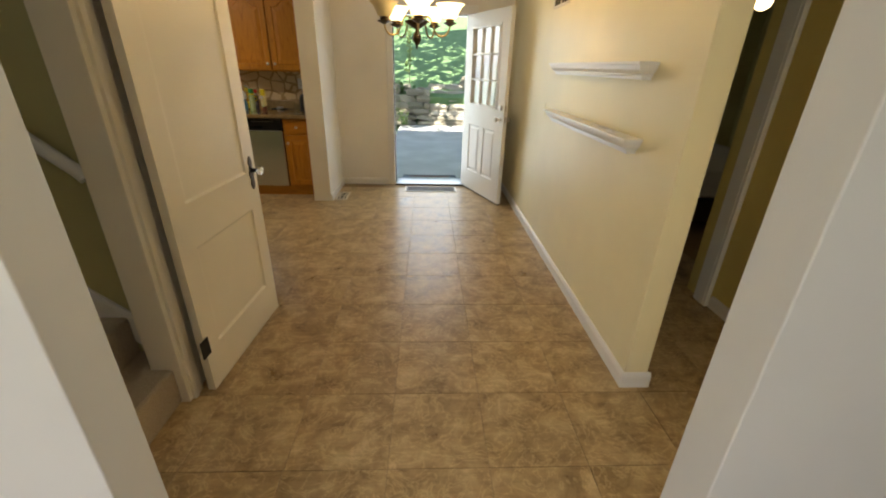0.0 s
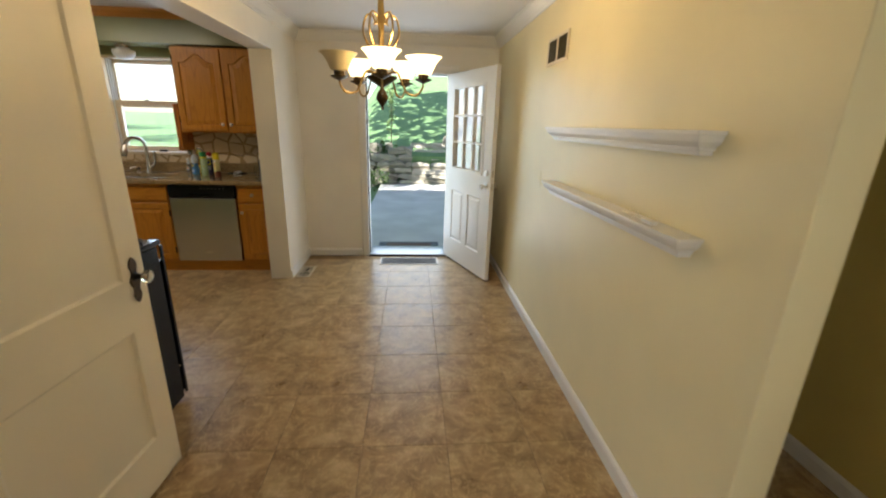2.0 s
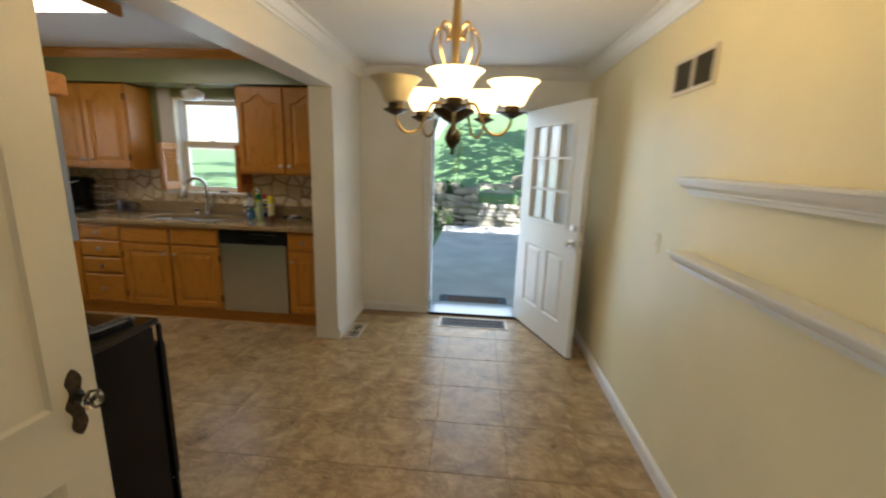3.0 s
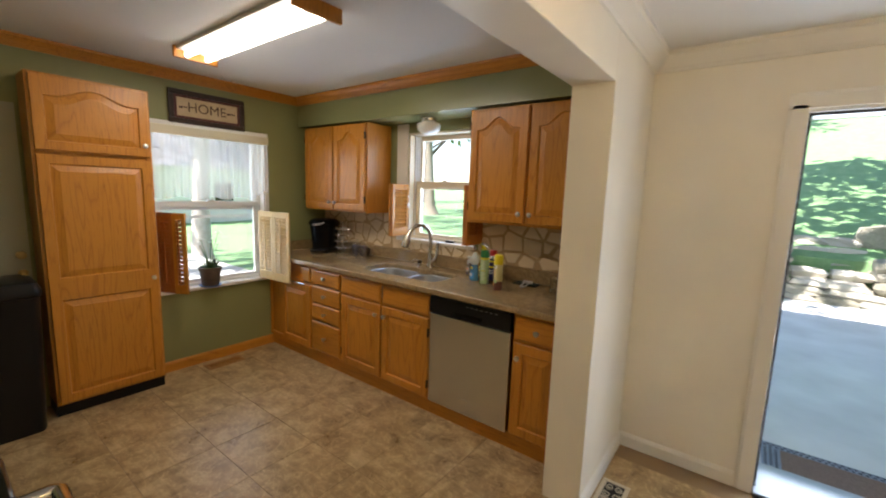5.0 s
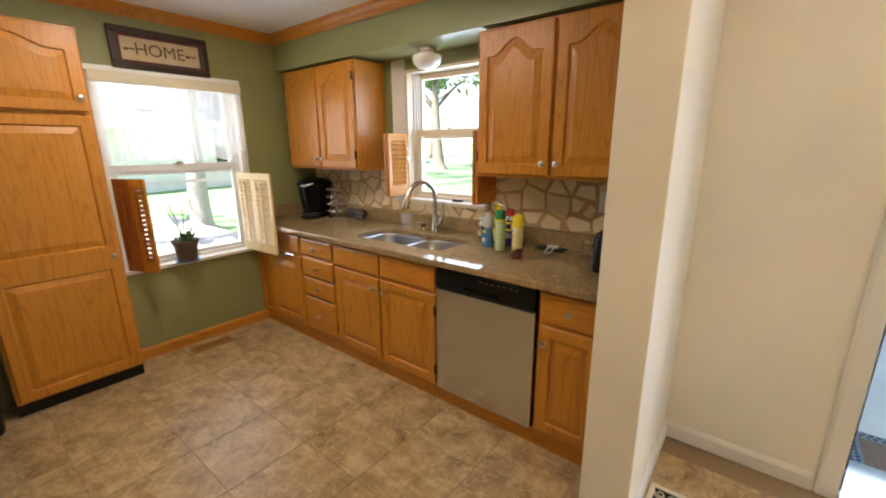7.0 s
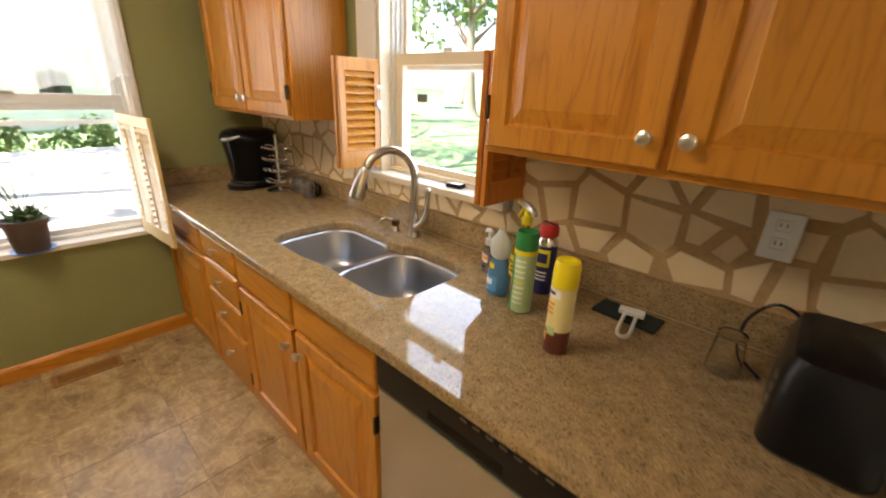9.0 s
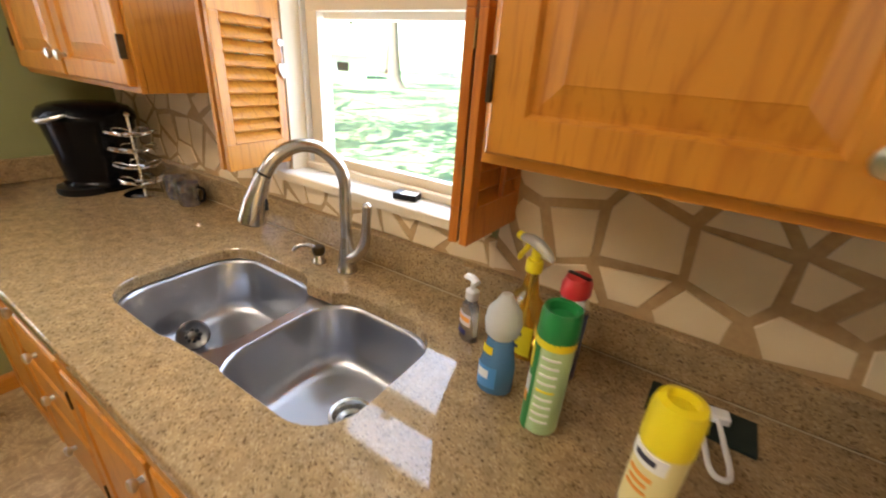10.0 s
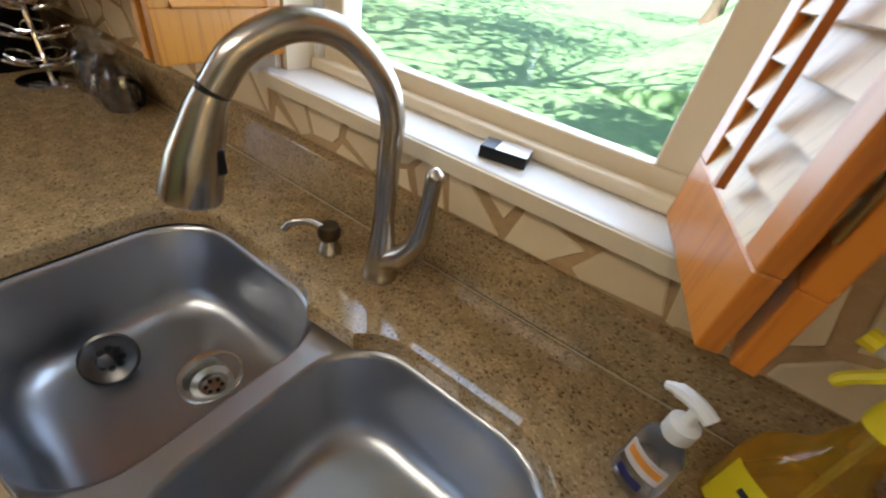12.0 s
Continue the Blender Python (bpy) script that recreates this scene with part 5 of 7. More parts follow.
REG_OLIVE = mat("olive_brown_slat", (0.10, 0.085, 0.05), 0.5)
vent = thing("wall_vent", "cream painted wall air vent with two dark grilles", "vent", at=(WALL_X, 3.30, 1.885))
VW, VH = 0.37, 0.165
bm = bmesh.new()
for a in ((0, VW, 0, 0.018), (0, VW, VH - 0.018, VH), (0, 0.018, 0.018, VH - 0.018), (VW - 0.018, VW, 0.018, VH - 0.018), (VW / 2 - 0.012, VW / 2 + 0.012, 0.018, VH - 0.018)):
    bx(bm, -0.012, -0.001, a[0], a[1], a[2], a[3])
part("frame", bm, IVORY, vent, bevel=0.002)
box_part("backing", (-0.003, -0.001, 0.018, VW - 0.018, 0.018, VH - 0.018), mat("dark_duct", (0.03, 0.025, 0.018), 0.8), vent, "dark duct opening", 0)
for side in (0.02, VW / 2 + 0.014):
    for k in range(11):
        y = side + 0.006 + k * 0.0135
        box_part("slat", (-0.010, -0.004, y, y + 0.003, 0.016, VH - 0.016), REG_OLIVE, vent, "dark olive grille slat", 0)
sw = thing("light_switch", "small switch with a yellow painted plate on the dining wall", "switch", at=(WALL_X, 3.62, 1.09))
box_part("plate", (-0.005, -0.001, -0.033, 0.033, 0, 0.108), YELLOW_WALL, sw, "plate painted like the wall", 0.002)
box_part("toggle", (-0.010, -0.005, -0.004, 0.004, 0.048, 0.060), YELLOW_WALL, sw, "", 0.002)


def register(name, label, m, w, d, rim_mat, n, dark):
    r = thing(name, label, "floor register")
    r.matrix_basis = m
    bm = bmesh.new()
    t = 0.022
    for a in ((0, w, 0, t), (0, w, d - t, d), (0, t, t, d - t), (w - t, w, t, d - t)):
        bx(bm, a[0], a[1], a[2], a[3], 0, 0.006)
    part("frame", bm, rim_mat, r, bevel=0.002)
    box_part("duct", (t, w - t, t, d - t, 0.0002, 0.001), dark, r, "dark duct opening", 0)
    for k in range(n):
        x = t + (w - 2 * t) * (k + 0.5) / n
        box_part("bar", (x - 0.003, x + 0.003, t, d - t, 0.0012, 0.005), rim_mat, r, "", 0)
    box_part("bar", (t, w - t, d / 2 - 0.003, d / 2 + 0.003, 0.0012, 0.0055), rim_mat, r, "", 0)
    return r


DARK = mat("dark_duct_floor", (0.01, 0.008, 0.006), 0.9)
fr = register("floor_register", "dark brown metal floor register in an ivory frame", pose(-0.262, 5.03, 0.001), 0.62, 0.205, REG_BROWN, 26, DARK)
bm = bmesh.new()
for a in ((-0.016, 0.636, -0.016, -0.001), (-0.016, 0.636, 0.206, 0.221), (-0.016, -0.001, -0.001, 0.206), (0.621, 0.636, -0.001, 0.206)):
    bx(bm, a[0], a[1], a[2], a[3], 0, 0.004)
part("outer_frame", bm, IVORY, fr, "ivory outer frame")
sr = register("floor_register", "small ivory scrolled floor register beside the wall stub", pose(-1.08, 4.64, 0.001), 0.14, 0.31, IVORY, 0, DARK)
for k in range(4):
    yc = 0.022 + 0.0665 * (k + 0.5)
    for x in (0.046, 0.094):
        bm = bmesh.new()
        sgn = 1 if x < 0.07 else -1
        tube(bm, [(x + sgn * 0.021 * (1 - 0.7 * i / 20) * math.cos(0.45 * i + k), yc + 0.027 * (1 - 0.7 * i / 20) * math.sin(0.45 * i + k), 0.0036) for i in range(21)], 0.0026, 6)
        part("scroll", bm, IVORY, sr, "curled ivory scroll")
register("floor_register", "brown wooden floor register under the side window", pose(-4.22, 4.14, 0.001), 0.12, 0.30, oak("register_oak", (0.36, 0.17, 0.05), (0.2, 0.08, 0.02)), 6, DARK)

# ---- stove corner ----
stv = thing("stove", "black electric stove with a smooth glass top", "stove", at=(-1.93, 2.135, 0))
SW, SD = 0.755, 0.655
box_part("body", (0, SW, 0.0, SD - 0.03, 0.02, 0.885), BLACK, stv, "", 0.004)
box_part("cooktop", (-0.004, SW + 0.004, 0.0, SD, 0.887, 0.913), DARK_GLASS, stv, "glossy black glass cooktop", 0.008)
box_part("oven_door", (0.008, SW - 0.008, SD - 0.028, SD + 0.03, 0.20, 0.80), BLACK, stv, "black oven door", 0.006)
box_part("drawer", (0.008, SW - 0.008, SD - 0.028, SD + 0.002, 0.04, 0.19), BLACK, stv, "black storage drawer", 0.006)
box_part("edge_strip", (SW - 0.006, SW + 0.004, SD - 0.012, SD + 0.006, 0.03, 0.885), BLACK, stv, "black edge strip", 0.002)
bm = bmesh.new()
tube(bm, [(0.03, SD - 0.028, 0.79), (0.03, SD + 0.07, 0.79), (0.04, SD + 0.085, 0.79), (SW - 0.14, SD + 0.085, 0.79), (SW - 0.13, SD + 0.07, 0.79), (SW - 0.13, SD - 0.028, 0.79)], 0.018, 12)
part("handle", bm, CHROME, stv, "polished metal oven handle", smooth=True)
box_part("backguard", (0, SW, 0.0, 0.06, 0.914, 1.08), BLACK, stv, "black control backguard", 0.008)
for x, y, r in ((0.2, 0.2, 0.075), (0.56, 0.2, 0.09), (0.2, 0.47, 0.1), (0.56, 0.47, 0.075)):
    bm = bmesh.new()
    lathe(bm, [(r, 0.9132), (r, 0.9136), (r - 0.003, 0.9136), (r - 0.003, 0.9132)], 36, (x, y, 0))
    part("burner_ring", bm, mat("burner_mark", (0.09, 0.09, 0.09), 0.3), stv, "grey burner ring")
sp = thing("spoon_rest", "patterned steel spoon rest on the stove top", "spoon rest", at=(-1.255, 2.665, 0.9137), rz=82)
bm = bmesh.new()
vs = round_rect(0, 0, 0.08, 0.026, 0.024)
a = [bm.verts.new((x, y, 0)) for x, y in vs]
b = [bm.verts.new((x * 1.04, y * 1.1, 0.014)) for x, y in vs]
c = [bm.verts.new((x * 0.97, y * 0.9, 0.013)) for x, y in vs]
d = [bm.verts.new((x * 0.9, y * 0.7, 0.004)) for x, y in vs]
for p, q in ((a, b), (b, c), (c, d)):
    ring_faces(bm, p, q)
bm.faces.new(d)
bm.faces.new(a[::-1])
part("dish", bm, speckle("mottled_steel", (0.03, 0.028, 0.025), (0.14, 0.13, 0.12), 90.0, 0.4, 0.1, 0.8), sp, smooth=True)

BLACK_MATT = mat("matt_black_steel", (0.004, 0.004, 0.004), 0.5, 0.0, 0.15)
mw = thing("microwave", "black microwave with a steel front under an oak shelf", "microwave", at=(-1.92, 2.122, 1.262))
box_part("body", (0, 0.745, 0.0, 0.375, 0, 0.415), BLACK_MATT, mw, "", 0.005)
box_part("front", (0, 0.745, 0.376, 0.41, 0.0, 0.415), STEEL_DARK, mw, "brushed steel door frame", 0.004)
box_part("window", (0.05, 0.55, 0.409, 0.414, 0.06, 0.34), DARK_GLASS, mw, "black glass door window", 0)
box_part("control_panel", (0.60, 0.73, 0.409, 0.414, 0.03, 0.39), DARK_GLASS, mw, "black glass control panel", 0)
osh = thing("oak_shelf", "thick oak shelf board above the microwave", "shelf", at=(-1.935, 2.122, 1.679))
box_part("board", (0, 0.78, 0.0, 0.43, 0, 0.062), OAK_X, osh, "", 0.008)

bb = thing("black_bin", "tall black kitchen bin standing beside the pantry", "bin", at=(-4.12, 2.90, 0))
for nm, levels, note in (("body", ((0, 0.86), (0.02, 0.88), (0.85, 0.99), (0.86, 1.0)), ""), ("lid", ((0.862, 1.0), (0.87, 1.03), (0.90, 1.03), (0.945, 0.96), (0.955, 0.85)), "domed black lid")):
    bm = bmesh.new()
    rings = [[bm.verts.new((x * s, y * s, z)) for x, y in round_rect(0, 0, 0.19, 0.25, 0.05)] for z, s in levels]
    for p, q in zip(rings, rings[1:]):
        ring_faces(bm, p, q)
    bm.faces.new(rings[0][::-1])
    bm.faces.new(rings[-1])
    part(nm, bm, BLACK_PLASTIC, bb, note, smooth=True)

sdr = thing("side_door", "painted side door with a small window and a deadbolt", "door", at=(KX0 + 0.022, 2.26, 0.006), rz=90)
SP = [(0.12, 0.74, 0.2, 0.9)]
lf = slab_door(sdr, 0.90, 2.02, 0.036, SP, paint("olive_door_paint", (0.40, 0.38, 0.27), 0.45))
sunk_panel(lf, SP[0], 0.036, CREAM)
box_part("window", (0.14, 0.72, -0.024, -0.018, 1.05, 1.80), DARK_GLASS, sdr, "dark door window", 0)
for z, r in ((1.07, 0.028), (0.95, 0.026)):
    bm = bmesh.new()
    lathe(bm, [(r, 0), (r, 0.006), (r * 0.5, 0.01), (r * 0.45, 0.03), (r * 0.8, 0.034), (r * 0.6, 0.05), (0, 0.052)] if z < 1 else [(r, 0), (r * 0.9, 0.014), (r * 0.5, 0.018), (0, 0.02)], 16, m=pose(0.86, -0.018, z, 90, 0, 0))
    part("knob" if z < 1 else "deadbolt", bm, BRASS, sdr, "aged brass hardware", smooth=True)


# ---- things on the worktop ----
WT = 0.9255


def bottle(name, label, category, at, rz, group="cleaning bottles on the worktop"):
    return thing(name, label, category, group, at=(at[0], at[1], WT), rz=rz)


def plastic(name, color, rough=0.35, clear=0.0):
    m = mat(name, color, rough)
    bsdf(m).inputs["Transmission Weight"].default_value = clear
    return m


def lathed(name, prof, material, parent, label="", n=24, sy=1.0, at=(0, 0, 0)):
    bm = bmesh.new()
    lathe(bm, prof, n)
    bmesh.ops.scale(bm, vec=(1, sy, 1), verts=bm.verts)
    bmesh.ops.translate(bm, vec=at, verts=bm.verts)
    return part(name, bm, material, parent, label, smooth=True)


def label_patch(parent, r, z0, z1, a0, a1, material, sy=1.0, label="", name="label", n=14, out=0.0007):
    """A thin curved label on a round bottle."""
    bm = bmesh.new()
    ri, ro = [], []
    for i in range(n + 1):
        a = radians(a0 + (a1 - a0) * i / n)
        ri.append([bm.verts.new(((r + out) * math.cos(a), (r + out) * sy * math.sin(a), z)) for z in (z0, z1)])
        ro.append([bm.verts.new(((r - 0.0015) * math.cos(a), (r - 0.0015) * sy * math.sin(a), z)) for z in (z0, z1)])
    for i in range(n):
        bm.faces.new((ri[i][0], ri[i + 1][0], ri[i + 1][1], ri[i][1]))
        bm.faces.new((ri[i][1], ri[i + 1][1], ro[i + 1][1], ro[i][1]))
        bm.faces.new((ri[i][0], ro[i][0], ro[i + 1][0], ri[i + 1][0]))
    return part(name, bm, material, parent, label, smooth=True)


YEL = plastic("bright_yellow_plastic", (0.80, 0.66, 0.02))
GRN = plastic("green_plastic", (0.01, 0.22, 0.055))
PALE_G = plastic("pale_green_print", (0.42, 0.58, 0.30))
RED = plastic("red_plastic", (0.55, 0.03, 0.03))
NAVY = plastic("navy_print", (0.015, 0.015, 0.10))
BLUE = plastic("blue_liquid_bottle", (0.10, 0.27, 0.50), 0.25, 0.25)
LBLUE = plastic("blue_label", (0.06, 0.28, 0.62))
MILK = plastic("milky_plastic", (0.72, 0.74, 0.74), 0.4, 0.3)
CLOUDY = plastic("cloudy_clear_plastic", (0.86, 0.87, 0.86), 0.25, 0.7)
AMBER = plastic("amber_cleaner_bottle", (1.0, 0.60, 0.06), 0.06, 0.85)
PALE_Y = plastic("pale_yellow_print", (0.74, 0.66, 0.32))
MAROON = plastic("maroon_print", (0.12, 0.03, 0.02))
ORANGE = plastic("orange_print", (0.75, 0.30, 0.04))
INKB = plastic("dark_print", (0.03, 0.03, 0.06))

VIEW = -125
c = bottle("air_freshener_can", "pale yellow aerosol can with a bright yellow cap", "spray can", (-1.894, 5.075), 0)
lathed("can", [(0, 0), (0.030, 0), (0.033, 0.004), (0.033, 0.178), (0.029, 0.190), (0, 0.192)], PALE_Y, c)
lathed("cap", [(0.034, 0.176), (0.0345, 0.18), (0.034, 0.225), (0.030, 0.240), (0.020, 0.243), (0.018, 0.232), (0, 0.232)], YEL, c, "bright yellow plastic cap")
label_patch(c, 0.033, 0.0, 0.062, 0, 360, MAROON, label="maroon lower band", n=30)
label_patch(c, 0.0335, 0.150, 0.172, VIEW - 50, VIEW + 50, WHITE_PLASTIC, label="white label")
for z, h, s in ((0.158, 0.008, 26), (0.132, 0.005, 30), (0.120, 0.004, 24), (0.108, 0.004, 28)):
    label_patch(c, 0.0342, z, z + h, VIEW - s, VIEW + s, INKB if z > 0.14 else ORANGE, name="printed_line", label="line of small print")
label_patch(c, 0.0336, 0.030, 0.052, VIEW - 30, VIEW + 5, ORANGE, label="orange mark")
label_patch(c, 0.0336, 0.052, 0.072, VIEW + 5, VIEW + 45, PALE_G, label="pale picture mark")

c.matrix_basis = c.matrix_basis @ Matrix.Diagonal((0.90, 0.90, 0.99, 1))

c = bottle("insect_spray_can", "green aerosol can with a dark green cap", "spray can", (-2.066, 5.180), 10)
lathed("can", [(0, 0), (0.028, 0), (0.0315, 0.004), (0.0315, 0.19), (0.028, 0.198), (0, 0.199)], PALE_G, c)
lathed("cap", [(0.0325, 0.188), (0.0325, 0.194), (0.0315, 0.232), (0.029, 0.239), (0.023, 0.237), (0.021, 0.224), (0, 0.224)], GRN, c, "dark green plastic cap")
label_patch(c, 0.0315, 0.0, 0.187, VIEW - 85, VIEW - 2, GRN, label="green front of the label")
label_patch(c, 0.0318, 0.176, 0.190, 0, 360, YEL, label="yellow band", n=30)
label_patch(c, 0.0322, 0.128, 0.168, VIEW - 62, VIEW - 22, YEL, label="yellow block of lettering")
label_patch(c, 0.0328, 0.135, 0.160, VIEW - 55, VIEW - 46, INKB, name="printed_line", label="dark block of lettering")
label_patch(c, 0.0322, 0.075, 0.112, VIEW - 70, VIEW - 15, WHITE_PLASTIC, label="white picture patch")
label_patch(c, 0.0324, 0.055, 0.074, VIEW - 65, VIEW - 20, ORANGE, label="orange mark")
for k in range(9):
    label_patch(c, 0.0318, 0.03 + 0.016 * k, 0.034 + 0.016 * k, VIEW + 8, VIEW + 62, WHITE_PLASTIC if k != 4 else YEL, name="printed_line", label="line of small print")

c = bottle("lubricant_can", "navy blue aerosol can with a red cap", "spray can", (-2.082, 5.328), 75)
lathed("can", [(0, 0), (0.030, 0), (0.0325, 0.004), (0.0325, 0.165), (0.024, 0.185), (0, 0.186)], NAVY, c)
lathed("collar", [(0.0328, 0.160), (0.0325, 0.168), (0.024, 0.186)], CHROME, c, "bare metal shoulder")
lathed("cap", [(0.026, 0.185), (0.033, 0.190), (0.033, 0.212), (0.026, 0.226), (0, 0.228)], RED, c, "red plastic cap", sy=0.8)
box_part("straw", (-0.005, 0.005, -0.024, 0.022, 0.2265, 0.2295), BLACK_PLASTIC, c, "black nozzle strip", 0.001)
label_patch(c, 0.0328, 0.095, 0.150, VIEW - 35 - 45, VIEW - 35 + 45, YEL, label="yellow label field")
label_patch(c, 0.0334, 0.108, 0.138, VIEW - 35 - 32, VIEW - 35 + 32, NAVY, name="printed_line", label="dark block of lettering")
for k in range(3):
    label_patch(c, 0.0332, 0.05 + 0.012 * k, 0.055 + 0.012 * k, VIEW - 35 - 35, VIEW - 35 + 35, WHITE_PLASTIC, name="printed_line", label="line of small print")

c = bottle("blue_soap_bottle", "blue dish soap bottle with a milky cap", "bottle", (-2.168, 5.207), 15)
lathed("body", [(0, 0), (0.030, 0), (0.034, 0.006), (0.034, 0.06), (0.027, 0.095), (0.024, 0.12), (0.020, 0.128), (0, 0.13)], BLUE, c, sy=0.62)
lathed("cap", [(0.018, 0.118), (0.030, 0.130), (0.034, 0.155), (0.030, 0.18), (0.018, 0.196), (0.010, 0.212), (0, 0.214)], MILK, c, "milky translucent cap", sy=0.75)
label_patch(c, 0.034, 0.015, 0.062, VIEW - 55, VIEW + 40, LBLUE, 0.62, "blue label")
label_patch(c, 0.0352, 0.036, 0.054, VIEW - 30, VIEW + 15, WHITE_PLASTIC, 0.62, "white patch of lettering")
label_patch(c, 0.029, 0.088, 0.104, VIEW - 45, VIEW + 15, YEL, 0.62, "yellow patch")

c = bottle("spray_bottle", "amber cleaner spray bottle with a yellow trigger", "spray bottle", (-2.176, 5.352), -25)
lathed("body", [(0, 0), (0.048, 0), (0.053, 0.006), (0.053, 0.088), (0.049, 0.112), (0.036, 0.134), (0.024, 0.148), (0.020, 0.165), (0.015, 0.188), (0.014, 0.20), (0, 0.201)], AMBER, c, sy=0.62)
lathed("neck_ring", [(0.017, 0.196), (0.0175, 0.20), (0.0175, 0.216), (0.015, 0.222), (0, 0.223)], YEL, c, "yellow screw collar")
label_patch(c, 0.0535, 0.014, 0.086, 215, 325, YEL, 0.62, "yellow label")
for k, s in ((0, 24), (1, 18), (2, 28)):
    label_patch(c, 0.0546, 0.028 + 0.016 * k, 0.036 + 0.016 * k, 270 - s, 270 + s, INKB, 0.62, "dark block of lettering", "printed_line")
bm = bmesh.new()
tube(bm, curve_pts([(-0.044, 0, 0.254), (-0.015, 0, 0.257), (0.015, 0, 0.251), (0.046, 0, 0.236)], 5), [0.008, 0.009, 0.010, 0.0105, 0.011, 0.0115, 0.012, 0.012, 0.0125, 0.0125, 0.012, 0.0115, 0.011, 0.010, 0.008, 0.005], 10)
part("spray_head", bm, CLOUDY, c, "milky white spray head", smooth=True)
bm = bmesh.new()
tube(bm, [(0.0, 0, 0.222), (0.0, 0, 0.247)], 0.010, 10)
part("stem", bm, YEL, c)
bm = bmesh.new()
tube(bm, [(-0.043, 0, 0.254), (-0.055, 0, 0.255)], 0.009, 10)
part("nozzle", bm, YEL, c, "yellow nozzle")
bm = bmesh.new()
tube(bm, curve_pts([(-0.022, 0, 0.248), (-0.028, 0, 0.234), (-0.040, 0, 0.217), (-0.045, 0, 0.204)], 4), [0.006] * 12 + [0.004], 8)
part("trigger", bm, YEL, c, "yellow trigger", smooth=True)
bm = bmesh.new()
tube(bm, [(0.0, 0, 0.195), (0.004, 0, 0.10), (0.01, 0, 0.012)], 0.003, 6)
part("dip_tube", bm, MILK, c)

c = bottle("hand_soap_bottle", "clear hand soap bottle with a white pump", "bottle", (-2.290, 5.318), -30)
lathed("body", [(0, 0), (0.026, 0), (0.029, 0.005), (0.027, 0.05), (0.024, 0.085), (0.012, 0.102), (0, 0.103)], plastic("clear_bottle", (0.74, 0.78, 0.86), 0.05, 0.95), c, sy=0.68)
lathed("pump", [(0.012, 0.10), (0.015, 0.104), (0.015, 0.122), (0.006, 0.126), (0.006, 0.142), (0, 0.143)], WHITE_PLASTIC, c, "white pump")
bm = bmesh.new()
tube(bm, curve_pts([(0.014, 0, 0.146), (-0.002, 0, 0.150), (-0.022, 0, 0.146), (-0.033, 0, 0.139)], 4), [0.008] * 9 + [0.006, 0.006, 0.005, 0.005], 8)
part("nozzle", bm, WHITE_PLASTIC, c, smooth=True)
label_patch(c, 0.0285, 0.042, 0.070, 225, 320, plastic("label_white", (0.62, 0.58, 0.60)), 0.68, "white label band")
label_patch(c, 0.0295, 0.053, 0.064, 235, 315, ORANGE, 0.68, "orange stripe")
label_patch(c, 0.0293, 0.018, 0.030, 240, 300, NAVY, 0.68, "dark mark")

pad = thing("scouring_pad", "dark green scouring pad lying on the worktop", "scouring pad", at=(-1.825, 5.372, WT), rz=-2)
box_part("pad", (-0.088, 0.088, -0.045, 0.045, 0, 0.008), speckle("dark_green_scourer", (0.006, 0.016, 0.012), (0.014, 0.03, 0.022), 300.0, 0.95, 0.6), pad, "", 0.002)
pl = thing("cabinet_lock", "white plastic sliding cabinet lock on the scouring pad", "cabinet lock", at=(-1.815, 5.372, WT + 0.009), rz=10)
bm = bmesh.new()
tube(bm, curve_pts([(-0.015, 0.012, 0.008), (-0.016, -0.06, 0.006), (-0.015, -0.125, 0.004), (0.0, -0.14, 0.003), (0.014, -0.125, 0.004), (0.015, -0.06, 0.006), (0.015, 0.012, 0.008)], 5), 0.0048, 8)
part("loop", bm, WHITE_PLASTIC, pl, smooth=True)
box_part("clip", (-0.034, 0.034, -0.012, 0.016, 0.0, 0.017), WHITE_PLASTIC, pl, "", 0.004)

cm = thing("coffee_maker", "black single-cup coffee maker in the corner of the worktop", "coffee maker", at=(-4.04, 5.27, WT), rz=20)
bm = bmesh.new()
rings = []
for z, s in ((0, 0.86), (0.010, 0.90), (0.032, 0.90), (0.042, 0.84), (0.15, 0.93), (0.235, 1.03), (0.245, 1.05)):
    rings.append([bm.verts.new((x * s, y * s, z)) for x, y in round_rect(0, 0, 0.12, 0.132, 0.115)])
for p, q in zip(rings, rings[1:]):
    ring_faces(bm, p, q)
bm.faces.new(rings[0][::-1])
bm.faces.new(rings[-1])
part("body", bm, BLACK, cm, smooth=True)
bm = bmesh.new()
rings = []
for z, s in ((0.246, 1.08), (0.255, 1.11), (0.272, 1.09), (0.292, 0.97), (0.304, 0.75), (0.309, 0.4)):
    rings.append([bm.verts.new((x * s, y * s, z)) for x, y in round_rect(0, 0, 0.12, 0.132, 0.115)])
for p, q in zip(rings, rings[1:]):
    ring_faces(bm, p, q)
bm.faces.new(rings[0][::-1])
bm.faces.new(rings[-1])
part("lid", bm, BLACK, cm, "glossy black brewing lid", smooth=True)
bm = bmesh.new()
tube(bm, [(0.133 * math.cos(t), 0.146 * math.sin(t), 0.250) for t in [math.pi * (1.02 + 0.42 * i / 14) for i in range(15)]], 0.003, 8)
part("rim", bm, CHROME, cm, "silver rim strip", smooth=True)
bm = bmesh.new()
tube(bm, curve_pts([(-0.02, -0.146, 0.262), (0.0, -0.166, 0.258), (0.045, -0.166, 0.264), (0.085, -0.135, 0.280)], 5), [0.004 + 0.004 * math.sin(math.pi * i / 15) for i in range(16)], 10)
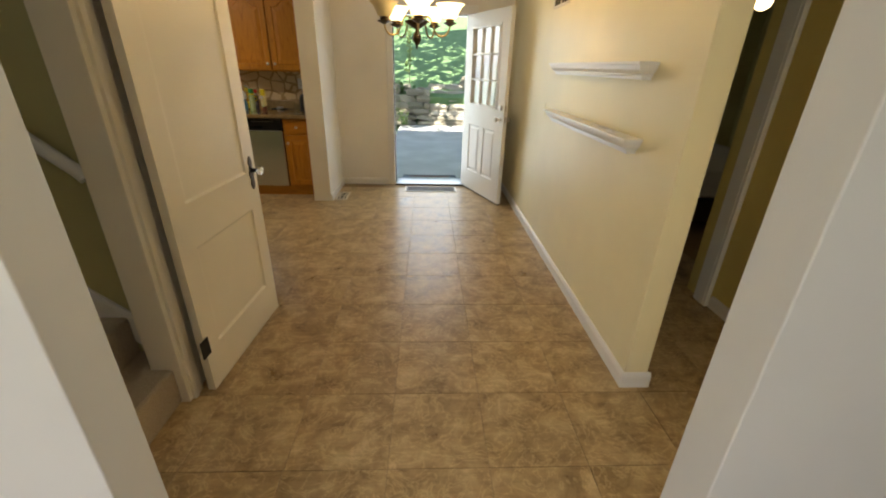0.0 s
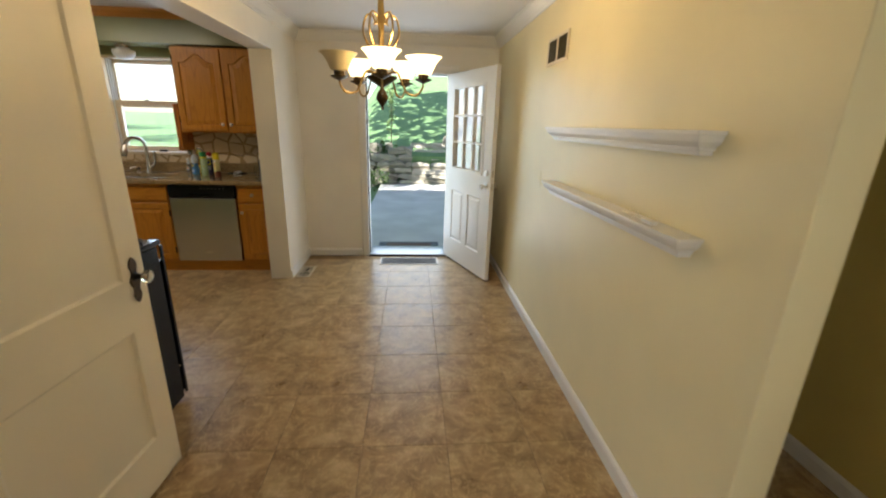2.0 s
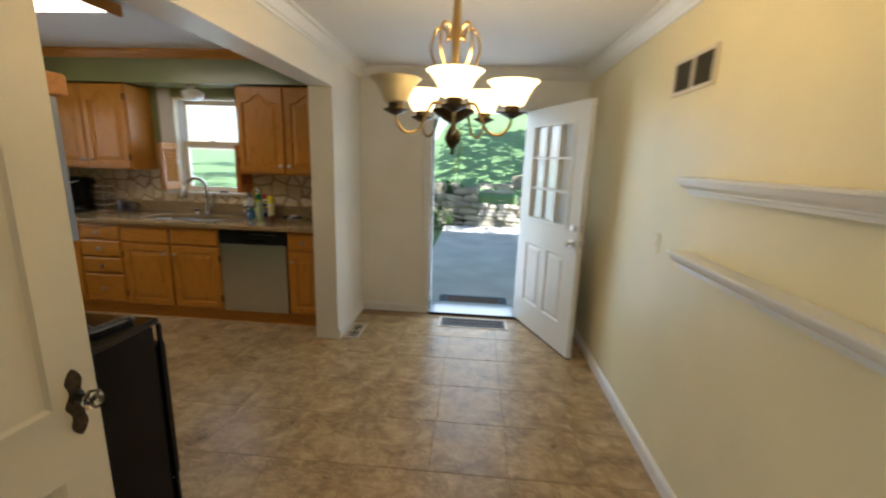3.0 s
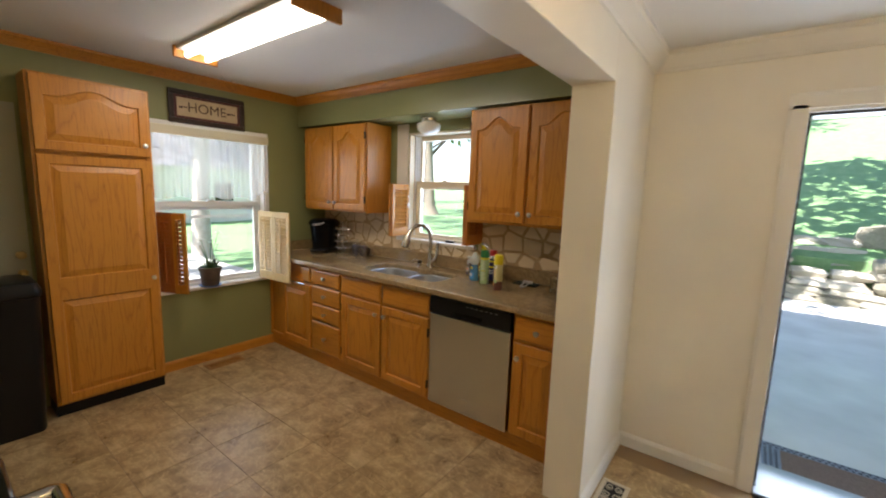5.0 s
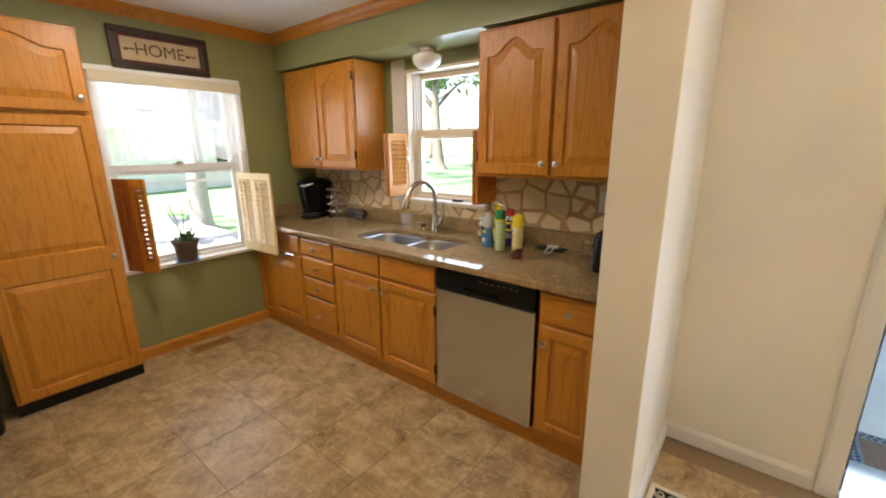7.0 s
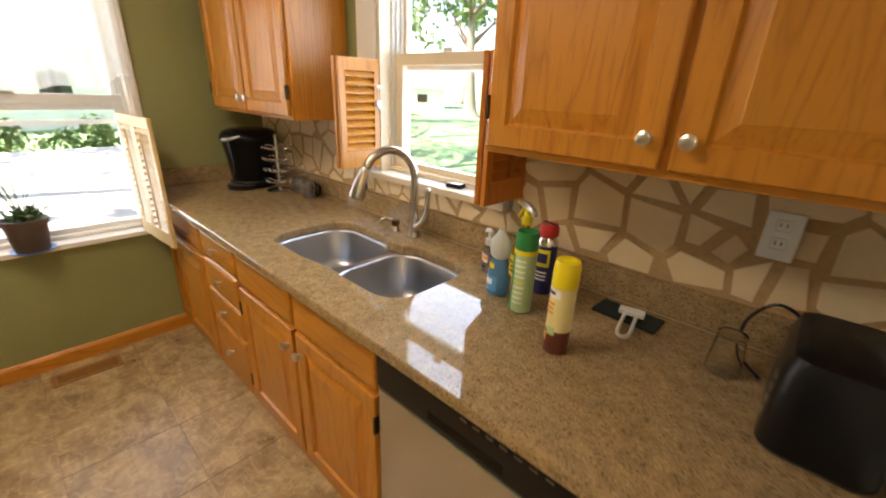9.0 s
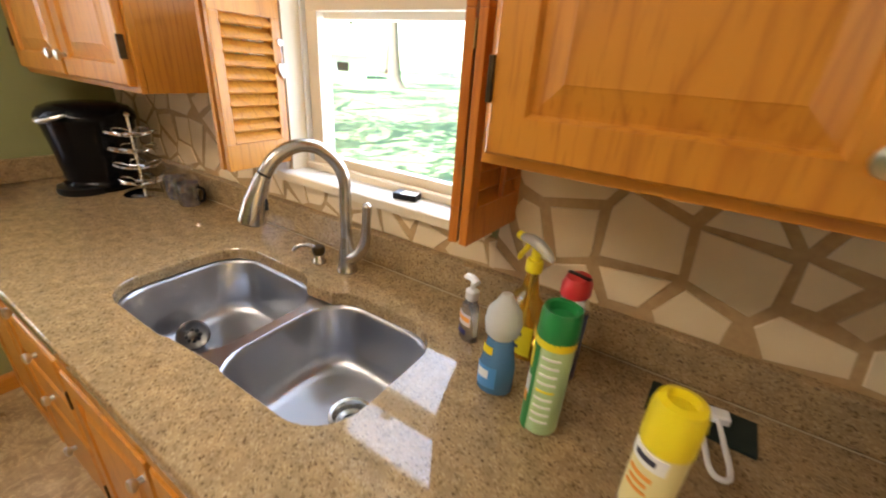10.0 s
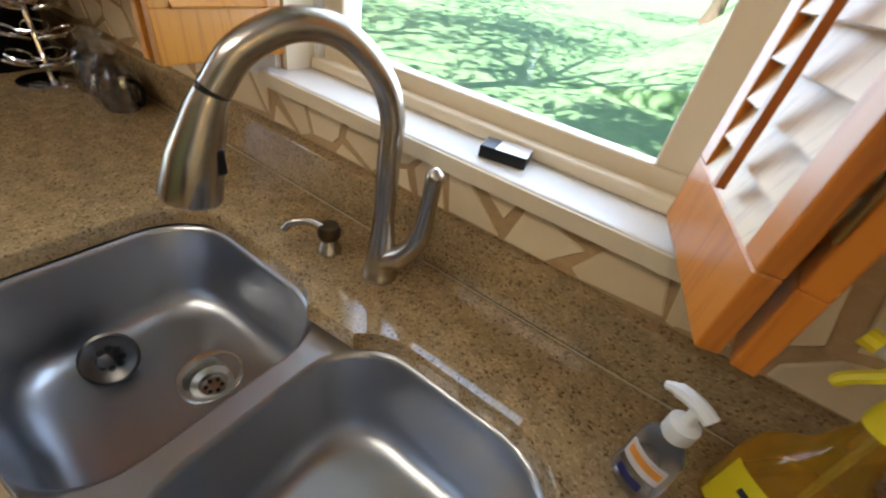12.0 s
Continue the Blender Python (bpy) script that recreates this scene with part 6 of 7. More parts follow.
part("handle", bm, KNOB, cm, "silver lid handle", smooth=True)
bm = bmesh.new()
lathe(bm, [(0, 0.0), (0.085, 0.0), (0.088, 0.006), (0.086, 0.024), (0, 0.026)], 24, (0, -0.07, 0))
part("drip_tray", bm, BLACK_PLASTIC, cm, "", smooth=True)
cm.matrix_basis = cm.matrix_basis @ Matrix.Scale(1.1, 4)

rk = thing("pod_rack", "chrome wire coffee pod carousel on the worktop", "pod rack", at=(-3.815, 5.32, WT))
lathed("base", [(0, 0), (0.062, 0), (0.064, 0.004), (0.058, 0.008), (0, 0.010)], CHROME, rk)
bm = bmesh.new()
tube(bm, [(0, 0, 0.008), (0, 0, 0.265)], 0.005, 8)
part("pole", bm, CHROME, rk, smooth=True)
lathed("finial", [(0, 0.262), (0.009, 0.268), (0.009, 0.276), (0, 0.284)], CHROME, rk)
for lv in range(4):
    for k in range(5):
        a = 2 * math.pi * k / 5 + lv * 0.3
        bm = bmesh.new()
        z = 0.05 + lv * 0.055
        cx, cy = 0.05 * math.cos(a), 0.05 * math.sin(a)
        tube(bm, [(cx + 0.024 * math.cos(t), cy + 0.024 * math.sin(t), z + 0.008 * math.cos(t - a)) for t in [2 * math.pi * i / 14 for i in range(15)]], 0.0031, 6, False)
        tube(bm, [(0, 0, z), (0.026 * math.cos(a), 0.026 * math.sin(a), z)], 0.0022, 6)
        part("pod_ring", bm, CHROME, rk, smooth=True)

for x, y, r in ((-3.69, 5.385, 0), (-3.575, 5.375, 25)):
    mg = thing("mug", "dark patterned mug with clear wrap beside the pod rack", "mug", "mugs on the worktop", at=(x, y, WT), rz=r)
    lathed("cup", [(0, 0), (0.034, 0), (0.038, 0.006), (0.041, 0.088), (0.038, 0.088), (0.035, 0.01), (0, 0.008)], speckle("dark_patterned_glaze", (0.015, 0.013, 0.02), (0.09, 0.08, 0.11), 40.0, 0.25, 0.0), mg)
    bm = bmesh.new()
    tube(bm, curve_pts([(0.036, 0, 0.075), (0.062, 0, 0.07), (0.066, 0, 0.045), (0.056, 0, 0.022), (0.037, 0, 0.018)], 5), 0.0055, 8)
    part("handle", bm, BLACK, mg, smooth=True)
    bm = bmesh.new()
    rg = []
    for z, rr in ((0.003, 0.044), (0.03, 0.050), (0.06, 0.051), (0.085, 0.048), (0.105, 0.040), (0.120, 0.018), (0.135, 0.024), (0.150, 0.030)):
        ring = []
        for i in range(32):
            t = 2 * math.pi * i / 32
            q = rr * (1 + 0.30 * noise.noise((2.4 * math.cos(t) + r, 2.4 * math.sin(t), z * 34)))
            ring.append(bm.verts.new((q * math.cos(t), q * math.sin(t), z + 0.006 * noise.noise((3 * math.cos(t), 3 * math.sin(t) + r, 7)))))
        rg.append(ring)
    for p, q in zip(rg, rg[1:]):
        ring_faces(bm, p, q)
    part("wrap", bm, FILM, mg, "crumpled clear plastic wrap")

tr = thing("toaster", "black kitchen appliance with a cord against the wall stub", "appliance", at=(-1.405, 5.20, WT))
bm = bmesh.new()
rings = []
for z, s in ((0, 0.94), (0.01, 1.0), (0.16, 0.98), (0.19, 0.88), (0.20, 0.7)):
    rings.append([bm.verts.new((x * s, y * s, z)) for x, y in round_rect(0, 0, 0.085, 0.14, 0.04)])
for p, q in zip(rings, rings[1:]):
    ring_faces(bm, p, q)
bm.faces.new(rings[0][::-1])
bm.faces.new(rings[-1])
part("body", bm, BLACK_PLASTIC, tr, smooth=True)
for k in range(4):
    box_part("button", (-0.0875, -0.083, -0.09, -0.07, 0.04 + 0.028 * k, 0.052 + 0.028 * k), KNOB, tr, "small silver button", 0.001)
bm = bmesh.new()
tube(bm, curve_pts([(-0.05, 0.12, 0.11), (-0.07, 0.165, 0.15), (-0.12, 0.175, 0.16), (-0.16, 0.17, 0.10), (-0.15, 0.14, 0.03), (-0.10, 0.10, 0.006)], 6), 0.004, 8)
part("cord", bm, BLACK_PLASTIC, tr, smooth=True)

gl = thing("drinking_glass", "upturned clear drinking glass on the worktop", "glass", at=(-1.575, 5.285, WT))
lathed("tumbler", [(0.036, 0), (0.0365, 0.003), (0.029, 0.10), (0, 0.101), (0, 0.092), (0.0265, 0.091), (0.034, 0.0)], CLEAR, gl)

ol = thing("power_outlet", "white electrical outlet on the stone splashback", "outlet", at=(-1.56, KBACK - 0.016, 1.16))
box_part("plate", (-0.036, 0.036, -0.006, 0.0, 0, 0.118), WHITE_PLASTIC, ol, "", 0.003)
for z in (0.028, 0.072):
    box_part("socket", (-0.016, 0.016, -0.0085, -0.006, z, z + 0.028), WHITE_PLASTIC, ol, "", 0.004)
    for x in (-0.006, 0.006):
        box_part("slot", (x - 0.0012, x + 0.0012, -0.009, -0.0084, z + 0.010, z + 0.020), BLACK_PLASTIC, ol, "dark slot", 0)

sb = thing("matchbox", "small black and silver box on the window sill", "box", at=(-2.622, 5.508, 1.1365), rz=12)
box_part("sleeve", (-0.035, 0.035, -0.02, 0.02, 0, 0.018), BLACK_PLASTIC, sb, "", 0.001)
box_part("band", (-0.012, 0.035, -0.0205, 0.0205, 0.0178, 0.0186), KNOB, sb, "silver band", 0)

pt = thing("potted_plant", "small white-flowered plant in a brown pot on the sill", "plant", at=(-4.262, 4.245, 0.6925))
lathed("pot", [(0, 0), (0.042, 0), (0.045, 0.004), (0.057, 0.095), (0.063, 0.097), (0.063, 0.115), (0.058, 0.116), (0.055, 0.10), (0, 0.098)], POT, pt)
lathed("soil", [(0, 0.103), (0.055, 0.101)], SOIL, pt)
lathed("saucer", [(0, 0.0005), (0.054, 0.0005), (0.06, 0.008), (0.056, 0.008), (0.05, 0.003), (0, 0.003)], plastic("blue_saucer", (0.10, 0.22, 0.55)), pt, "blue plastic saucer")
rnd = random.Random(5)
for k in range(46):
    a, el, L = rnd.uniform(0, 6.283), rnd.uniform(0.25, 1.35), rnd.uniform(0.05, 0.11)
    d = Vector((math.cos(a) * math.cos(el) * 0.6, math.sin(a) * math.cos(el), math.sin(el)))
    base = Vector((rnd.uniform(-0.02, 0.02), rnd.uniform(-0.03, 0.03), 0.10))
    side = d.cross(Vector((0, 0, 1))).normalized() * rnd.uniform(0.008, 0.014)
    bm = bmesh.new()
    tip, mid = base + d * L - Vector((0, 0, L * 0.25)), base + d * L * 0.55
    v = [bm.verts.new(p) for p in (base, mid + side, tip, mid - side, mid + Vector((0, 0, 0.004)))]
    for f in ((0, 1, 4), (1, 2, 4), (2, 3, 4), (3, 0, 4)):
        bm.faces.new([v[i] for i in f])
    part("leaf", bm, LEAF, pt)
for k in range(9):
    a, h = rnd.uniform(0, 6.283), rnd.uniform(0.14, 0.22)
    p = Vector((0.03 * math.cos(a), 0.055 * math.sin(a), 0.10 + h))
    bm = bmesh.new()
    tube(bm, [(0, 0, 0.10), (p.x * 0.5, p.y * 0.5, 0.10 + h * 0.6), p], 0.0015, 5)
    part("stem", bm, LEAF, pt)
    bm = bmesh.new()
    for q in range(6):
        b = q * math.pi / 3
        v = [bm.verts.new(p + Vector(o)) for o in ((0, 0, 0), (0.010 * math.cos(b - 0.4), 0.010 * math.sin(b - 0.4), 0.006), (0.018 * math.cos(b), 0.018 * math.sin(b), 0.003), (0.010 * math.cos(b + 0.4), 0.010 * math.sin(b + 0.4), 0.006))]
        bm.faces.new(v)
    part("flower", bm, PETAL, pt, "white flower")

pt.matrix_basis = pt.matrix_basis @ Matrix.Scale(1.45, 4)

# ---- bedroom ----
bed = thing("bed", "dark wooden bed with a pale bedspread", "bed", at=(2.35, 3.7, 0))
box_part("frame", (0, 1.5, 0, 1.9, 0.12, 0.34), FRAME_DARK, bed, "", 0.01)
box_part("mattress", (0.02, 1.48, 0.02, 1.88, 0.342, 0.62), mat("pale_bedspread", (0.55, 0.52, 0.50), 0.9), bed, "pale bedspread", 0.05)
box_part("headboard", (0, 1.5, 1.90, 1.96, 0.12, 1.25), FRAME_DARK, bed, "dark wooden headboard", 0.01)
for x in (0.04, 1.42):
    for y in (0.04, 1.82):
        box_part("leg", (x, x + 0.06, y, y + 0.06, 0.0, 0.119), FRAME_DARK, bed, "", 0.003)
bl = thing("bedroom_ceiling_lamp", "round glowing bedroom ceiling lamp", "ceiling light", at=(2.89, 4.0, 2.39))
bm = bmesh.new()
tube(bm, [(0, 0, 0), (0, 0, -0.30)], 0.01, 8)
part("stem", bm, BRASS, bl)
lathed("globe", [(0.02, -0.29), (0.055, -0.31), (0.075, -0.35), (0.06, -0.40), (0.02, -0.425), (0, -0.427)], glow("warm_globe", (1.0, 0.78, 0.45), 2.0), bl, "warm glowing glass globe")
lathed("tip", [(0, -0.445), (0.008, -0.44), (0.01, -0.427), (0, -0.426)], BRASS, bl)


# ---- splashback of irregular stones ----
def clip_poly(poly, p, n):
    """Keeps the part of poly on the side of p that n points away from."""
    out = []
    for i, a in enumerate(poly):
        b = poly[(i + 1) % len(poly)]
        da, db = (a[0] - p[0]) * n[0] + (a[1] - p[1]) * n[1], (b[0] - p[0]) * n[0] + (b[1] - p[1]) * n[1]
        if da <= 0:
            out.append(a)
        if da * db < 0:
            t = da / (da - db)
            out.append((a[0] + (b[0] - a[0]) * t, a[1] + (b[1] - a[1]) * t))
    return out


def stone_field(parent, x0, x1, z0, z1, y, step, seed, gap):
    rn = random.Random(seed)
    nx, nz = max(1, round((x1 - x0) / step)), max(1, round((z1 - z0) / (step * 0.85)))
    seeds = []
    for i in range(-1, nx + 1):
        for j in range(-1, nz + 1):
            seeds.append((x0 + (x1 - x0) * (i + 0.5 + rn.uniform(-0.47, 0.47)) / nx, z0 + (z1 - z0) * (j + 0.5 + rn.uniform(-0.47, 0.47)) / nz))
    for s in seeds:
        poly = [(x0, z0), (x1, z0), (x1, z1), (x0, z1)]
        for q in seeds:
            if q is s:
                continue
            d = (q[0] - s[0], q[1] - s[1])
            L = math.hypot(*d)
            if L > step * 3.5:
                continue
            n = (d[0] / L, d[1] / L)
            g = gap * rn.uniform(0.6, 1.5)
            poly = clip_poly(poly, ((s[0] + q[0]) / 2 - n[0] * g, (s[1] + q[1]) / 2 - n[1] * g), n)
            if len(poly) < 3:
                break
        if len(poly) < 3:
            continue
        pts = []
        for i, a in enumerate(poly):
            b = poly[(i + 1) % len(poly)]
            if math.hypot(a[0] - b[0], a[1] - b[1]) > 0.006:
                pts.append(a)
        keep = rn.choice((4, 4, 5, 5, 6))
        while len(pts) > keep:
            def loss(i):
                a, b, c = pts[i - 1], pts[i], pts[(i + 1) % len(pts)]
                return abs((b[0] - a[0]) * (c[1] - a[1]) - (c[0] - a[0]) * (b[1] - a[1]))
            pts.pop(min(range(len(pts)), key=loss))
        if len(pts) > 2:
            pts = [(p[0] + rn.uniform(-0.004, 0.004), min(z1, max(z0, p[1] + rn.uniform(-0.004, 0.004)))) for p in pts]
        area = 0.5 * sum(pts[i][0] * pts[(i + 1) % len(pts)][1] - pts[(i + 1) % len(pts)][0] * pts[i][1] for i in range(len(pts))) if len(pts) > 2 else 0
        if abs(area) < 0.0006:
            continue
        cx, cz = sum(p[0] for p in pts) / len(pts), sum(p[1] for p in pts) / len(pts)
        bm = bmesh.new()
        pr = rn.uniform(0.0015, 0.0035)
        a = [bm.verts.new((p[0] - cx, 0.001, p[1] - cz)) for p in pts]
        b = [bm.verts.new((p[0] - cx, -pr, p[1] - cz)) for p in pts]
        c = [bm.verts.new(((p[0] - cx) * 0.965, -pr - 0.0015, (p[1] - cz) * 0.965)) for p in pts]
        ring_faces(bm, a, b)
        ring_faces(bm, b, c)
        bm.faces.new(c)
        bmesh.ops.recalc_face_normals(bm, faces=bm.faces)
        ob = part("stone", bm, STONE, parent)
        ob.location = (cx, y, cz)


SBY = KBACK - 0.006
SPL = "tan mortared splashback of irregular beige stones"
splash_corner = structure("splashback_corner", [(-4.315, -3.135, SBY, KBACK - 0.001, 1.022, 1.366)], MORTAR, SPL, "splashback")
splash_sill = structure("splashback_sill", [(-3.135, -2.32, SBY, KBACK - 0.001, 1.022, 1.106)], MORTAR, SPL, "splashback")
splash = structure("splashback_post", [(-2.32, -1.304, SBY, KBACK - 0.001, 1.022, 1.366)], MORTAR, SPL, "splashback")
stone_field(splash, -2.318, -1.306, 1.026, 1.363, SBY, 0.128, 11, 0.0105)
stone_field(splash_sill, -3.133, -2.322, 1.026, 1.103, SBY, 0.12, 12, 0.005)
stone_field(splash_corner, -4.312, -3.137, 1.026, 1.363, SBY, 0.128, 13, 0.008)

rk.matrix_basis = rk.matrix_basis @ Matrix.Scale(1.14, 4)

# ---- outside ----
def ground_height(x, y):
    d = max(0.0, y - 12.6)
    k = min(1.0, max(0.0, (x + 4.5) / 3.5))
    rise = (0.62 + 0.30 * d) if y > 12.55 else -0.14
    flat = -0.35 + 0.02 * max(0, y - 8) + 0.25 * noise.noise((x * 0.05, y * 0.05, 0))
    bump = 0.05 * noise.noise((x * 0.4, y * 0.4, 3))
    return k * min(rise, 9) + (1 - k) * flat + (bump if y > 7 or x < -6 else 0)


bm = bmesh.new()
xs = [-150, -90, -60, -45] + [-36 + i * 1.0 for i in range(54)] + [20, 30, 50, 90, 150]
ys = [-60, -20, -5, 2] + [5.6 + 0.55 * i for i in range(13)] + [12.54, 12.6] + [13 + i * 1.0 for i in range(34)] + [55, 80, 120, 200]
gv = [[bm.verts.new((x, y, ground_height(x, y) if (y > 5.5 or x < -4.7) else -0.35)) for y in ys] for x in xs]
for i in range(len(xs) - 1):
    for j in range(len(ys) - 1):
        bm.faces.new((gv[i][j], gv[i + 1][j], gv[i + 1][j + 1], gv[i][j + 1]))
g = mat("lawn", (0.08, 0.16, 0.04), 0.9)
co = coords(g)
n1 = add(g, "TexNoise", Scale=5.0, Detail=12.0, Roughness=0.85)
join(g, co, n1.inputs["Vector"])
join(g, ramp(g, n1.outputs["Fac"], [(0.3, (0.11, 0.24, 0.10)), (0.5, (0.17, 0.31, 0.14)), (0.72, (0.28, 0.39, 0.22))]), bsdf(g).inputs["Base Color"])
n2 = add(g, "TexNoise", Scale=45.0, Detail=4.0)
join(g, co, n2.inputs["Vector"])
relief(g, n2.outputs["Fac"], 0.3, 0.02)
tagged(mesh_object("ground", bm, g, smooth=True), "green lawn rising behind the house", "ground", kind="structure")
structure("patio", [(-0.75, 5.0, 5.66, 11.9, -0.30, -0.075)], CONCRETE, "grey concrete patio outside the back door", "patio", 0.01)
structure("driveway", [(-14.0, -4.9, 1.0, 6.6, -0.40, -0.05)], speckle("pale_driveway", (0.42, 0.41, 0.38), (0.55, 0.54, 0.50), 5.0, 0.9), "pale concrete driveway beside the house", "driveway")

mt = thing("door_mat", "brown door mat with a blue-grey rubber lattice border", "door mat", at=(-0.36, 5.70, -0.0745))
MAT_RUBBER = speckle("blue_grey_rubber", (0.17, 0.20, 0.27), (0.27, 0.31, 0.39), 60.0, 0.7)
MAT_HOLE = mat("dark_lattice_hole", (0.008, 0.008, 0.010), 0.9)
box_part("border", (0.0, 0.80, 0.0, 0.46, 0.0, 0.010), MAT_RUBBER, mt, "blue-grey rubber lattice border", 0.003)
box_part("bristle_pad", (0.10, 0.70, 0.085, 0.375, 0.0105, 0.020), speckle("brown_coir", (0.15, 0.10, 0.08), (0.27, 0.18, 0.145), 120.0, 0.95), mt, "brown bristle pad", 0.004)
bm = bmesh.new()
bx(bm, -0.008, 0.008, -0.008, 0.008, 0, 0.0006)
bmesh.ops.rotate(bm, verts=bm.verts, cent=(0, 0, 0), matrix=Matrix.Rotation(radians(45), 3, "Z"))
hole_mesh = bpy.data.meshes.new("lattice_hole")
bm.to_mesh(hole_mesh)
bm.free()
hole_mesh.materials.append(MAT_HOLE)


def lattice_hole(x, y):
    ob = new("lattice_hole", hole_mesh)
    ob.parent = mt
    ob.location = (x, y, 0.0102)


for i in range(25):
    for row, y in enumerate((0.022, 0.05, 0.41, 0.438)):
        lattice_hole(0.022 + 0.031 * i + (0.0155 if row % 2 and i < 24 else 0.0), y)
for k in range(10):
    for col, x in enumerate((0.022, 0.050, 0.078, 0.722, 0.750, 0.778)):
        lattice_hole(x, 0.085 + 0.031 * k + (0.0155 if col % 2 else 0.0))

rw = thing("stone_retaining_wall", "dry-laid grey fieldstone wall with rough steps", "stone wall")
rs = random.Random(9)
shapes = []
for k in range(8):
    bm = bmesh.new()
    bmesh.ops.create_cube(bm, size=1)
    bmesh.ops.subdivide_edges(bm, edges=bm.edges, cuts=1, use_grid_fill=True)
    for v in bm.verts:
        v.co *= 1 - 0.16 * (abs(v.co.x) > 0.4 and abs(v.co.z) > 0.4)
        v.co += Vector((rs.uniform(-0.07, 0.07), rs.uniform(-0.07, 0.07), rs.uniform(-0.07, 0.07)))
    me = bpy.data.meshes.new("stone_block")
    bm.to_mesh(me)
    bm.free()
    me.materials.append(ROCK)
    shapes.append(me)


# Paler copies: sunlight on the steps put into colour, and the pale loose blocks.
ROCK_PALE = by_piece("sunlit_and_pale_stone", (0.40, 0.38, 0.33), (0.58, 0.55, 0.48), 0.9)
pale_shapes = []
for me in shapes[:4]:
    me = me.copy()
    me.materials[0] = ROCK_PALE
    pale_shapes.append(me)


def rock(x, y, z, sx, sy, sz, kinds=None):
    ob = new("stone", rs.choice(kinds or shapes))
    ob.parent = rw
    ob.matrix_basis = pose(x, y, z, rs.uniform(-3, 3), rs.uniform(-3, 3), rs.uniform(-7, 7)) @ Matrix.Diagonal((sx, sy, sz, 1))


for course in range(2):
    x = -1.6
    while x < 4.2:
        L = rs.uniform(0.45, 0.95)
        rock(x + L / 2, 12.08 + 0.06 * course, -0.03 + 0.13 * course, L * 1.01, 0.5, 0.145)
        x += L
for course in range(4):
    for x0, x1 in ((-1.6, 0.08), (1.12, 4.2)):
        x = x0
        while x < x1 - 0.1:
            L = min(rs.uniform(0.28, 0.72), x1 - x)
            if course < 3 or rs.random() < 0.55:
                rock(x + L / 2, 12.22 + 0.10 * course + rs.uniform(-0.06, 0.06), 0.24 + 0.175 * course, L * 1.02, 0.52, rs.uniform(0.17, 0.22))
            x += L
for k in range(5):
    for i in range(2):
        rock(0.36 + 0.48 * i + rs.uniform(-0.05, 0.05), 12.28 + 0.30 * k, 0.20 + 0.165 * k, 0.56, 0.52, 0.18, pale_shapes)
for x, y, z, w in ((1.45, 12.05, 0.30, 0.42), (1.95, 12.0, 0.28, 0.5), (-0.2, 12.72, 0.78, 0.3), (-0.95, 12.8, 0.82, 0.36), (-0.6, 12.95, 0.86, 0.24), (1.3, 13.4, 1.0, 0.6), (1.9, 13.5, 1.05, 0.7)):
    rock(x, y, z, w, 0.34, w * 0.72, pale_shapes if z < 0.5 else shapes)
rock(-0.75, 11.75, 0.12, 0.34, 0.3, 0.3)
rock(-1.0, 11.3, 0.05, 0.4, 0.35, 0.22)


def leaf_cloud(bm, rn, cx, cy, cz, r, n, size):
    """Leaves in a flattened cluster."""
    for _ in range(n):
        u = Vector((rn.gauss(0, 1), rn.gauss(0, 1), rn.gauss(0, 0.75)))
        p = Vector((cx, cy, cz)) + u.normalized() * r * rn.random() ** 0.45
        a, b = Vector((rn.gauss(0, 1), rn.gauss(0, 1), rn.gauss(0, 1))).normalized(), Vector((rn.gauss(0, 1), rn.gauss(0, 1), rn.gauss(0, 1)))
        b = (b - a * b.dot(a)).normalized()
        s = size * rn.uniform(0.6, 1.4)
        v = [bm.verts.new(p + q) for q in (a * s, b * s * 0.5, -a * s, -b * s * 0.5)]
        bm.faces.new(v)


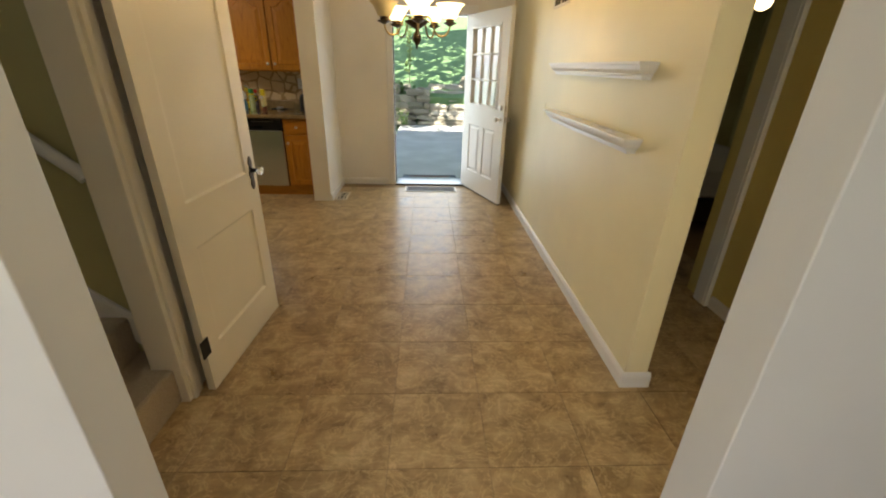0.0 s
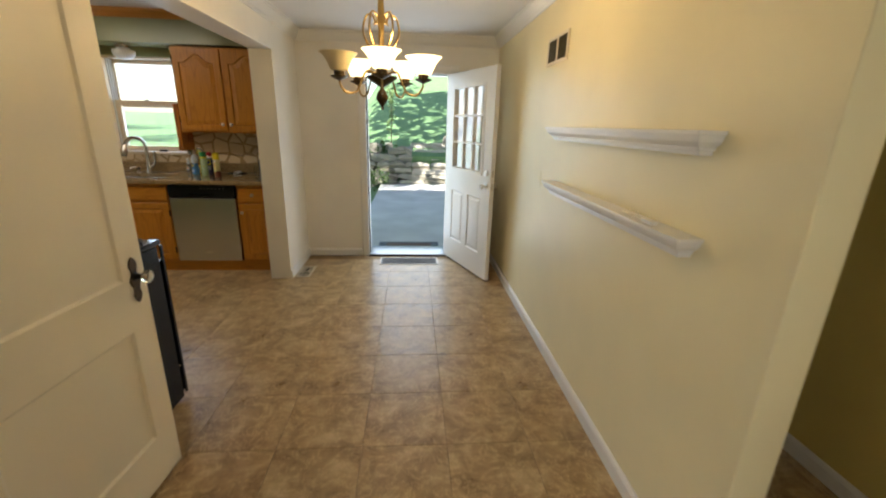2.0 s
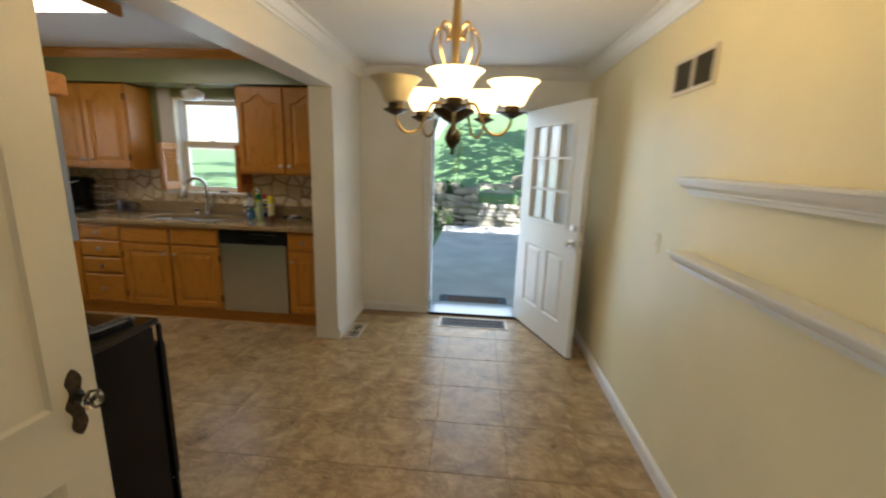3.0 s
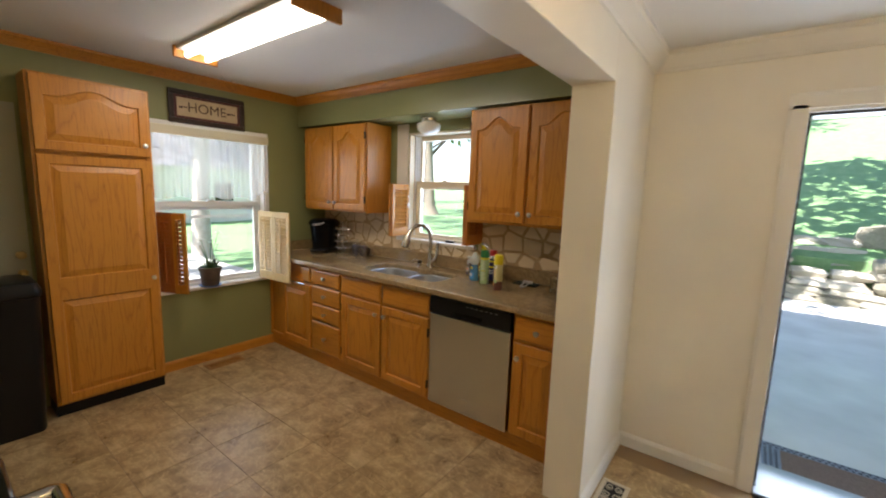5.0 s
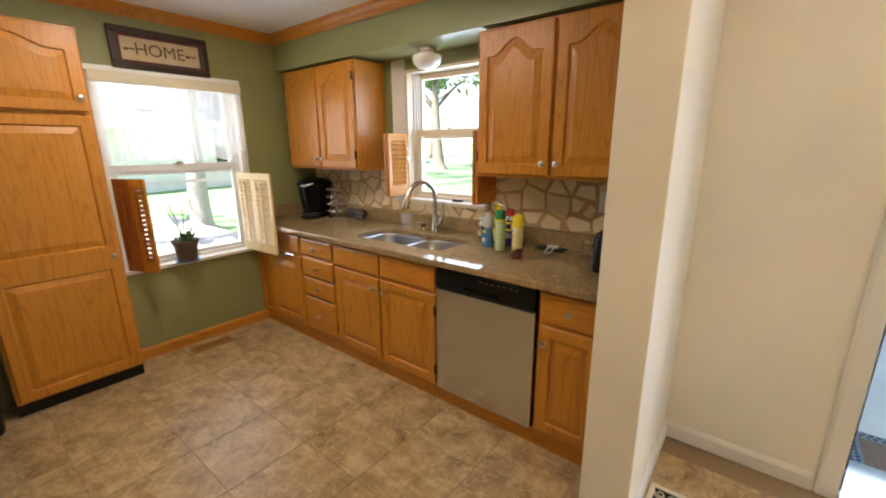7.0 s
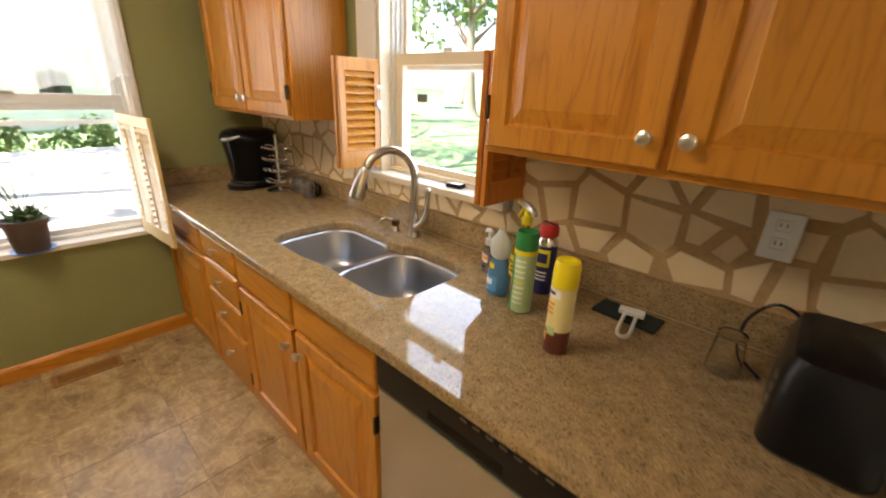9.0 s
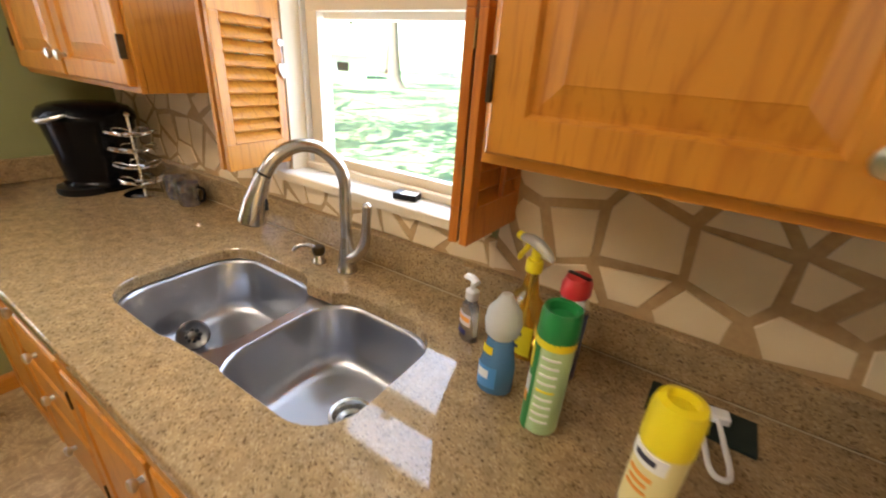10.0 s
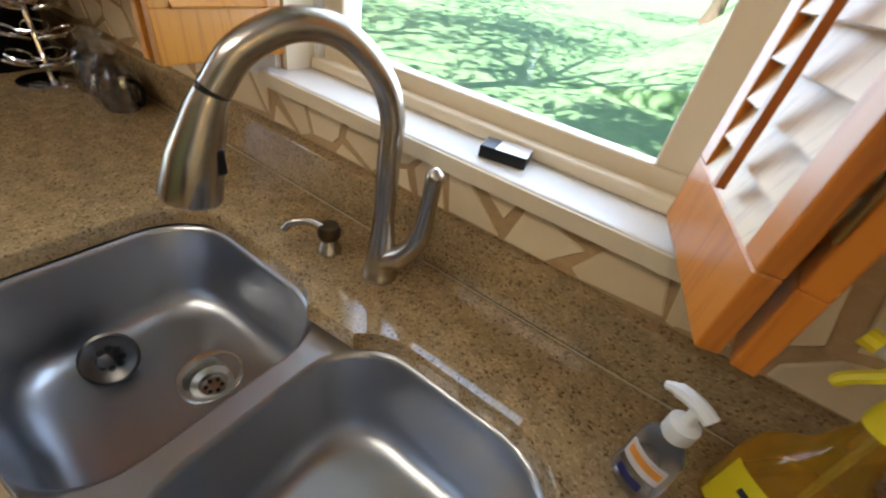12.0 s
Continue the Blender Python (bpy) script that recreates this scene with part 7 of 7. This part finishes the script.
def tree(x, y, h, r, crown_h, seed, clusters=26, leaves=70, size=0.22, lean=0.0, bark=None):
    rn = random.Random(seed)
    z0 = ground_height(x, y) - 0.1
    t = thing("tree", "leafy deciduous tree with a trunk, in view or added unseen for its shadow", "tree", "trees on the lawn", at=(x, y, z0))
    bm = bmesh.new()
    top = h * 0.72
    keys = [(0, 0, 0), (0.02 * h * lean, 0, 0.12 * h), (0.05 * h * lean, 0.01 * h, 0.35 * h), (0.06 * h * lean, 0.0, top)]
    cp = curve_pts(keys, 5)
    tube(bm, cp, [r * (1.5 if k == 0 else 1.15 if k == 1 else 1 - 0.75 * k / len(cp)) for k in range(len(cp))], 12)
    part("trunk", bm, bark or BARK, t, smooth=True)
    ends = []
    for k in range(7):
        a = k * 0.9 + rn.uniform(-0.3, 0.3)
        zb = h * rn.uniform(0.3, 0.62)
        L = h * rn.uniform(0.22, 0.36)
        e = Vector((math.cos(a) * L, math.sin(a) * L, zb + L * rn.uniform(0.5, 0.9)))
        ends.append(e)
        bm = bmesh.new()
        tube(bm, curve_pts([(0.05 * h * lean, 0, zb), tuple(Vector((0.05 * h * lean, 0, zb)).lerp(e, 0.5) + Vector((0, 0, 0.02 * h))), tuple(e)], 4), [r * 0.3 * (1 - 0.85 * i / 8) for i in range(9)], 7)
        part("limb", bm, BARK, t, smooth=True)
    bm = bmesh.new()
    for k in range(clusters):
        e = rn.choice(ends)
        c = e + Vector((rn.gauss(0, 0.10), rn.gauss(0, 0.10), rn.gauss(0.02, 0.09))) * h
        c.z = max(c.z, crown_h + rn.uniform(0, 0.8))
        leaf_cloud(bm, rn, c.x, c.y, c.z, h * rn.uniform(0.07, 0.13), leaves, size)
    part("crown", bm, FOLIAGE, t)


tree(-18.6, 25.0, 13.0, 0.45, 6.4, 1, 30, 80, 0.24, -0.6, GREY_BARK)
# These three are kept out of view, added to dapple lawn and slope.
tree(-6.9, 7.3, 14.0, 0.24, 6.5, 12, 42, 90, 0.12)
tree(2.3, 9.6, 14.0, 0.26, 7.5, 13, 70, 44, 0.34)
tree(-9.8, 3.0, 13.0, 0.24, 6.0, 14, 26, 70, 0.2)
tree(-10.6, 6.75, 12.0, 0.24, 5.0, 15, 20, 60, 0.16, 0.0, PALE_BARK)
# Four more unseen trees, there only for the shadows they throw.
tree(-7.4, -0.6, 13.0, 0.3, 6.5, 2, 22, 70, 0.2)
tree(7.5, 11.5, 14.0, 0.32, 7.0, 3, 36, 46, 0.36)
tree(-14.5, 11.0, 14.0, 0.3, 6.5, 16, 40, 60, 0.17)
tree(-12.5, -2.5, 13.0, 0.3, 6.0, 4, 26, 60, 0.22)
tree(0.5, 30.0, 14.0, 0.35, 4.0, 5, 30, 70, 0.26)
tree(-4.0, 24.0, 12.0, 0.28, 3.8, 6, 30, 70, 0.24)
tree(8.5, 22.0, 13.0, 0.3, 3.5, 7, 30, 70, 0.24)
tree(-30.0, 38.0, 15.0, 0.4, 3.5, 8, 30, 70, 0.3)
tree(-24.0, 12.0, 14.0, 0.4, 3.5, 9, 30, 70, 0.3)

sap = thing("garden_sapling", "slim sapling with pale leaves on the slope", "sapling", at=(-0.55, 13.4, 0.86))
bm = bmesh.new()
tube(bm, [(0, 0, -0.1), (0.03, 0, 0.8), (-0.02, 0, 1.7)], [0.015, 0.011, 0.005], 6)
part("stem", bm, BARK, sap)
bm = bmesh.new()
rn = random.Random(3)
for k in range(9):
    leaf_cloud(bm, rn, rn.uniform(-0.12, 0.12), rn.uniform(-0.1, 0.1), 0.5 + 0.15 * k, 0.13, 16, 0.05)
part("crown", bm, speckle("pale_leaf", (0.16, 0.26, 0.08), (0.3, 0.4, 0.16), 3.0, 0.6, 0.0), sap)
sh = thing("garden_shrub", "leafy green shrubs beside the stone wall", "shrub", at=(-1.0, 11.2, -0.05))
bm = bmesh.new()
for k in range(14):
    leaf_cloud(bm, rn, rn.uniform(-0.5, 0.35), rn.uniform(-1.0, 1.0), rn.uniform(0.05, 0.4), 0.22, 40, 0.05)
part("foliage", bm, FOLIAGE, sh)
sh = thing("garden_shrub", "low leafy plants growing between the wall stones", "shrub", at=(-0.5, 12.75, 0.62))
bm = bmesh.new()
for k in range(16):
    leaf_cloud(bm, rn, rn.uniform(-0.9, 0.5), rn.uniform(-0.1, 0.35), rn.uniform(0.02, 0.26), 0.15, 30, 0.045)
part("foliage", bm, FOLIAGE, sh)


sh = thing("garden_shrub", "rounded leafy shrubs beyond the driveway", "shrub", at=(-15.2, 5.2, -0.4))
bm = bmesh.new()
for k in range(26):
    leaf_cloud(bm, rn, rn.uniform(-0.5, 0.5), rn.uniform(-2.6, 1.4), rn.uniform(0.1, 0.8), 0.34, 60, 0.09)
part("foliage", bm, FOLIAGE, sh)


def far_house(x, y, z, rz, w, d, h, color, label, windows=3):
    hs = thing("neighbour_house", label, "house", at=(x, y, z), rz=rz)
    box_part("wall", (-w / 2, w / 2, -d / 2, d / 2, 0, h), paint("house_siding", color, 0.8, 0.06), hs, "", 0)
    bm = bmesh.new()
    extrude_profile(bm, [(-d / 2 - 0.4, h), (d / 2 + 0.4, h), (0, h + d * 0.32)], (-w / 2 - 0.4, 0, 0), (w / 2 + 0.4, 0, 0), (0, 1, 0))
    part("roof", bm, speckle("grey_shingle_roof", (0.16, 0.17, 0.2), (0.24, 0.25, 0.28), 6.0, 0.9), hs, "grey shingled roof")
    for k in range(windows):
        xx = -w / 2 + w * (k + 0.5) / windows
        wn = box_part("window", (xx - 0.5, xx + 0.5, -d / 2 - 0.06, -d / 2 + 0.02, h * 0.33, h * 0.78), WHITE_PLASTIC, hs, "white window frame", 0)
        box_part("pane", (xx - 0.42, xx + 0.42, -d / 2 - 0.08, -d / 2 - 0.061, h * 0.33 + 0.08, h * 0.78 - 0.08), DARK_GLASS, wn, bevel=0)


far_house(-28.2, 30.2, -0.15, 42, 3.6, 2.6, 1.75, (0.74, 0.75, 0.76), "small pale garden house with a grey roof far across the lawn", 1)
far_house(-25.0, 9.0, -0.4, 90, 12, 8, 2.7, (0.78, 0.77, 0.75), "pale neighbouring house beyond the driveway", 2)

# ---- floor tiles ----
def tile_mesh(w):
    bm = bmesh.new()
    e, t = 0.0012, 0.004
    o = w / 2
    a = [bm.verts.new((x, y, -t)) for x, y in ((-o, -o), (o, -o), (o, o), (-o, o))]
    b = [bm.verts.new((x, y, -e * 0.6)) for x, y in ((-o, -o), (o, -o), (o, o), (-o, o))]
    c = [bm.verts.new((x, y, 0)) for x, y in ((-o + e, -o + e), (o - e, -o + e), (o - e, o - e), (-o + e, o - e))]
    ring_faces(bm, a, b)
    ring_faces(bm, b, c)
    bm.faces.new(c)
    me = bpy.data.meshes.new("tile")
    bm.to_mesh(me)
    bm.free()
    me.materials.append(FLOOR)
    return me


TILE, PITCH = tile_mesh(0.4040), 0.4065
floor = bpy.data.objects["floor"]


def lay(x0, x1, y0, y1, ox, oy):
    i0, i1 = math.floor((x0 - ox) / PITCH), math.ceil((x1 - ox) / PITCH)
    j0, j1 = math.floor((y0 - oy) / PITCH), math.ceil((y1 - oy) / PITCH)
    for i in range(i0, i1):
        for j in range(j0, j1):
            x, y = ox + PITCH * (i + 0.5), oy + PITCH * (j + 0.5)
            if x < x0 or x > x1 or y < y0 or y > y1:
                continue
            ob = new("tile", TILE)
            ob.parent = floor
            ob.location = (x, y, 0)


lay(-1.77, 2.1, 0.35, 5.32, -0.155, 1.547)
lay(-4.45, -1.78, 2.1, 5.2, -0.155, 1.547 + 0.12)
